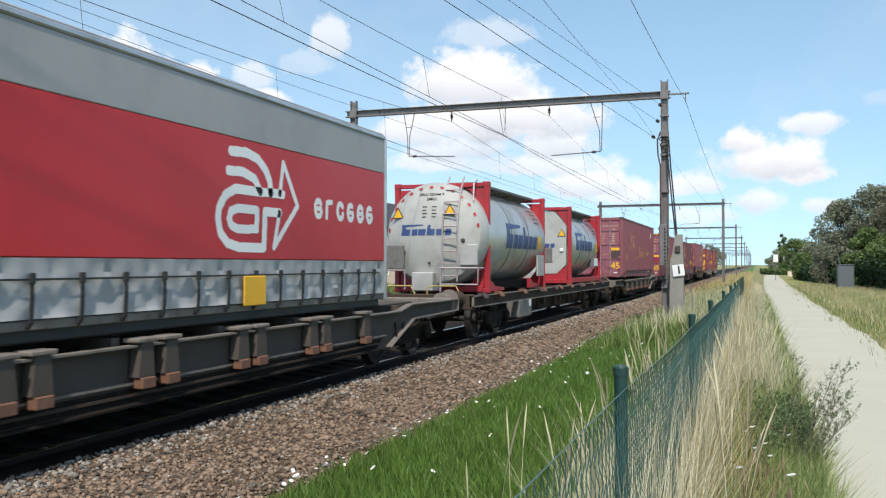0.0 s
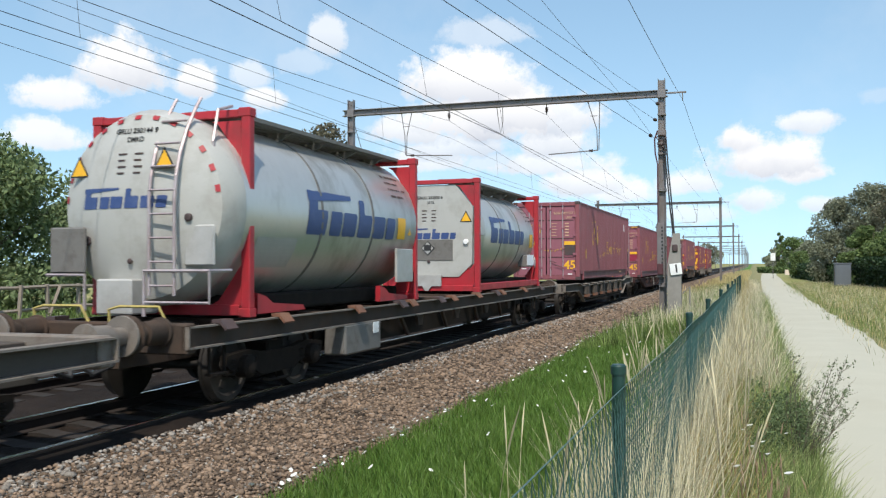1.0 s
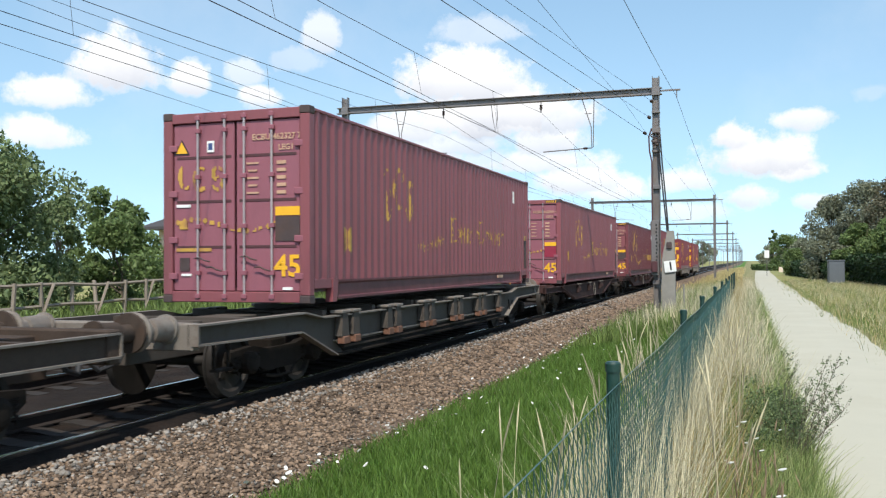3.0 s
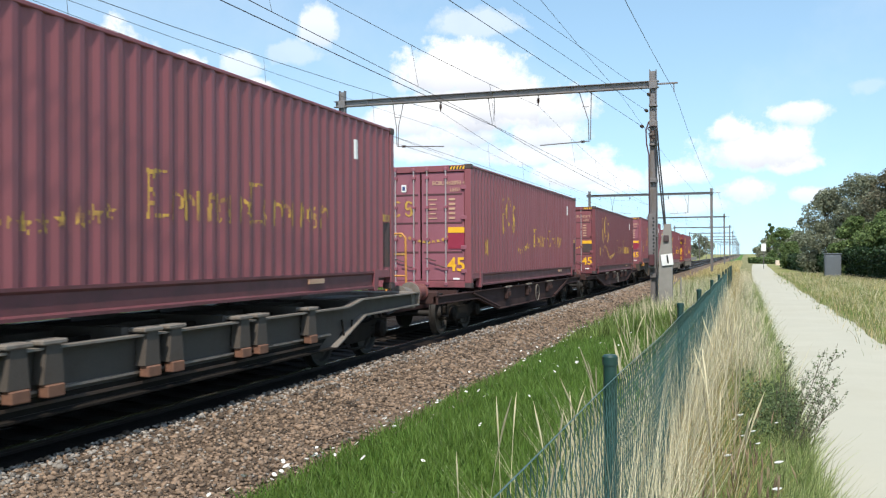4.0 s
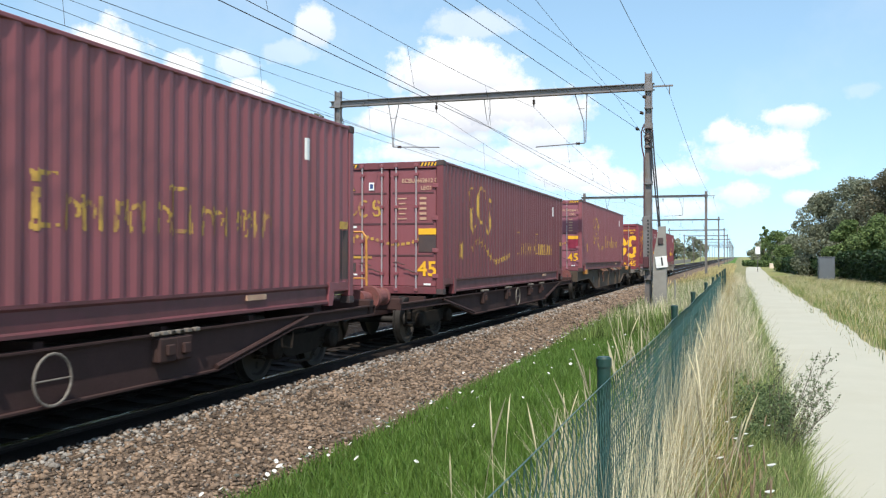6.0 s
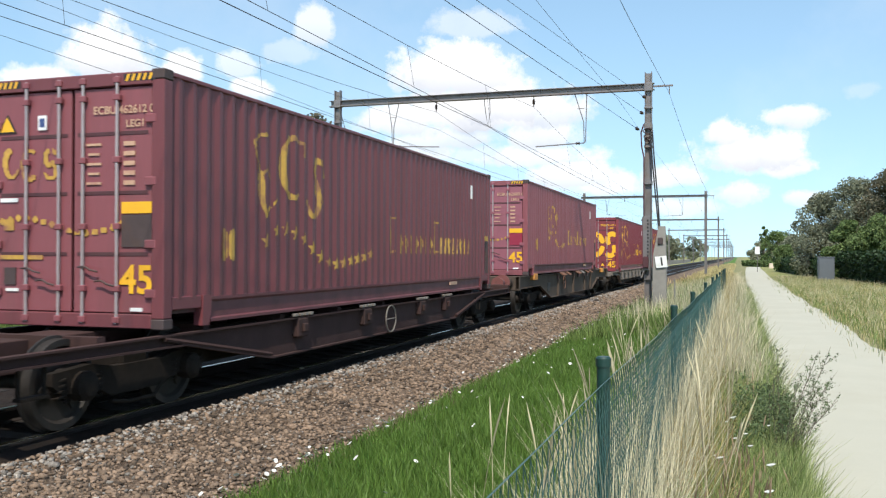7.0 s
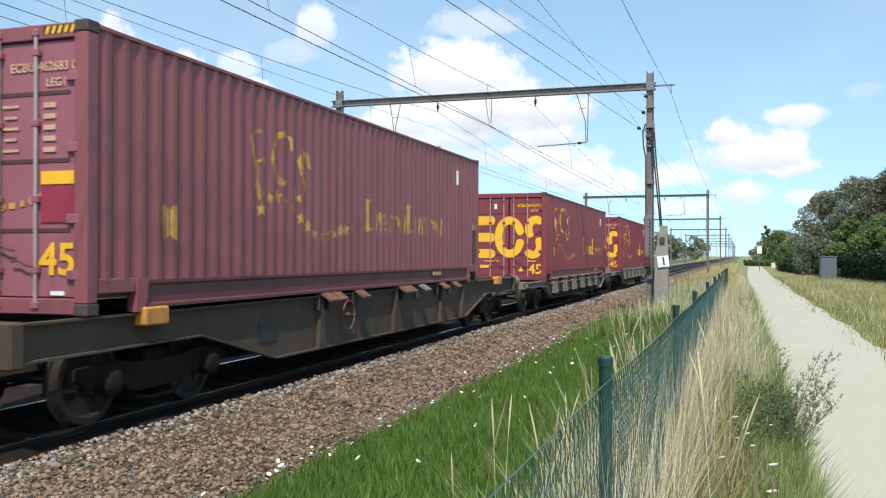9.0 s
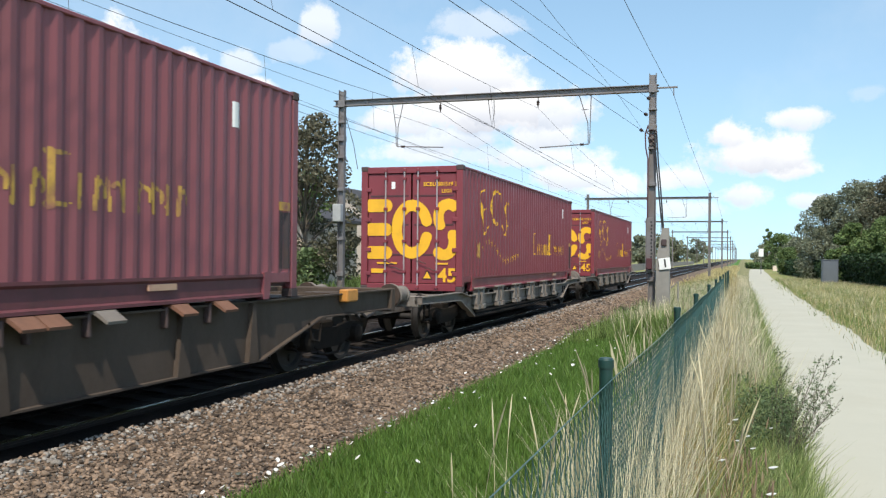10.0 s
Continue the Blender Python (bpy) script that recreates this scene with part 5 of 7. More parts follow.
    part("data_lines", painted(us, vs2, strokes(us, vs2, rows_, 0.35, seed), flank, 0.06), M["casting"], c)
    us, vs2 = np.arange(length * 0.82, length * 0.88, 0.02), np.arange(-0.28, 0.12, 0.02)
    part("yellow_label", painted(us, vs2, np.ones((len(us) - 1, len(vs2) - 1), bool), flank, 0.06), M["yellow"], c)
    us, vs2 = np.arange(length * 0.90, length * 0.955, 0.012), np.arange(-0.2, 0.12, 0.012)
    tri = strokes(us, vs2, [([(length * 0.90 + 0.03 + 0.13 * q / 10, -0.18 + 0.2 * min(q, 10 - q) / 5 * 0.5), (length * 0.90 + 0.03 + 0.13 * q / 10, -0.18)], 0.03, 0.03) for q in range(11)])
    part("triangle_label", painted(us, vs2, tri, flank, 0.06), M["yellow"], c)
    # pale patch painted on the barrel; on the bulged tank it imitates a shine
    us, vs2 = (np.arange(length * 0.04, length * 0.22, 0.03), np.arange(-0.82, -0.36, 0.03)) if bulged else (np.arange(length * 0.03, length * 0.10, 0.03), np.arange(-0.06, 0.42, 0.03))
    part("heat_plate", painted(us, vs2, np.ones((len(us) - 1, len(vs2) - 1), bool), flank, 0.06), M["grey_plate"], c)
    if bulged:
        part("document_plate", Build().box(R - 0.02, R + 0.03, length * 0.8, length * 0.93, z + 0.35, z + 0.95, 0.01), M["grey_plate"], c)
    else:
        holder = part("document_holder", Build().box(0.95, R + 0.03, length * 0.75, length * 0.87, z + 0.58, z + 0.9, 0.01), M["tank_grime"], c)
        part("paper_notice", Build().box(R + 0.033, R + 0.04, length * 0.748, length * 0.872, z + 0.62, z + 0.92), M["paper"], holder, "white paper notice")
        s, yy2, zz = 0.16, length * 0.955, z + 0.7
        part("hazard_diamond", Build().prism([(yy2, zz - s), (yy2 + s, zz), (yy2, zz + s), (yy2 - s, zz)], "x", R - 0.06, R - 0.04), M["grey_plate"], c)
    return c


def build_curtain_body(y, z, length):
    """A curtain-sided swap body: grey top and hem, wide red field with a white emblem, straps and buckles."""
    c = rolling("curtain_swap_body", "red and grey curtain-sided swap body with white emblem", "swap body", y)
    W, top = 1.25, 3.98
    part("side_curtain", Build().box(-W + 0.02, W, 0.1, length - 0.06, 1.835, 3.325, 0.01), M["curtain_red"], c, "taut red curtain")
    part("upper_curtain", Build().box(-W + 0.02, W, 0.1, length - 0.06, 3.329, top - 0.08, 0.01), M["curtain_grey"], c, "grey curtain top")
    b = Build()
    n = 300
    vs = []
    for i in range(n + 1):
        s = 0.1 + (length - 0.16) * i / n
        for zz in (1.832, 1.70, 1.62, 1.52, 1.42, 1.34, 1.29):
            bulge = 0.016 * math.sin(i * 0.42) * math.sin(zz * 19) + 0.010 * math.sin(zz * 40 + 0.6 * math.sin(i * 0.25)) + 0.006 * math.sin(i * 1.05)
            vs.append((W + (0.0 if zz > 1.8 else bulge - 0.005), s, zz))
    fs = [(7 * i + j, 7 * i + j + 1, 7 * i + 8 + j, 7 * i + 7 + j) for i in range(n) for j in range(6)]
    b.add(vs, fs)
    part("hem_curtain", b, M["curtain_hem"], c, "creased grey curtain hem", smooth=True)
    part("hem_seam", Build().box(W + 0.02, W + 0.032, 0.1, length - 0.3, 1.63, 1.65), M["black"], c, "dark seam over the straps")
    part("roof_rail", Build().box(-W, W + 0.015, 0.0, length, top - 0.076, top, 0.02), M["aluminium"], c)
    part("roof_sheet", Build().box(-W + 0.02, W - 0.02, 0.02, length - 0.02, top + 0.002, top + 0.03, 0.01), M["curtain_grey"], c)
    part("rear_pillar", Build().box(W - 0.09, W + 0.02, length - 0.055, length + 0.03, z, top - 0.08, 0.01), M["aluminium"], c)
    part("rear_pillar", Build().box(-W - 0.02, -W + 0.09, length - 0.055, length + 0.03, z, top - 0.08, 0.01), M["aluminium"], c)
    part("rear_door", Build().box(-W + 0.1, W - 0.1, length - 0.05, length + 0.01, z + 0.1, top - 0.1, 0.01), M["aluminium"], c)
    part("chassis", Build().box(-W + 0.1, W - 0.08, 0.1, length - 0.1, z - 0.1, z + 0.12, 0.02), M["black"], c)
    part("side_rail", Build().box(W - 0.075, W - 0.02, 0.1, length - 0.06, z + 0.02, z + 0.11, 0.01), M["wagon_light"], c)
    for k in range(22):
        s = length - 0.55 - 0.62 * k
        if s < 0.3:
            break
        strap = part("strap", Build().prism([(W + 0.024, 1.70), (W + 0.034, 1.70), (W + 0.046, 1.5), (W + 0.036, 1.26), (W - 0.01, 1.20), (W - 0.02, 1.22), (W + 0.024, 1.29), (W + 0.034, 1.5)], "y", s - 0.022, s + 0.022), M["black"], c)
        part("buckle", Build().box(W + 0.02, W + 0.056, s - 0.032, s + 0.032, 1.60, 1.70, 0.008), M["black"], strap)
    b0 = length - 4.34
    part("yellow_plate", Build().box(W + 0.05, W + 0.07, b0 - 0.26, b0 + 0.26, 1.26, 1.63, 0.01), M["yellow"], c)
    # white emblem: nested rounded stripes beside a tall arrow head
    e0 = length
    stripes = [([(-4.8, 3.15), (-4.46, 3.17), (-4.18, 3.12), (-3.98, 2.99), (-3.88, 2.85), (-3.86, 2.71)], 0.125, 0.125), ([(-4.86, 2.91), (-4.53, 2.92), (-4.26, 2.86), (-4.12, 2.71)], 0.12, 0.12),
               ([(-3.54, 2.71), (-4.7, 2.70), (-4.92, 2.61), (-5.05, 2.46), (-5.08, 2.33), (-5.03, 2.15), (-4.87, 2.03), (-4.6, 1.98), (-4.03, 1.99), (-4.0, 2.46), (-3.62, 2.46)], 0.12, 0.12),
               ([(-4.2, 2.46), (-4.66, 2.46), (-4.80, 2.42), (-4.84, 2.33), (-4.80, 2.25), (-4.66, 2.21), (-4.21, 2.22), (-4.2, 2.46)], 0.11, 0.11),
               ([(-3.62, 2.71), (-3.53, 3.14), (-3.13, 2.58), (-3.77, 2.0), (-3.63, 2.46)], 0.085, 0.085)]
    lines = [([(e0 + u, v) for u, v in pts], a, b_) for pts, a, b_ in stripes]
    for piece in lines:
        brush("emblem_stripe", [piece], (0.011, 0.011), lambda u, v: (W + 0.004, u, v), M["curtain_white"], c, "", longest=2)
    w0 = length - 2.72
    for k in range(6):
        u = w0 + 0.12 + 0.365 * k
        pieces = [([(u, 2.47), (u + 0.01, 2.68), (u + 0.08, 2.70), (u + 0.16, 2.70)], 0.085, 0.085)] if k == 1 else [(arc(u + 0.1, 2.585, 0.1, 0.115, 40 + 20 * (k % 2), 340, 12), 0.085, 0.085)]
        if k in (0, 3, 4, 5):
            pieces.append(([(u + 0.02, 2.585), (u + 0.19, 2.585)], 0.06, 0.06))
        brush("wordmark_shape", pieces, (0.011, 0.011), lambda u_, v: (W + 0.004, u_, v), M["curtain_white"], c, "", longest=2)
    return c


def build_bogie(wagon, y, tone):
    bog = part("bogie", Build().box(-1.0, 1.0, y - 0.22, y + 0.22, 0.42, 0.72, 0.03), tone, wagon)
    for sgn in (-1, 1):
        x = sgn * 1.0
        part("side_frame", Build().prism([(y - 1.3, 0.50), (y - 1.15, 0.40), (y - 0.65, 0.40), (y - 0.45, 0.30), (y + 0.45, 0.30), (y + 0.65, 0.40), (y + 1.15, 0.40), (y + 1.3, 0.50), (y + 1.3, 0.62), (y + 0.75, 0.66), (y + 0.4, 0.60), (y - 0.4, 0.60), (y - 0.75, 0.66), (y - 1.3, 0.62)], "x", x - 0.05, x + 0.05), tone, bog)
        for dy in (-0.9, 0.9):
            part("axle_box", Build().lathe((x - 0.02 * sgn, y + dy, 0.46), (sgn, 0, 0), [(0, 0.15), (0.16, 0.15), (0.20, 0.10), (0.21, 0.05)], 14), M["bogie"], bog)
            for q in (-0.26, 0.26):
                coil = [(x + 0.065 * math.cos(0.9 * h), y + dy + q + 0.065 * math.sin(0.9 * h), 0.33 + 0.0078 * h) for h in range(30)]
                part("spring", Build().tube(coil, 0.014, 5), M["bogie"], bog)
        part("brake_rod", Build().tube([(x + 0.05 * sgn, y - 0.45, 0.24), (x + 0.06 * sgn, y - 0.2, 0.2), (x + 0.06 * sgn, y + 0.25, 0.2), (x + 0.05 * sgn, y + 0.4, 0.32)], 0.022, 6), M["bogie"], bog)
    for dy in (-0.9, 0.9):
        ws = new("wheelset", WHEEL_MESH)
        ws.parent, ws.location = bog, (0, y + dy, 0.46)
        WHEELS.append((ws, y + dy))


def wheel_meshes():
    b = Build()
    b.lathe((-0.95, 0, 0), (1, 0, 0), [(0, 0.07), (1.9, 0.07)], 12)
    for s in (-1, 1):
        b.lathe((s * 0.69, 0, 0), (s, 0, 0), [(0, 0.49), (0.028, 0.49), (0.034, 0.462), (0.135, 0.456), (0.135, 0.39), (0.09, 0.36), (0.09, 0.16), (0.16, 0.12), (0.16, 0.06)], 32)
    for s in (-1, 1):
        for k in range(3):
            a = k * 2 * math.pi / 3
            b.box(s * 0.79 - 0.012, s * 0.79 + 0.012, math.cos(a) * 0.26 - 0.05, math.cos(a) * 0.26 + 0.05, math.sin(a) * 0.26 - 0.05, math.sin(a) * 0.26 + 0.05, 0.01)
    return b.mesh("wheelset", M["wheel"], True)


WHEEL_MESH = wheel_meshes()


def build_wagon(y, length, kind, label, deck=1.05, pale=False):
    """A container flat wagon with its frame, bogies, buffers and fittings. kind: ledge, plain, truss or belly."""
    w = rolling("flat_wagon", label, "railway wagon", y, "wagons of the train")
    L = length
    tone = {"ledge": M["ledge_steel"], "plain": M["wagon"], "truss": M["wagon_red"], "belly": M["belly_steel"]}[kind]
    if pale:
        tone = M["wagon_light"]
    e = 0.62                                   # buffer overhang at each end
    if kind == "ledge":
        out = [(e, 0.80), (e, deck), (3.3, deck), (3.9, deck - 0.10), (L - 3.9, deck - 0.10), (L - 3.3, deck), (L - e, deck), (L - e, 0.80), (L - 3.2, 0.76), (L - 4.35, 0.33), (4.35, 0.33), (3.2, 0.76)]
    elif kind == "plain":
        out = [(e, 0.80), (e, deck - 0.02), (L - e, deck - 0.02), (L - e, 0.80)]
    elif kind == "truss":
        out = [(e, 0.74), (e, deck - 0.08), (L - e, deck - 0.08), (L - e, 0.74), (L - 3.6, 0.72), (L - 5.6, 0.36), (5.6, 0.36), (3.6, 0.72)]
    else:
        out = [(e, 0.78), (e, deck), (L - e, deck), (L - e, 0.78), (L - 3.6, 0.80), (L - 5.4, 0.34), (5.4, 0.34), (3.6, 0.80)]
    face = 1.18 if kind != "belly" else 1.14
    for sgn in (-1, 1):
        sill = part("side_sill", Build().prism(out, "x", sgn * (face - 0.03), sgn * face), tone, w)
        b, low = Build(), Build()
        n = len(out)
        reach = 0.12 if kind == "ledge" else 0.07
        for i in range(n):
            (a, c), (d, f) = out[i], out[(i + 1) % n]
            v = Vector((0, d - a, f - c)).normalized()
            nrm = Vector((0, v.z, -v.y)) * 0.022
            pts = [Vector((sgn * face, a, c)), Vector((sgn * face, d, f))]
            x1 = sgn * (face + reach)
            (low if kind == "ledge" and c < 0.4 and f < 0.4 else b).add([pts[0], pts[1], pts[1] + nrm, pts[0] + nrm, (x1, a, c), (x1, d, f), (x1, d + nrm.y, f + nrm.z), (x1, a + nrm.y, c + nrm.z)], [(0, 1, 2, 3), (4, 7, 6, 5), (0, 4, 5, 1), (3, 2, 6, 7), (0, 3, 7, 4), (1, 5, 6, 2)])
        part("flange", b, M["wagon_light"] if kind in ("ledge", "plain") else tone, sill)
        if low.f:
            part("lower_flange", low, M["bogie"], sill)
        r = np.random.default_rng(int(abs(y) * 10))
        if kind == "ledge":
            s = 4.4
            while s < L - 4.4:
                for k, q in enumerate((0.0, 0.42)):
                    if s > 5 and (int(s) % 3 == 1) and k:
                        continue
                    br = part("pivot_bracket", Build().prism([(s + q, 0.62), (s + q + 0.26, 0.62), (s + q + 0.22, 0.97), (s + q + 0.04, 0.97)], "x", sgn * (face + 0.02), sgn * (face + 0.15)), tone, w)
                    part("bracket_cap", Build().box(sgn * (face - 0.04), sgn * (face + 0.17), s + q - 0.03, s + q + 0.29, 0.972, 1.02, 0.012), M["wagon_light"], br)
                    part("stop_plate", Build().box(sgn * (face + 0.06), sgn * (face + 0.18), s + q + 0.02, s + q + 0.24, 0.50, 0.615, 0.01), M["wagon_light"] if pale else M["rust"], br)
                s += 1.85
            part("rubbing_strip", Build().box(sgn * face, sgn * (face + 0.05), 4.4, L - 4.4, 0.54, 0.565), M["wagon_light"], w)
            # the lower part of the sill is covered by a darker plate
            part("skirt", Build().prism([(4.75, 0.36), (L - 4.75, 0.36), (L - 4.5, 0.50), (4.5, 0.50)], "x", sgn * (face + 0.002), sgn * (face + 0.012)), M["bogie"], w, "dark lower skirt plate")
            part("lower_strip", Build().box(sgn * (face + 0.013), sgn * (face + 0.04), 4.7, L - 4.7, 0.42, 0.45), M["wagon"], w)
        elif kind == "belly":
            for s in (6.75, 9.85, 12.55, 14.1):
                part("stiffener", Build().prism([(s - 0.05, 0.36), (s + 0.2, 0.36), (s + 0.1, deck - 0.03), (s + 0.04, deck - 0.03)], "x", sgn * face, sgn * (face + 0.07)), tone, w)
            for k, s in enumerate((6.85, 7.2, 8.1, 10.1, 10.42, 11.2, 12.45, 13.3)):
                flap = part("spigot_flap", Build().prism([(sgn * (face - 0.02), deck + 0.004), (sgn * (face + 0.1), deck + 0.004), (sgn * (face + 0.26), deck - 0.09), (sgn * (face + 0.27), deck - 0.06), (sgn * (face + 0.12), deck + 0.04), (sgn * (face - 0.02), deck + 0.04)], "y", s - 0.14, s + 0.15), M["wagon_light"] if k == 5 else M["rust"], w)
                part("hinge_lug", Build().box(sgn * face, sgn * (face + 0.09), s - 0.2, s - 0.15, deck - 0.22, deck + 0.02, 0.012), M["casting"], flap)
            ring = Build().tube([(sgn * (face + 0.08), 7.75 + 0.23 * math.cos(a), 0.80 + 0.23 * math.sin(a)) for a in np.linspace(0, 2 * math.pi, 22)], 0.013, 6, cap=False)
            ring.tube([(sgn * (face + 0.08), 7.52, 0.80), (sgn * (face + 0.08), 7.98, 0.80)], 0.009, 5)
            part("brake_wheel", ring, M["rust"], w, "rusty brake hand wheel")
            part("wheel_hub", Build().lathe((sgn * face, 7.75, 0.80), (sgn, 0, 0), [(0, 0.05), (0.09, 0.04), (0.1, 0.02)], 10), M["casting"], w)
            part("data_panel", Build().box(sgn * face, sgn * (face + 0.012), 5.0, 5.5, 0.58, 0.86, 0.004), M["black"], w)
            for s in (2.4, L - 2.9):
                part("end_spigot", Build().box(sgn * (face + 0.0), sgn * (face + 0.16), s, s + 0.42, deck - 0.14, deck + 0.06, 0.02), M["orange"], w, "orange painted spigot")
        elif kind == "plain":
            for s in (1.2, 2.6, 5.0, 6.9, 7.4, 9.0, 9.8, 11.6, 13.2, 13.7, 16.0, 18.0):
                if s < L - 1:
                    part("spigot_flap", Build().prism([(sgn * (face - 0.02), deck - 0.015), (sgn * (face + 0.09), deck - 0.015), (sgn * (face + 0.17), deck - 0.10), (sgn * (face + 0.19), deck - 0.08), (sgn * (face + 0.1), deck + 0.03), (sgn * (face - 0.02), deck + 0.03)], "y", s, s + 0.26), M["rust"] if int(s * 10) % 3 else M["casting"], w)
            part("tool_box", Build().box(sgn * (face - 0.3), sgn * (face + 0.08), 4.7, 6.1, 0.34, 0.82, 0.03), M["tank_grime"], w, "grey under-slung box")
            part("data_plate", Build().box(sgn * (face + 0.082), sgn * (face + 0.09), 5.75, 5.98, 0.62, 0.8), M["white"], w)
            # set-back web in near black, which paints the shade below the sill
            part("inner_web", Build().prism([(5.2, 0.80), (6.6, 0.42), (L - 6.6, 0.42), (L - 5.2, 0.80)], "x", sgn * (face - 0.30), sgn * (face - 0.26)), M["bogie"], w, "inset web coloured dark for the shade under the sill")
            for s in (7.3, 9.6, 11.9, 14.0):
                part("brace", Build().tube([(sgn * (face - 0.05), s, 0.82), (sgn * (face - 0.2), s + 0.75, 0.44)], 0.045, 6), tone, w)
                part("bracket", Build().prism([(s + 0.9, 0.80), (s + 1.3, 0.80), (s + 1.2, 0.58), (s + 1.0, 0.58)], "x", sgn * (face - 0.12), sgn * (face - 0.06)), tone, w)
        else:
            for s in (6.2, 8.6, 11.4, L - 6.6):
                part("under_box", Build().box(sgn * (face - 0.02), sgn * (face + 0.1), s + 0.1, s + 0.42, 0.58, 0.86, 0.02), tone, w)
                for q in range(4):
                    part("rope_hook", Build().box(sgn * (face + 0.03), sgn * (face + 0.1), s + 0.16 * q, s + 0.16 * q + 0.1, 0.885, 0.93, 0.008), M["wagon_light"], w)
                part("box_latch", Build().box(sgn * (face + 0.102), sgn * (face + 0.15), s + 0.2, s + 0.32, 0.66, 0.78, 0.01), tone, w)
            part("brace", Build().tube([(sgn * (face + 0.05), L - 5.6, 0.42), (sgn * (face + 0.05), L - 3.2, deck - 0.12)], 0.03, 6), tone, w)
            part("brace", Build().tube([(sgn * (face + 0.05), 5.6, 0.42), (sgn * (face + 0.05), 3.2, deck - 0.12)], 0.03, 6), tone, w)
            hw = Build().tube([(sgn * (face + 0.1), 9.9 + 0.24 * math.cos(a), 0.62 + 0.24 * math.sin(a)) for a in np.linspace(0, 2 * math.pi, 22)], 0.014, 6, cap=False)
            hw.tube([(sgn * (face + 0.1), 9.66, 0.62), (sgn * (face + 0.1), 10.14, 0.62)], 0.01, 5)
            part("brake_wheel", hw, M["wagon_light"], w, "pale brake hand wheel")
        part("foot_step", Build().box(sgn * (face - 0.08), sgn * (face + 0.02), 1.15, 1.5, 0.44, 0.47).box(sgn * (face - 0.05), sgn * (face - 0.02), 1.15, 1.18, 0.47, 0.8).box(sgn * (face - 0.05), sgn * (face - 0.02), 1.47, 1.5, 0.47, 0.8), M["bogie"], w)
        part("air_hose_loop", Build().tube([(sgn * (face + 0.04), L - 4.0, 0.75), (sgn * (face + 0.06), L - 3.96, 0.5), (sgn * (face + 0.06), L - 3.7, 0.45), (sgn * (face + 0.04), L - 3.6, 0.72)], 0.018, 6), M["bogie"], w)
    for yy in (e, L - e - 0.18):
        part("headstock", Build().box(-1.22, 1.22, yy, yy + 0.18, 0.74, deck + 0.015, 0.02), tone if kind != "ledge" else M["wagon_light"], w)
    for s in np.arange(2.2, L - 1.8, 1.9):
        part("cross_beam", Build().box(-face + 0.03, face - 0.03, s, s + 0.12, deck - 0.2, deck - 0.02), tone, w)
    part("centre_sill", Build().box(-0.3, 0.3, e, L - e, 0.55, deck - 0.06, 0.01), tone, w)
    part("air_reservoir", Build().lathe((-0.55, L * 0.3, 0.55), (0, 1, 0), [(0, 0.05), (0.05, 0.17), (1.3, 0.17), (1.35, 0.05)], 14), M["bogie"], w, smooth=True)
    for x in (-0.75, 0.75):
        part("brake_pull_rod", Build().tube([(x, 4.3, 0.42), (x, L - 4.3, 0.42)], 0.03, 6), M["bogie"], w)
        part("inner_sill", Build().box(x - 0.02, x + 0.02, 4.6, L - 4.6, 0.42, deck - 0.1), M["bogie"], w)
    part("brake_gear", Build().box(-0.5, 0.5, L * 0.42, L * 0.58, 0.32, 0.62, 0.04), M["bogie"], w)
    for yy, d in ((e, -1), (L - e, 1)):
        for x in (-0.875, 0.875):
            part("buffer", Build().lathe((x, yy, 1.0), (0, d, 0), [(0, 0.17), (0.04, 0.17), (0.05, 0.145), (0.34, 0.135), (0.35, 0.10), (0.55, 0.10), (0.55, 0.22), (0.58, 0.225), (0.605, 0.2)], 20), M["buffer_red"] if kind == "truss" else M["wagon_light"] if kind == "ledge" else M["wagon"], w, smooth=True)
        part("coupling", Build().tube([(0, yy, 0.95), (0, yy + d * 0.3, 0.92), (0.0, yy + d * 0.6, 0.72), (0, yy + d * 0.62, 0.55)], 0.045, 8), M["bogie"], w)
        part("brake_hose", Build().tube([(0.35, yy, 0.85), (0.36, yy + d * 0.2, 0.62), (0.3, yy + d * 0.45, 0.55), (0.2, yy + d * 0.6, 0.7)], 0.03, 6), M["black"], w)
    build_bogie(w, 3.0, M["bogie"])
    build_bogie(w, L - 3.0, M["bogie"])
    if kind == "truss":
        b = Build().tube([(0.05, 0.75, deck - 0.08), (0.05, 0.72, 2.12), (0.12, 0.72, 2.22), (0.42, 0.72, 2.22), (0.5, 0.72, 2.12), (0.5, 0.75, deck - 0.08)], 0.024, 6)
        b.tube([(0.05, 0.74, 1.33), (0.5, 0.74, 1.33)], 0.02, 6)
        part("hand_rail", b, M["orange"], w, "yellow shunter's hand rail")
    if kind == "plain":
        for x in (-1.0, 0.1):
            part("hand_rail", Build().tube([(x, 0.7, deck), (x, 0.68, deck + 0.16), (x + 0.15, 0.68, deck + 0.2), (x + 0.7, 0.68, deck + 0.2), (x + 0.8, 0.7, deck)], 0.018, 6), M["old_yellow"], w)
    return w


build_wagon(-52.6, 19.2, "ledge", "grey-brown low flat wagon with ledges under the swap body")
build_wagon(-33.4, 21.2, "plain", "brown flat wagon carrying two tank containers", 1.08)
build_wagon(-12.2, 19.0, "ledge", "grey-brown low flat wagon with ledges under a container")
build_wagon(6.8, 18.3, "truss", "dark oxide-red flat wagon with a hand rail", 0.99)
build_wagon(25.1, 19.6, "truss", "dark oxide-red flat wagon with brake wheel", 0.95)
build_wagon(44.7, 19.8, "belly", "grey-brown fish-bellied flat wagon with rusty flaps", 1.15)
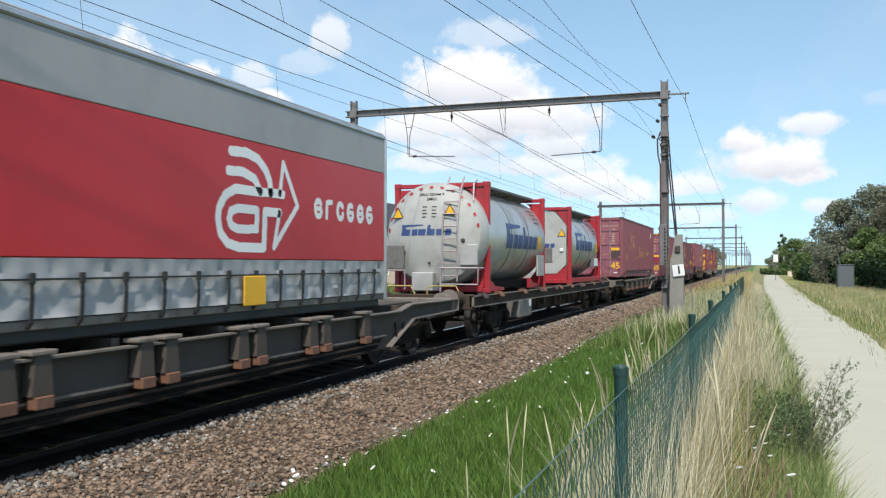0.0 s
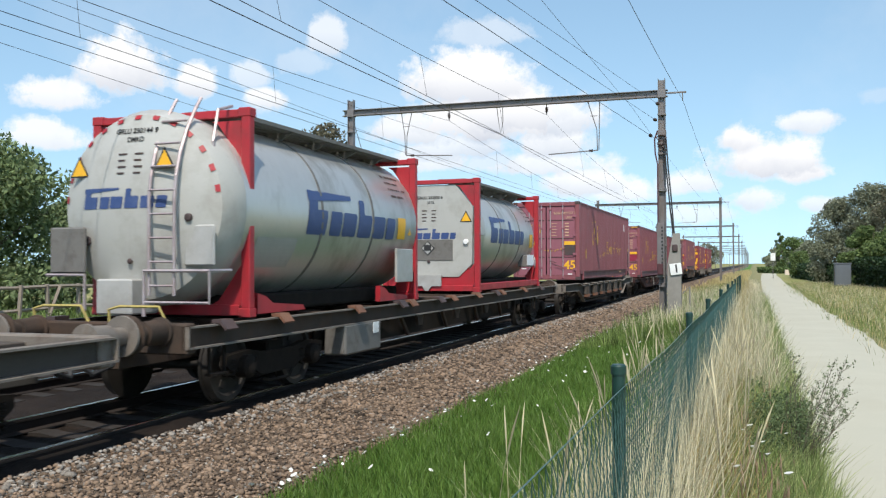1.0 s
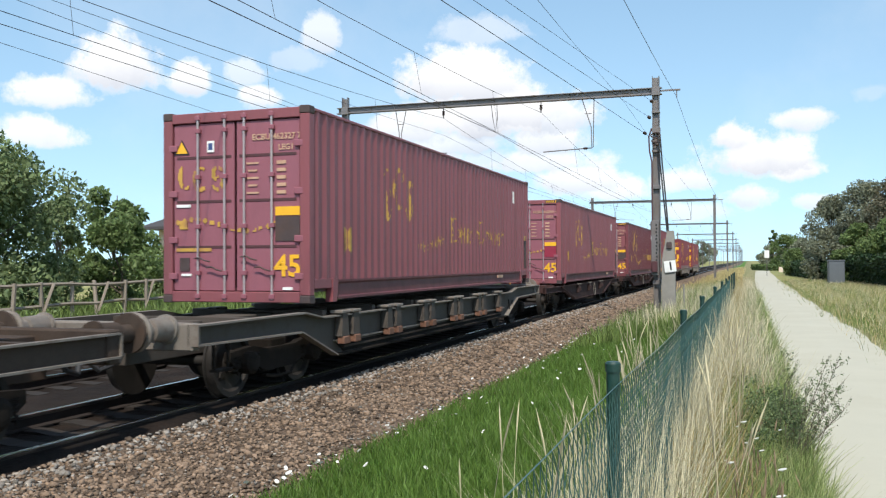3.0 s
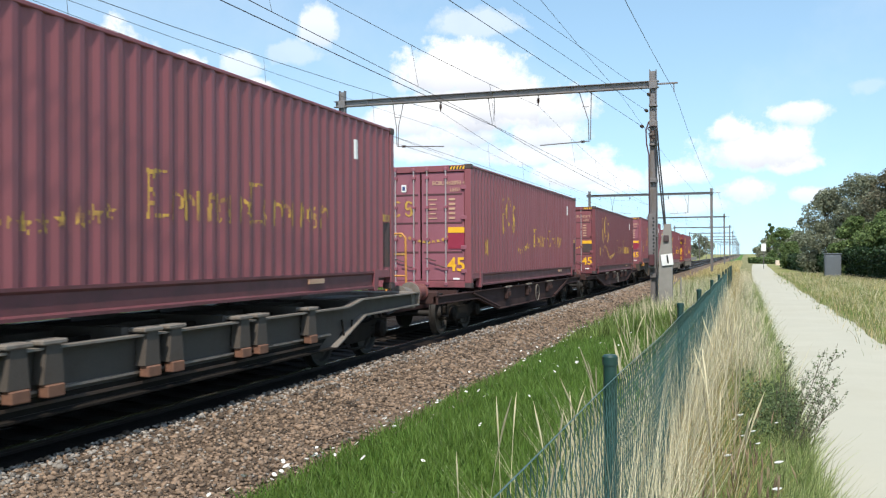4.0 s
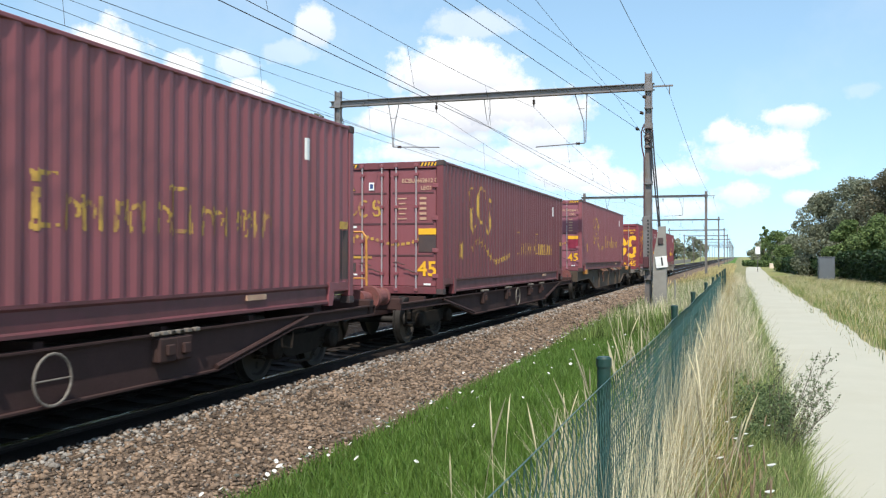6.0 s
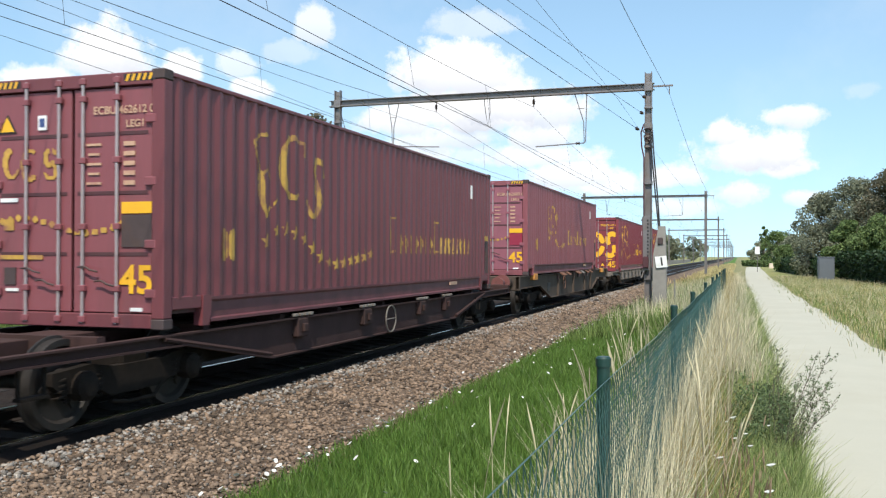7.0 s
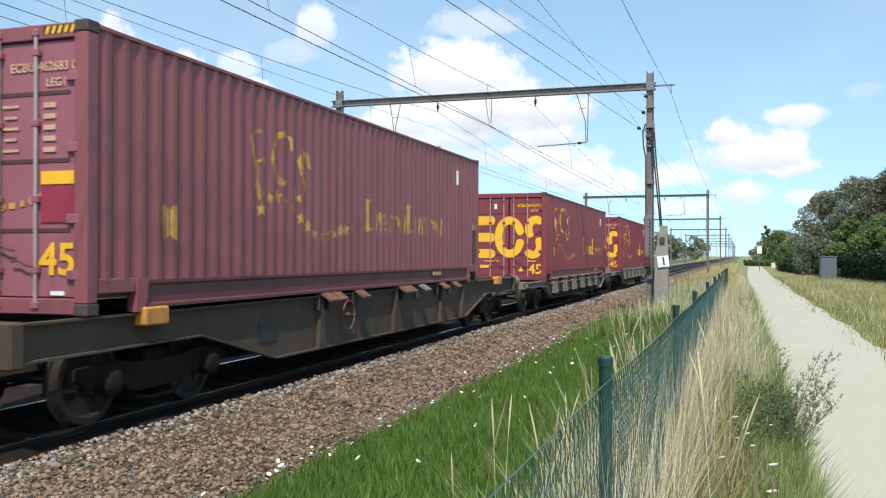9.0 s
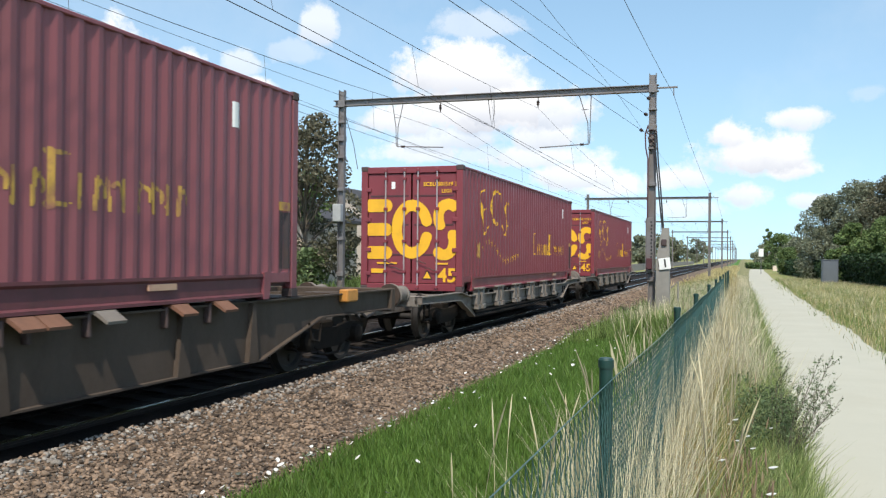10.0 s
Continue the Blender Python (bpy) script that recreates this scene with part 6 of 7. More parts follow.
build_wagon(64.5, 19.6, "ledge", "pale grey-brown low flat wagon with ledges", 0.95, True)
build_wagon(84.1, 19.2, "ledge", "pale grey-brown low flat wagon at the train's tail", 0.95, True)
build_curtain_body(-51.55, 1.17, 13.65)
build_tank(-31.45, 1.09, True, "pale tank container in a red frame with a dished white end", "GRLU 250144 9", 6.06, 1)
build_tank(-21.35, 1.10, False, "pale tank container in a red frame with a flat end panel", "GRUU 233505 6", 6.2, 2)
build_container(-8.72, 1.16, "worn", "faded maroon corrugated container with worn yellow marks", "ECBU 462327 7", 0.42, 11, "dark")
build_container(9.82, 0.99, "worn", "faded maroon corrugated container with striped top edge", "ECBU 462093 4", 0.36, 12, "red", True)
build_container(28.25, 0.93, "deep", "faded maroon corrugated container with clearer yellow marks", "ECBU 462612 0", 0.10, 13, "dark", True, (1.92, 4.06, 6.80, 12.1))
build_container(46.25, 1.165, "worn", "faded maroon corrugated container with a hazard diamond", "ECBU 462683 0", 0.16, 14, "hazard", True, (3.05, 4.72, 6.88, 11.15))
build_container(67.93, 0.945, "new", "dark red container with bold yellow door marks", "ECBU 501519 3", 0.22, 15, None, False, (1.4, 4.35, 7.4, 12.4))
build_container(87.15, 0.945, "new", "dark red container with bold yellow door marks at the tail", "ECBU 501522 8", 0.22, 16, None, False, (1.4, 4.35, 7.4, 12.4))


# ---- plants ----
def blades(name, xy, height, width, lean, mat, label, seed, curl=0.5, base_z=None):
    """Grass: each blade is a bent strip of two quads that ends in a point."""
    r = np.random.default_rng(seed)
    n = len(xy)
    h = height * r.uniform(0.55, 1.15, n)
    a = r.uniform(0, 2 * np.pi, n)
    out = lean * h * r.uniform(0.1, 1.0, n)
    bx, by = np.cos(a) * out, np.sin(a) * out
    face = r.uniform(0, np.pi, n)
    w = width * r.uniform(0.6, 1.3, n)
    sx, sy = np.cos(face) * w / 2, np.sin(face) * w / 2
    z0 = ground_height(xy[:, 0]) - 0.02 if base_z is None else base_z
    P = np.zeros((n, 6, 3))
    for i, (u, k) in enumerate(((0.0, 0.0), (0.55, 0.35), (1.0, 1.0))):
        cx, cy, cz = xy[:, 0] + bx * k, xy[:, 1] + by * k, z0 + h * u * (1 - 0.12 * k * curl)
        ww = (1.0, 0.85, 0.15)[i]
        P[:, 2 * i] = np.stack([cx - sx * ww, cy - sy * ww, cz], 1)
        P[:, 2 * i + 1] = np.stack([cx + sx * ww, cy + sy * ww, cz], 1)
    idx = np.arange(n)[:, None] * 6
    F = np.concatenate([idx + np.array([0, 1, 3, 2]), idx + np.array([2, 3, 5, 4])])
    return tagged(sheet(name, P.reshape(-1, 3), F, mat), label, "grass", kind="stuff")


def scatter(n, x0, x1, y0, y1, seed, power=1.0, clump=0.0):
    r = np.random.default_rng(seed)
    y = y0 + (y1 - y0) * r.uniform(0, 1, n) ** power
    x = r.uniform(x0, x1, n)
    if clump:
        c = np.stack([r.uniform(x0, x1, n // 14 + 1), y0 + (y1 - y0) * r.uniform(0, 1, n // 14 + 1) ** power], 1)
        pick = r.integers(0, len(c), n)
        off = r.normal(0, clump, (n, 2))
        near = r.uniform(0, 1, n) < 0.75
        x, y = np.where(near, c[pick, 0] + off[:, 0], x), np.where(near, c[pick, 1] + off[:, 1] * 2, y)
    return np.stack([x, y], 1)


def ears(name, xy, height, mat, label, seed):
    """Tall stalks with a seed head, thin and slightly bowed."""
    r = np.random.default_rng(seed)
    vs, fs = [], []
    for x, y in xy:
        h = height * r.uniform(0.7, 1.15)
        a, out = r.uniform(0, 6.28), h * r.uniform(0.03, 0.25)
        z0 = float(ground_height(x))
        pts = [(x + math.cos(a) * out * u * u, y + math.sin(a) * out * u * u, z0 + h * u) for u in (0, 0.35, 0.7, 0.84, 0.9, 1.0)]
        rad = (0.0022, 0.002, 0.0016, 0.005, 0.0055, 0.0008)
        base = len(vs)
        for p, q in zip(pts, rad):
            vs += [(p[0] - q, p[1] - q, p[2]), (p[0] + q, p[1] - q, p[2]), (p[0], p[1] + q, p[2])]
        for j in range(5):
            for i in range(3):
                c, d = base + 3 * j + i, base + 3 * j + (i + 1) % 3
                fs.append((c, d, d + 3, c + 3))
    return tagged(sheet(name, vs, fs, mat), label, "grass", kind="stuff")


def keep_clear(xy):
    """No stalk inside the path, on the camera or on the post line."""
    ok = ~((np.abs(xy[:, 0]) < 0.28) & (np.abs(xy[:, 1]) < 1.0))
    return xy[ok & ((xy[:, 0] < 0.5) | (xy[:, 0] > 2.45))]


def build_grass():
    blades("green_grass", scatter(60000, -4.25, -0.75, 4.5, 26, 11, 1.7), 0.20, 0.012, 0.6, M["grass"], "short bright green grass beside the ballast", 1)
    blades("far_green_grass", scatter(16000, -4.3, -0.9, 22, 75, 12, 1.4), 0.28, 0.03, 0.5, M["weed"], "green grass along the railway", 2)
    blades("fence_straw", keep_clear(scatter(2300, -0.52, -0.34, 2.8, 24, 13, 1.35, 0.04)), 1.12, 0.0042, 0.42, M["straw"], "tall dry straw-coloured grass in the fence", 3)
    blades("verge_straw", keep_clear(scatter(3800, -0.42, -0.24, 5.6, 60, 14, 1.4, 0.06)), 0.76, 0.005, 0.5, M["straw_gold"], "tall golden dry grass along the fence", 4)
    blades("verge_green", keep_clear(scatter(26000, -0.16, 0.42, 4.4, 45, 15, 1.6, 0.12)), 0.42, 0.007, 0.6, M["weed"], "green weeds at the edge of the path", 5)
    blades("fence_weeds", keep_clear(scatter(9000, -0.75, -0.1, 2.4, 30, 16, 1.7, 0.08)), 0.5, 0.008, 0.7, M["weed"], "green weeds at the foot of the fence", 6)
    blades("meadow_straw", scatter(26000, 2.5, 9.0, 8, 75, 17, 1.5, 0.3), 0.30, 0.007, 0.7, M["straw_brown"], "dry meadow grass beside the path", 7)
    blades("meadow_green", scatter(40000, 2.42, 9.0, 8, 75, 18, 1.5, 0.25), 0.26, 0.012, 0.7, M["weed"], "green meadow grass beside the path", 8)
    blades("far_verge_straw", scatter(9000, -4.4, -0.9, 55, 200, 27, 1.3, 0.3), 0.5, 0.06, 0.6, M["straw_brown"], "dry grass beside the line far off", 14)
    blades("meadow_stalks", scatter(15000, 2.6, 9.0, 8, 75, 28, 1.4, 0.35), 0.36, 0.008, 0.6, M["straw"], "pale dry stalks in the meadow", 15)
    blades("mast_grass", scatter(3000, -3.6, -1.0, 26, 60, 19, 1.2, 0.2), 0.7, 0.014, 0.4, M["straw"], "tall dry grass round the mast", 9)
    blades("mast_weeds", scatter(5000, -4.0, -0.9, 22, 70, 20, 1.2, 0.2), 0.55, 0.025, 0.5, M["weed"], "green weeds round the mast", 10)
    blades("far_weeds", scatter(26000, -26, -13.4, 8, 60, 21, 1.2, 0.3), 0.9, 0.045, 0.7, M["weed"], "rank green weeds beyond the tracks", 11)
    blades("verge_brown", keep_clear(scatter(1500, -0.34, -0.1, 4.6, 40, 25, 1.6, 0.08)), 0.66, 0.0042, 0.8, M["straw_gold"], "brown dry stalks between fence and path", 13)
    blades("fence_front_straw", keep_clear(scatter(420, -0.42, -0.34, 3.2, 9.5, 36, 1.2, 0.05)), 1.0, 0.0042, 0.45, M["straw"], "bleached straw stalks leaning against the fence", 18)
    blades("fence_back_straw", keep_clear(scatter(1500, -1.05, -0.5, 2.9, 7.5, 37, 1.0, 0.08)), 0.74, 0.0042, 0.6, M["straw"], "pale dry grass behind the fence", 19)
    blades("far_verge_gold", keep_clear(scatter(5200, -0.36, 0.26, 10.5, 62, 38, 1.5, 0.1)), 0.72, 0.008, 0.6, M["straw"], "golden dry grass between fence and path", 20)
    blades("verge_pale_grass", keep_clear(scatter(24000, -0.20, 0.46, 4.8, 40, 33, 1.7, 0.12)), 0.42, 0.0055, 0.75, M["verge_grass"], "pale green and yellowing grass at the edge of the path", 16)
    ears("brown_seed_heads", keep_clear(np.concatenate([scatter(90, -0.28, 0.1, 4.6, 7.0, 34, 1.0, 0.1), scatter(60, -0.2, 0.3, 6, 16, 35)])), 0.46, M["seed_head"], "brown and purple seed heads among the verge grass", 17)
    ears("grass_ears", keep_clear(np.concatenate([scatter(46, -0.95, -0.5, 3.0, 9, 22), scatter(46, -1.5, -0.6, 4.2, 14, 23), scatter(60, -0.3, 0.0, 4.5, 14, 24)])), 1.05, M["straw"], "tall grass stalks with pale seed heads", 12)


build_grass()


def build_flowers():
    r = np.random.default_rng(31)
    b = Build()
    for k in range(190):
        y = 5.5 + 24 * r.uniform() ** 1.3
        x = -4.16 + r.normal(0, 0.13) if r.uniform() < 0.8 else r.uniform(-4.0, -2.2)
        z = float(ground_height(x)) + r.uniform(0.13, 0.25)
        s = r.uniform(0.012, 0.026) * (1.7 if r.uniform() > 0.88 else 1.0)
        tilt = r.uniform(-0.7, 0.7, 2)
        ring = [(x + s * math.cos(a), y + s * math.sin(a), z + s * (tilt[0] * math.cos(a) + tilt[1] * math.sin(a))) for a in np.arange(0, 6.2, 0.9)]
        b.add(ring + [(x, y, z - s * 0.5)], [(i, (i + 1) % 7, 7) for i in range(7)] + [tuple(range(7))])
    for k in range(12):
        x, y = r.uniform(-0.2, 0.2), r.uniform(4.6, 7.5)
        z, s = float(ground_height(x)) + r.uniform(0.35, 0.55), r.uniform(0.012, 0.03)
        ring = [(x + s * math.cos(a), y + s * math.sin(a), z + 0.2 * s * math.cos(a)) for a in np.arange(0, 6.2, 0.9)]
        b.add(ring + [(x, y, z - s * 0.5)], [(i, (i + 1) % 7, 7) for i in range(7)] + [tuple(range(7))])
    tagged(part("white_flowers", b, M["petal"]), "white umbels and daisies along the edge of the ballast", "flowers", kind="stuff")


build_flowers()


def leaf_cloud(r, centres, radii, n, size):
    """Leaves spread over the shells of several lobes: small quads turned at random."""
    pick = r.integers(0, len(centres), n)
    d = r.normal(0, 1, (n, 3))
    d /= np.linalg.norm(d, axis=1)[:, None]
    c = centres[pick] + d * radii[pick] * (r.uniform(0.25, 1.0, n) ** 0.45)[:, None]
    u = r.normal(0, 1, (n, 3))
    u /= np.linalg.norm(u, axis=1)[:, None]
    v = np.cross(u, r.normal(0, 1, (n, 3)))
    v /= np.linalg.norm(v, axis=1)[:, None]
    s = size * r.uniform(0.5, 1.3, n)[:, None]
    P = np.stack([c - u * s, c - v * s * 0.5, c + u * s, c + v * s * 0.5], 1)
    return P.reshape(-1, 3), np.arange(4 * n).reshape(n, 4)


def build_tree(name, x, y, height, width, mat, label, seed, leaves=5000, size=0.16, trunk=0.3, lobes=22, thin=1.0, group=""):
    """A tapered trunk with limbs, and a crown of many leaves in uneven lobes."""
    r = np.random.default_rng(seed)
    t = thing(name, label, "tree" if name != "bush" else "bush", group)
    z0 = float(ground_height(x)) - 0.1
    b = Build()
    crown0 = trunk * height
    b.tube([(x, y, z0), (x + r.normal(0, 0.1), y, z0 + crown0), (x + r.normal(0, 0.2), y + r.normal(0, 0.2), z0 + 0.85 * height)], 0.03 * height * 0.6, 8, 0.02)
    centres, radii = [], []
    for k in range(lobes):
        u = r.uniform(0, 1)
        a = r.uniform(0, 2 * math.pi)
        reach = width / 2 * math.sin(math.pi * (0.22 + 0.72 * u)) * r.uniform(0.35, 0.95)
        c = np.array([x + math.cos(a) * reach, y + math.sin(a) * reach, z0 + crown0 + (height - crown0) * (0.04 + 0.86 * u)])
        centres.append(c)
        radii.append(np.array([1.0, 1.0, 0.8]) * width * r.uniform(0.11, 0.2) * thin)
        b.tube([(x, y, z0 + crown0 * 0.8 + 0.6 * u * (height - crown0) * 0.8), tuple(c)], 0.006 * height, 5, 0.01)
    part("trunk", b, M["bark"], t)
    P, F = leaf_cloud(r, np.array(centres), np.array(radii), leaves, size)
    crown = sheet("crown", P, F, mat)
    crown.parent = t
    return t


def build_hedge(name, a, e, height, depth, mat, label, seed, n=9000, size=0.1):
    r = np.random.default_rng(seed)
    a, e = np.array(a, float), np.array(e, float)
    t = thing(name, label, "hedge")
    u = r.uniform(0, 1, n)
    side = np.array([-(e - a)[1], (e - a)[0]]) / np.linalg.norm(e - a)
    w = depth * (r.uniform(-0.5, 0.5, n))
    top = height * (0.92 + 0.08 * np.sin(u * 37) * np.sin(u * 11))
    z = top * r.uniform(0, 1, n) ** 0.7
    c = np.stack([a[0] + (e - a)[0] * u + side[0] * w, a[1] + (e - a)[1] * u + side[1] * w, z + 0.05], 1)
    d = r.normal(0, 1, (n, 3))
    d /= np.linalg.norm(d, axis=1)[:, None]
    v = np.cross(d, r.normal(0, 1, (n, 3)))
    v /= np.linalg.norm(v, axis=1)[:, None]
    s = size * r.uniform(0.6, 1.4, n)[:, None]
    P = np.stack([c - d * s, c - v * s * 0.6, c + d * s, c + v * s * 0.6], 1)
    f = sheet("foliage", P.reshape(-1, 3), np.arange(4 * n).reshape(n, 4), mat)
    f.parent = t
    b = Build()
    for k in range(14):
        p = a + (e - a) * (k + 0.5) / 14
        b.tube([(p[0], p[1], -0.1), (p[0] + r.normal(0, 0.1), p[1], height * 0.8)], 0.04, 5, 0.015)
    part("stems", b, M["bark"], t)


# beyond the tracks
build_tree("bush", -23.5, 22, 6.2, 8.5, M["leaf_light"], "large pale green willow bush beyond the tracks", 41, 30000, 0.10, 0.05, 34)
build_tree("bush", -26.5, 19.0, 5.6, 7.5, M["leaf_light"], "large green bush beyond the tracks", 42, 26000, 0.10, 0.05, 30)
build_tree("bush", -22.6, 28.5, 4.2, 4.6, M["leaf"], "dark green bush beside the willow", 43, 11000, 0.10, 0.05, 18)
build_tree("tree", -19.8, 38.5, 9.6, 6.6, M["leaf_brown"], "dark brownish tree with a thin crown behind the gantry mast", 44, 9500, 0.12, 0.10, 34, 0.8)
build_tree("tree", -22.5, 45.0, 7.4, 4.2, M["leaf"], "green tree behind the gantry mast", 45, 5000, 0.15, 0.15, 18)
build_tree("tree", -29.0, 36.0, 6.4, 3.4, M["leaf"], "slim green tree in the garden beside the house", 46, 4000, 0.15, 0.2, 16)
build_tree("tree", -34.0, 38.0, 6.0, 4.0, M["leaf_light"], "rounded green garden tree", 47, 4000, 0.15, 0.15, 16)
for k, (x, y, h, w) in enumerate(((-24, 230, 7.6, 9), (-34, 250, 8.6, 11), (-21, 300, 8.6, 10), (-30, 330, 10, 14), (-45, 240, 8.4, 12), (-19, 420, 10, 14))):
    build_tree("tree", x, y, h, w, M["leaf_grey"], "far grey-green tree beside the line", 50 + k, 2600, 0.55, 0.15, 16, 1.1, "far trees beside the line")
# beside the path
for k, (x, y, h, w, m_) in enumerate(((6.5, 78, 7.0, 5.2, "leaf_grey"), (8.6, 76, 8.1, 6.6, "leaf_grey"), (11.0, 74, 8.9, 6.0, "leaf_brown"), (7.6, 70, 4.6, 3.4, "leaf"), (9.4, 68, 4.7, 4.0, "leaf"), (13.2, 80, 8.8, 7, "leaf_grey"), (11.2, 64, 5.4, 4.0, "leaf"), (4.9, 104, 3.0, 3.0, "leaf"))):
    build_tree("tree", x, y, h, w, M[m_], "dense leafy tree behind the hedge", 60 + k, 19000, 0.11, 0.06, 60, 0.95, "trees behind the hedge")
for k, (x, y, h, w) in enumerate(((7.5, 190, 6.6, 8), (11, 200, 7.0, 9), (5.6, 215, 9.4, 2.4), (6.2, 240, 6.0, 8), (7.6, 300, 6.4, 10), (9, 170, 5.4, 7))):
    build_tree("tree", x, y, h, w, M["leaf_grey"] if k % 2 else M["leaf"], "far grey-green tree where the path ends", 70 + k, 4500, 0.24, 0.06, 26, 1.0, "far trees at the end of the path")
build_hedge("hedge", (-28.0, 36.5), (-18.5, 37.5), 2.0, 3.0, M["leaf_light"], "rank green bramble before the garage", 84, 16000, 0.12)
build_hedge("hedge", (8.9, 48), (7.1, 67), 2.1, 1.4, M["leaf_dark"], "dark clipped hedge at the edge of the meadow", 81, 14000, 0.11)
build_hedge("hedge", (6.6, 70), (4.7, 112), 1.7, 1.6, M["leaf_dark"], "dark clipped hedge along the path", 82, 9000, 0.14)
build_hedge("hedge", (4.6, 150), (1.6, 165), 1.0, 2.0, M["leaf"], "low green bushes at the end of the path", 83, 6000, 0.2)


def build_shrub():
    """A thin, half-bare shrub that leans over the edge of the path, with a leafy herb at its foot."""
    r = np.random.default_rng(90)
    t = thing("shrub", "thin grey-brown half-bare shrub at the edge of the path", "shrub")
    b, leaves = Build(), []
    for k in range(22):
        lean_x, lean_y = (r.uniform(0.12, 0.42), r.uniform(-0.35, 0.25)) if k % 3 else (r.uniform(-0.12, 0.1), r.uniform(-0.1, 0.3))
        h = r.uniform(0.55, 1.0) * (1.0 if k % 3 else 1.1)
        x0, y0 = 0.30 + r.normal(0, 0.05), 7.4 + r.normal(0, 0.28)
        stem = lambda u: np.array([x0 + lean_x * u ** 1.2, y0 + lean_y * u, 0.08 + h * u])
        b.tube([stem(u) for u in (0, 0.3, 0.6, 1.0)], 0.0034, 4, 0.001)
        for j in range(16):
            u = r.uniform(0.25, 1.0)
            p = stem(u)
            q = p + np.array([r.normal(0.03, 0.06), r.normal(0, 0.06), r.uniform(0.05, 0.16)]) * (1.2 - 0.5 * u)
            b.tube([p, q], 0.0013, 3, 0.0006)
            for i in range(5):
                leaves.append(p + (q - p) * r.uniform(0.2, 1.05) + r.normal(0, 0.004, 3))
    part("branchwork", b, M["bark"], t)
    c = np.array(leaves)
    P, F = leaf_cloud(r, c, np.full((len(c), 3), 0.014), 3600, 0.0085)
    f = sheet("leaves", P, F, M["herb"])
    f.parent = t
    t = thing("herb", "bushy dark green herb at the foot of the shrub", "plant")
    b = Build()
    centres = []
    for k in range(40):
        x0, y0, h = 0.14 + r.normal(0, 0.10), 7.7 + r.normal(0, 0.45), r.uniform(0.3, 0.72)
        q = (x0 + r.normal(0.02, 0.07), y0 + r.normal(0, 0.08), 0.08 + h)
        b.tube([(x0, y0, 0.05), q], 0.003, 4, 0.001)
        for j in range(6):
            u = r.uniform(0.3, 1.0)
            centres.append((x0 + (q[0] - x0) * u, y0 + (q[1] - y0) * u, 0.06 + h * u))
    part("stems", b, M["herb"], t)
    c = np.array(centres)
    P, F = leaf_cloud(r, c, np.full((len(c), 3), 0.06), 7000, 0.014)
    sheet("leaves", P, F, M["herb"]).parent = t


build_shrub()


# ---- buildings and small things far off ----
def build_bungalow():
    h = thing("house", "cream bungalow with a dark hipped roof beyond the tracks", "house")
    x0, x1, y0, y1, z = -34.5, -24.8, 47.0, 56.0, 4.0
    b = Build()
    b.box(x0, x1, y0, y0 + 0.3, -0.2, z), b.box(x0, x1, y1 - 0.3, y1, -0.2, z), b.box(x0, x0 + 0.3, y0 + 0.3, y1 - 0.3, -0.2, z), b.box(x1 - 0.3, x1, y0 + 0.3, y1 - 0.3, -0.2, z)
    part("wall", b, M["cream_wall"], h)
    b = Build()
    e = 0.8
    b.add([(x0 - e, y0 - e, z), (x1 + e, y0 - e, z), (x1 + e, y1 + e, z), (x0 - e, y1 + e, z), (x0 + 3.5, 51.5, z + 2.4), (x1 - 3.5, 51.5, z + 2.4), (x0 - e, y0 - e, z - 0.18), (x1 + e, y0 - e, z - 0.18), (x1 + e, y1 + e, z - 0.18), (x0 - e, y1 + e, z - 0.18)],
          [(0, 1, 5, 4), (1, 2, 5), (2, 3, 4, 5), (3, 0, 4), (0, 6, 7, 1), (1, 7, 8, 2), (2, 8, 9, 3), (3, 9, 6, 0), (6, 9, 8, 7)])
    part("roof", b, M["roof_dark"], h)
    for x in (-32.5, -29.5, -26.8):
        w = part("window", Build().box(x - 0.7, x + 0.7, y0 - 0.05, y0 + 0.02, 0.9, 2.2, 0.02), M["white"], h)
        part("pane", Build().box(x - 0.6, x + 0.6, y0 - 0.07, y0 - 0.055, 1.0, 2.1), M["glass_dark"], w)
    # garden wall
    g = thing("garage", "low flat-roofed cream rendered garage beyond the tracks", "building")
    part("wall", Build().box(-27.0, -20.6, 40.0, 44.5, -0.3, 3.3, 0.03), M["cream_wall"], g)
    part("flat_roof", Build().box(-27.1, -20.5, 39.9, 44.6, 3.302, 3.42, 0.02), M["concrete"], g)


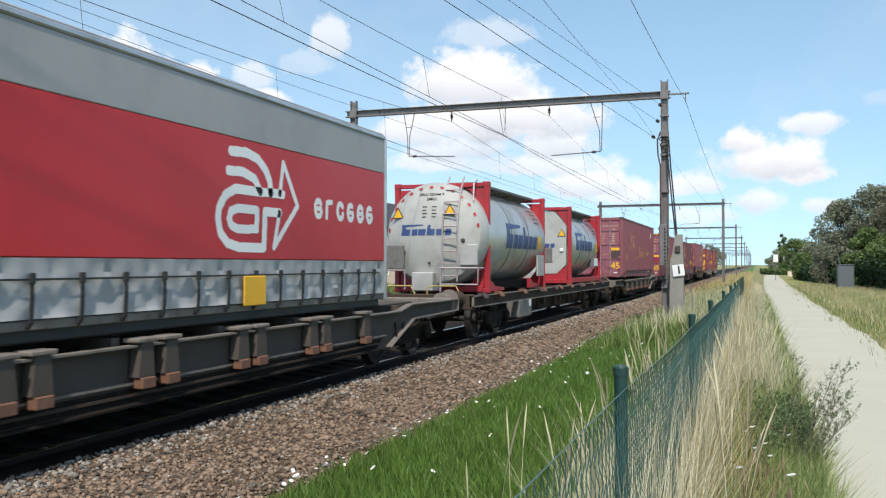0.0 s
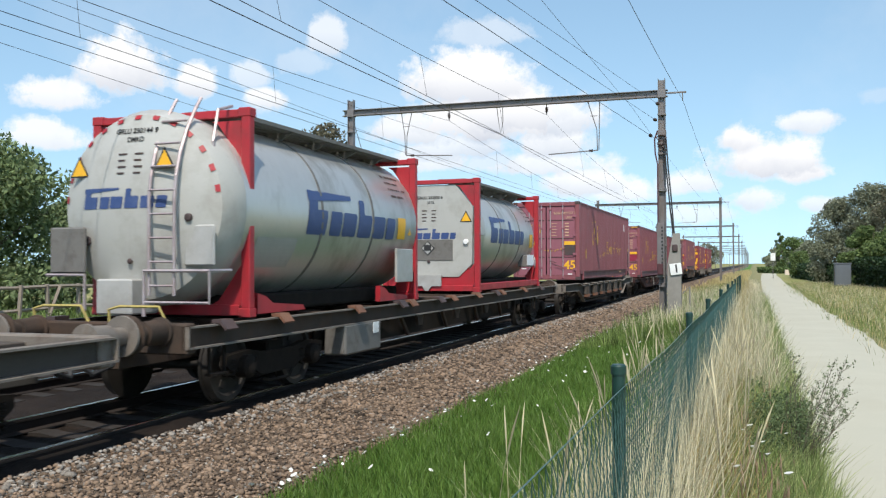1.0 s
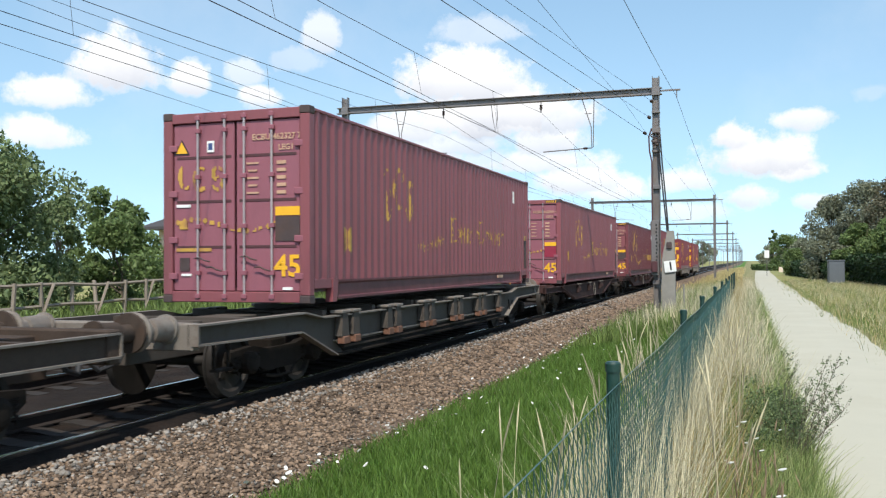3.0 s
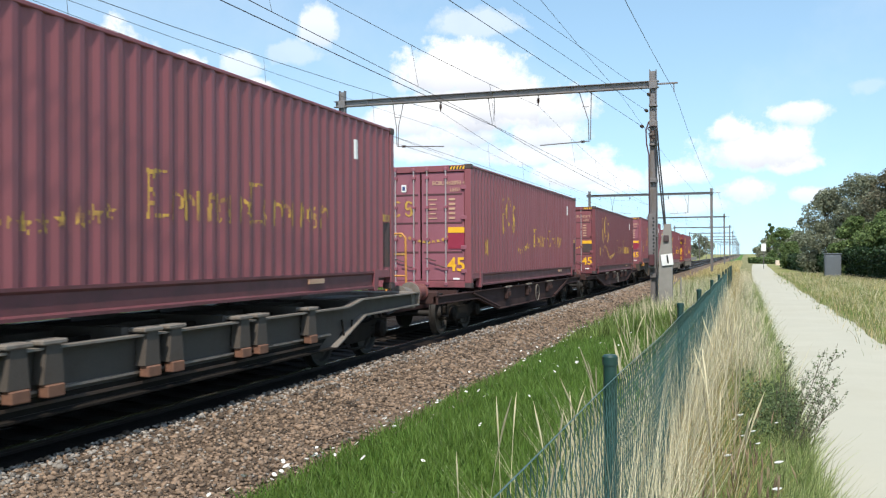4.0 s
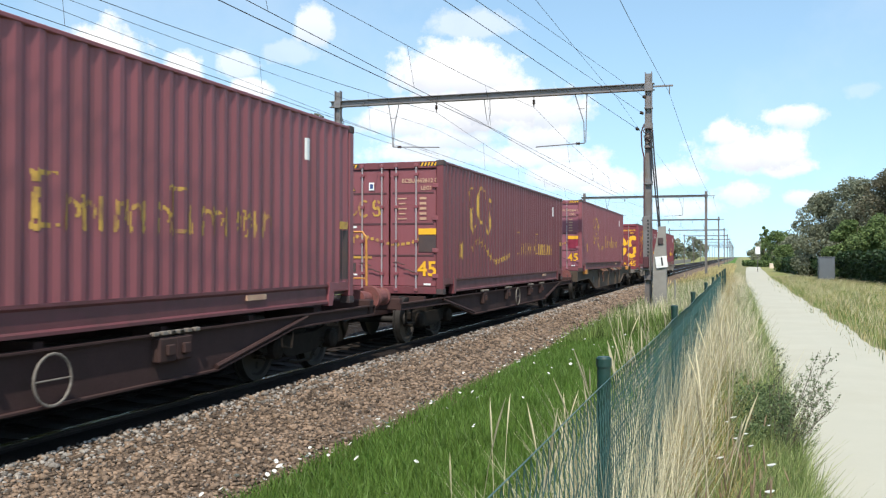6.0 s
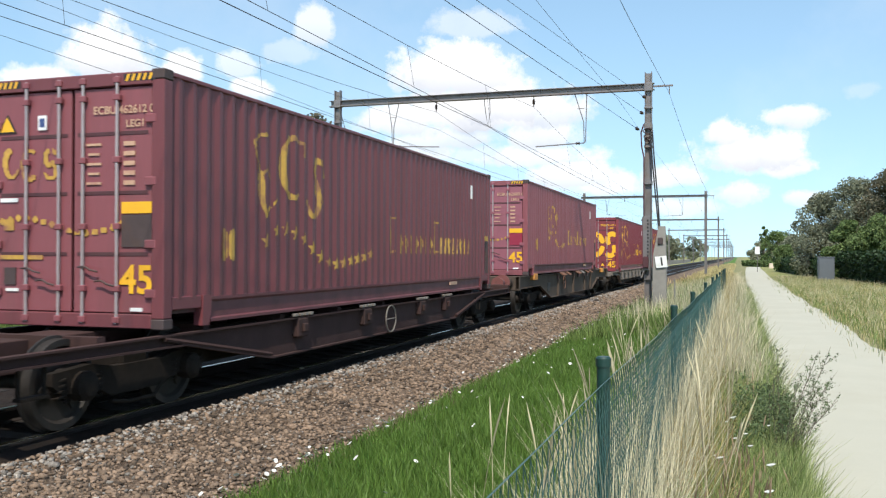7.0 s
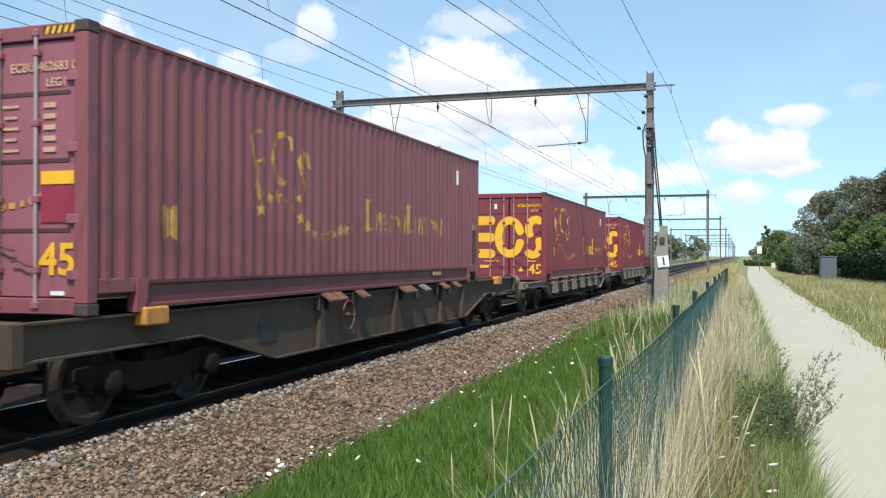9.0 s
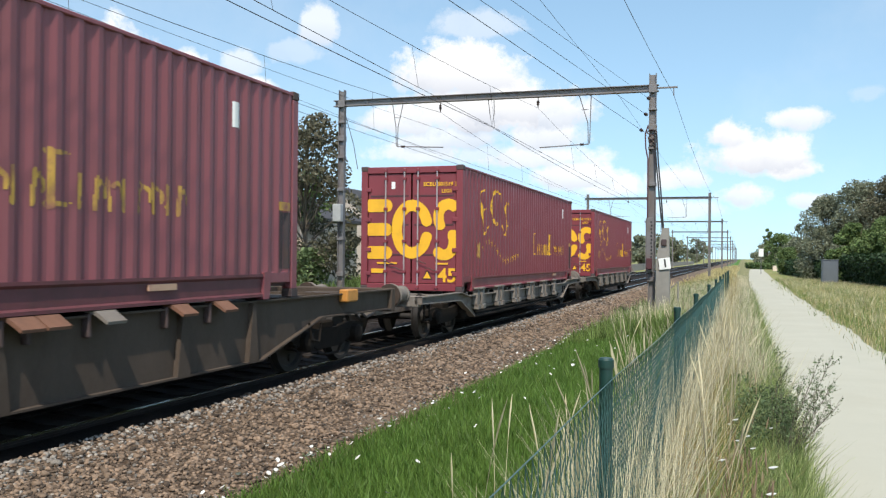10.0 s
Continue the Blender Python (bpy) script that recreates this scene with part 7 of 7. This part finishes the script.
def build_gabled_house():
    h = thing("house", "pale brick house with a dark gabled roof beyond the tracks", "house")
    x0, x1, y0, y1 = -33.0, -25.5, 64.0, 74.0
    b = Build()
    b.prism([(x0, -0.2), (x1, -0.2), (x1, 3.6), ((x0 + x1) / 2, 6.8), (x0, 3.6)], "y", y0, y1)
    part("wall", b, M["brick_wall"], h)
    b = Build()
    for s in (0, 1):
        xa = x0 - 0.4 if s == 0 else x1 + 0.4
        xm = (x0 + x1) / 2
        b.add([(xa, y0 - 0.4, 3.35), (xm, y0 - 0.4, 7.0), (xm, y1 + 0.4, 7.0), (xa, y1 + 0.4, 3.35), (xa, y0 - 0.4, 3.15), (xm, y0 - 0.4, 6.8), (xm, y1 + 0.4, 6.8), (xa, y1 + 0.4, 3.15)],
              [(0, 1, 2, 3), (4, 7, 6, 5), (0, 4, 5, 1), (3, 2, 6, 7), (0, 3, 7, 4), (1, 5, 6, 2)])
    part("roof", b, M["roof_dark"], h)
    for x, z in ((-27.3, 1.0), (-30.5, 1.0), (-29.2, 4.0)):
        w = part("window", Build().box(x - 0.6, x + 0.6, y0 - 0.06, y0 - 0.004, z, z + 1.3, 0.02), M["white"], h)
        part("pane", Build().box(x - 0.5, x + 0.5, y0 - 0.08, y0 - 0.064, z + 0.1, z + 1.2), M["glass_dark"], w)


def build_rail_fence():
    f = thing("wooden_fence", "weathered leaning wooden rail fence beyond the tracks", "fence")
    r = np.random.default_rng(95)
    for k in range(9):
        y = 14.5 + 1.3 * k
        x = -17.6 - 0.15 * k
        part("post", Build().tube([(x, y, -0.5), (x + r.normal(0, 0.12), y + r.normal(0, 0.15), 1.25)], 0.06, 6), M["wood"], f)
        if k % 2 == 0:
            part("brace", Build().tube([(x + 0.1, y - 0.5, -0.4), (x + 0.1, y + 0.3, 1.2)], 0.045, 5), M["wood"], f)
    for z in (1.18, 0.6):
        part("rail", Build().tube([(-17.55 - 0.15 * k, 14.3 + 1.3 * k, z + r.normal(0, 0.03)) for k in range(10)], 0.05, 5), M["wood"], f)


def build_far_things():
    c = thing("steel_cabinet", "grey steel cabinet standing before the hedge", "cabinet")
    part("body", Build().box(5.13, 6.13, 65.0, 65.9, 0.0, 1.68, 0.02), M["grey_box"], c)
    part("lid", Build().box(5.09, 6.17, 64.96, 65.94, 1.682, 1.75, 0.02), M["grey_box"], c)
    part("door", Build().box(5.19, 6.07, 64.97, 64.997, 0.1, 1.61, 0.01), M["grey_box"], c)
    s = thing("road_sign", "small white sign on a post beside the path", "sign")
    part("pole", Build().tube([(1.95, 100, 0.0), (1.95, 100, 2.9)], 0.035, 6), M["galv"], s)
    part("panel", Build().box(1.71, 2.19, 99.93, 99.96, 2.0, 2.8, 0.01), M["white"], s)
    w = thing("platform_wall", "low pale concrete wall beside the far line", "wall", kind="structure")
    part("body", Build().box(-16.3, -15.9, 130, 330, -0.4, 0.75, 0.02), M["concrete"], w)
    b = thing("bench_wall", "low pale wall near the end of the path", "wall")
    part("body", Build().box(4.2, 6.8, 135, 135.4, 0.0, 0.8, 0.03), M["cream_wall"], b)


build_bungalow()
build_gabled_house()
build_rail_fence()
build_far_things()


def build_stones():
    """Loose ballast: rough angular stones lying over the shoulder nearest the path."""
    r = np.random.default_rng(101)
    n = 46000
    y = 4.2 + 66.0 * r.uniform(0, 1, n) ** 2.3
    x = r.uniform(-6.13, -3.95, n)
    keep = (x < -4.35) | (r.uniform(0, 1, n) < 0.35)
    x, y = x[keep], y[keep]
    n = len(x)
    s = r.uniform(0.012, 0.029, n) * (1 + 0.5 * (r.uniform(0, 1, n) > 0.9)) * (1 + 0.022 * (y - 4))
    t = (1 + 5 ** 0.5) / 2
    ico = np.array([(-1, t, 0), (1, t, 0), (-1, -t, 0), (1, -t, 0), (0, -1, t), (0, 1, t), (0, -1, -t), (0, 1, -t), (t, 0, -1), (t, 0, 1), (-t, 0, -1), (-t, 0, 1)]) / 1.9
    tri = np.array([(0, 11, 5), (0, 5, 1), (0, 1, 7), (0, 7, 10), (0, 10, 11), (1, 5, 9), (5, 11, 4), (11, 10, 2), (10, 7, 6), (7, 1, 8), (3, 9, 4), (3, 4, 2), (3, 2, 6), (3, 6, 8), (3, 8, 9), (4, 9, 5), (2, 4, 11), (6, 2, 10), (8, 6, 7), (9, 8, 1)])
    P = ico[None] * r.uniform(0.45, 1.3, (n, 12, 1)) * np.stack([r.uniform(0.7, 1.4, n), r.uniform(0.7, 1.4, n), r.uniform(0.5, 0.9, n)], 1)[:, None] * s[:, None, None]
    a = r.uniform(0, 6.28, n)
    c_, s_ = np.cos(a)[:, None], np.sin(a)[:, None]
    X, Y = P[..., 0] * c_ - P[..., 1] * s_, P[..., 0] * s_ + P[..., 1] * c_
    P[..., 0], P[..., 1] = X + x[:, None], Y + y[:, None]
    P[..., 2] += (ground_height(x) + s * r.uniform(0.0, 0.5, n))[:, None]
    pale = r.uniform(0, 1, n) < 0.05 + 0.5 * np.exp(-((x + 6.0) / 0.22) ** 2) + 0.06 * (x > -4.7)
    for name, pick, mat, label in (("pale_ballast_stones", pale, M["pale_stone"], "pale grey stones strewn along the ballast crest"), ("ballast_stones", ~pale, M["stone"], "loose brown and grey ballast stones beside the track")):
        m_ = int(pick.sum())
        F = (tri[None] + 12 * np.arange(m_)[:, None, None]).reshape(-1, 3)
        tagged(sheet(name, P[pick].reshape(-1, 3), F, mat), label, "gravel", kind="stuff")


build_stones()


# ---- what moves ----
def motions():
    """The train rolls towards the camera and slows a little; its wheels turn with it."""
    times = [0.5 * k for k in range(21)]
    for ob, y in MOVING:
        walk(ob, [(t, pose(TRACK_X, y + travel(t), 0)) for t in times])
    steps = [k / 30 for k in range(301)]
    turns = [pose(0, 0, 0, math.degrees(-travel(t) / 0.46) % 360) for t in steps]
    for ws, y in WHEELS:
        walk(ws, [(t, Matrix.Translation((0, y, 0.46)) @ m) for t, m in zip(steps, turns)])


motions()
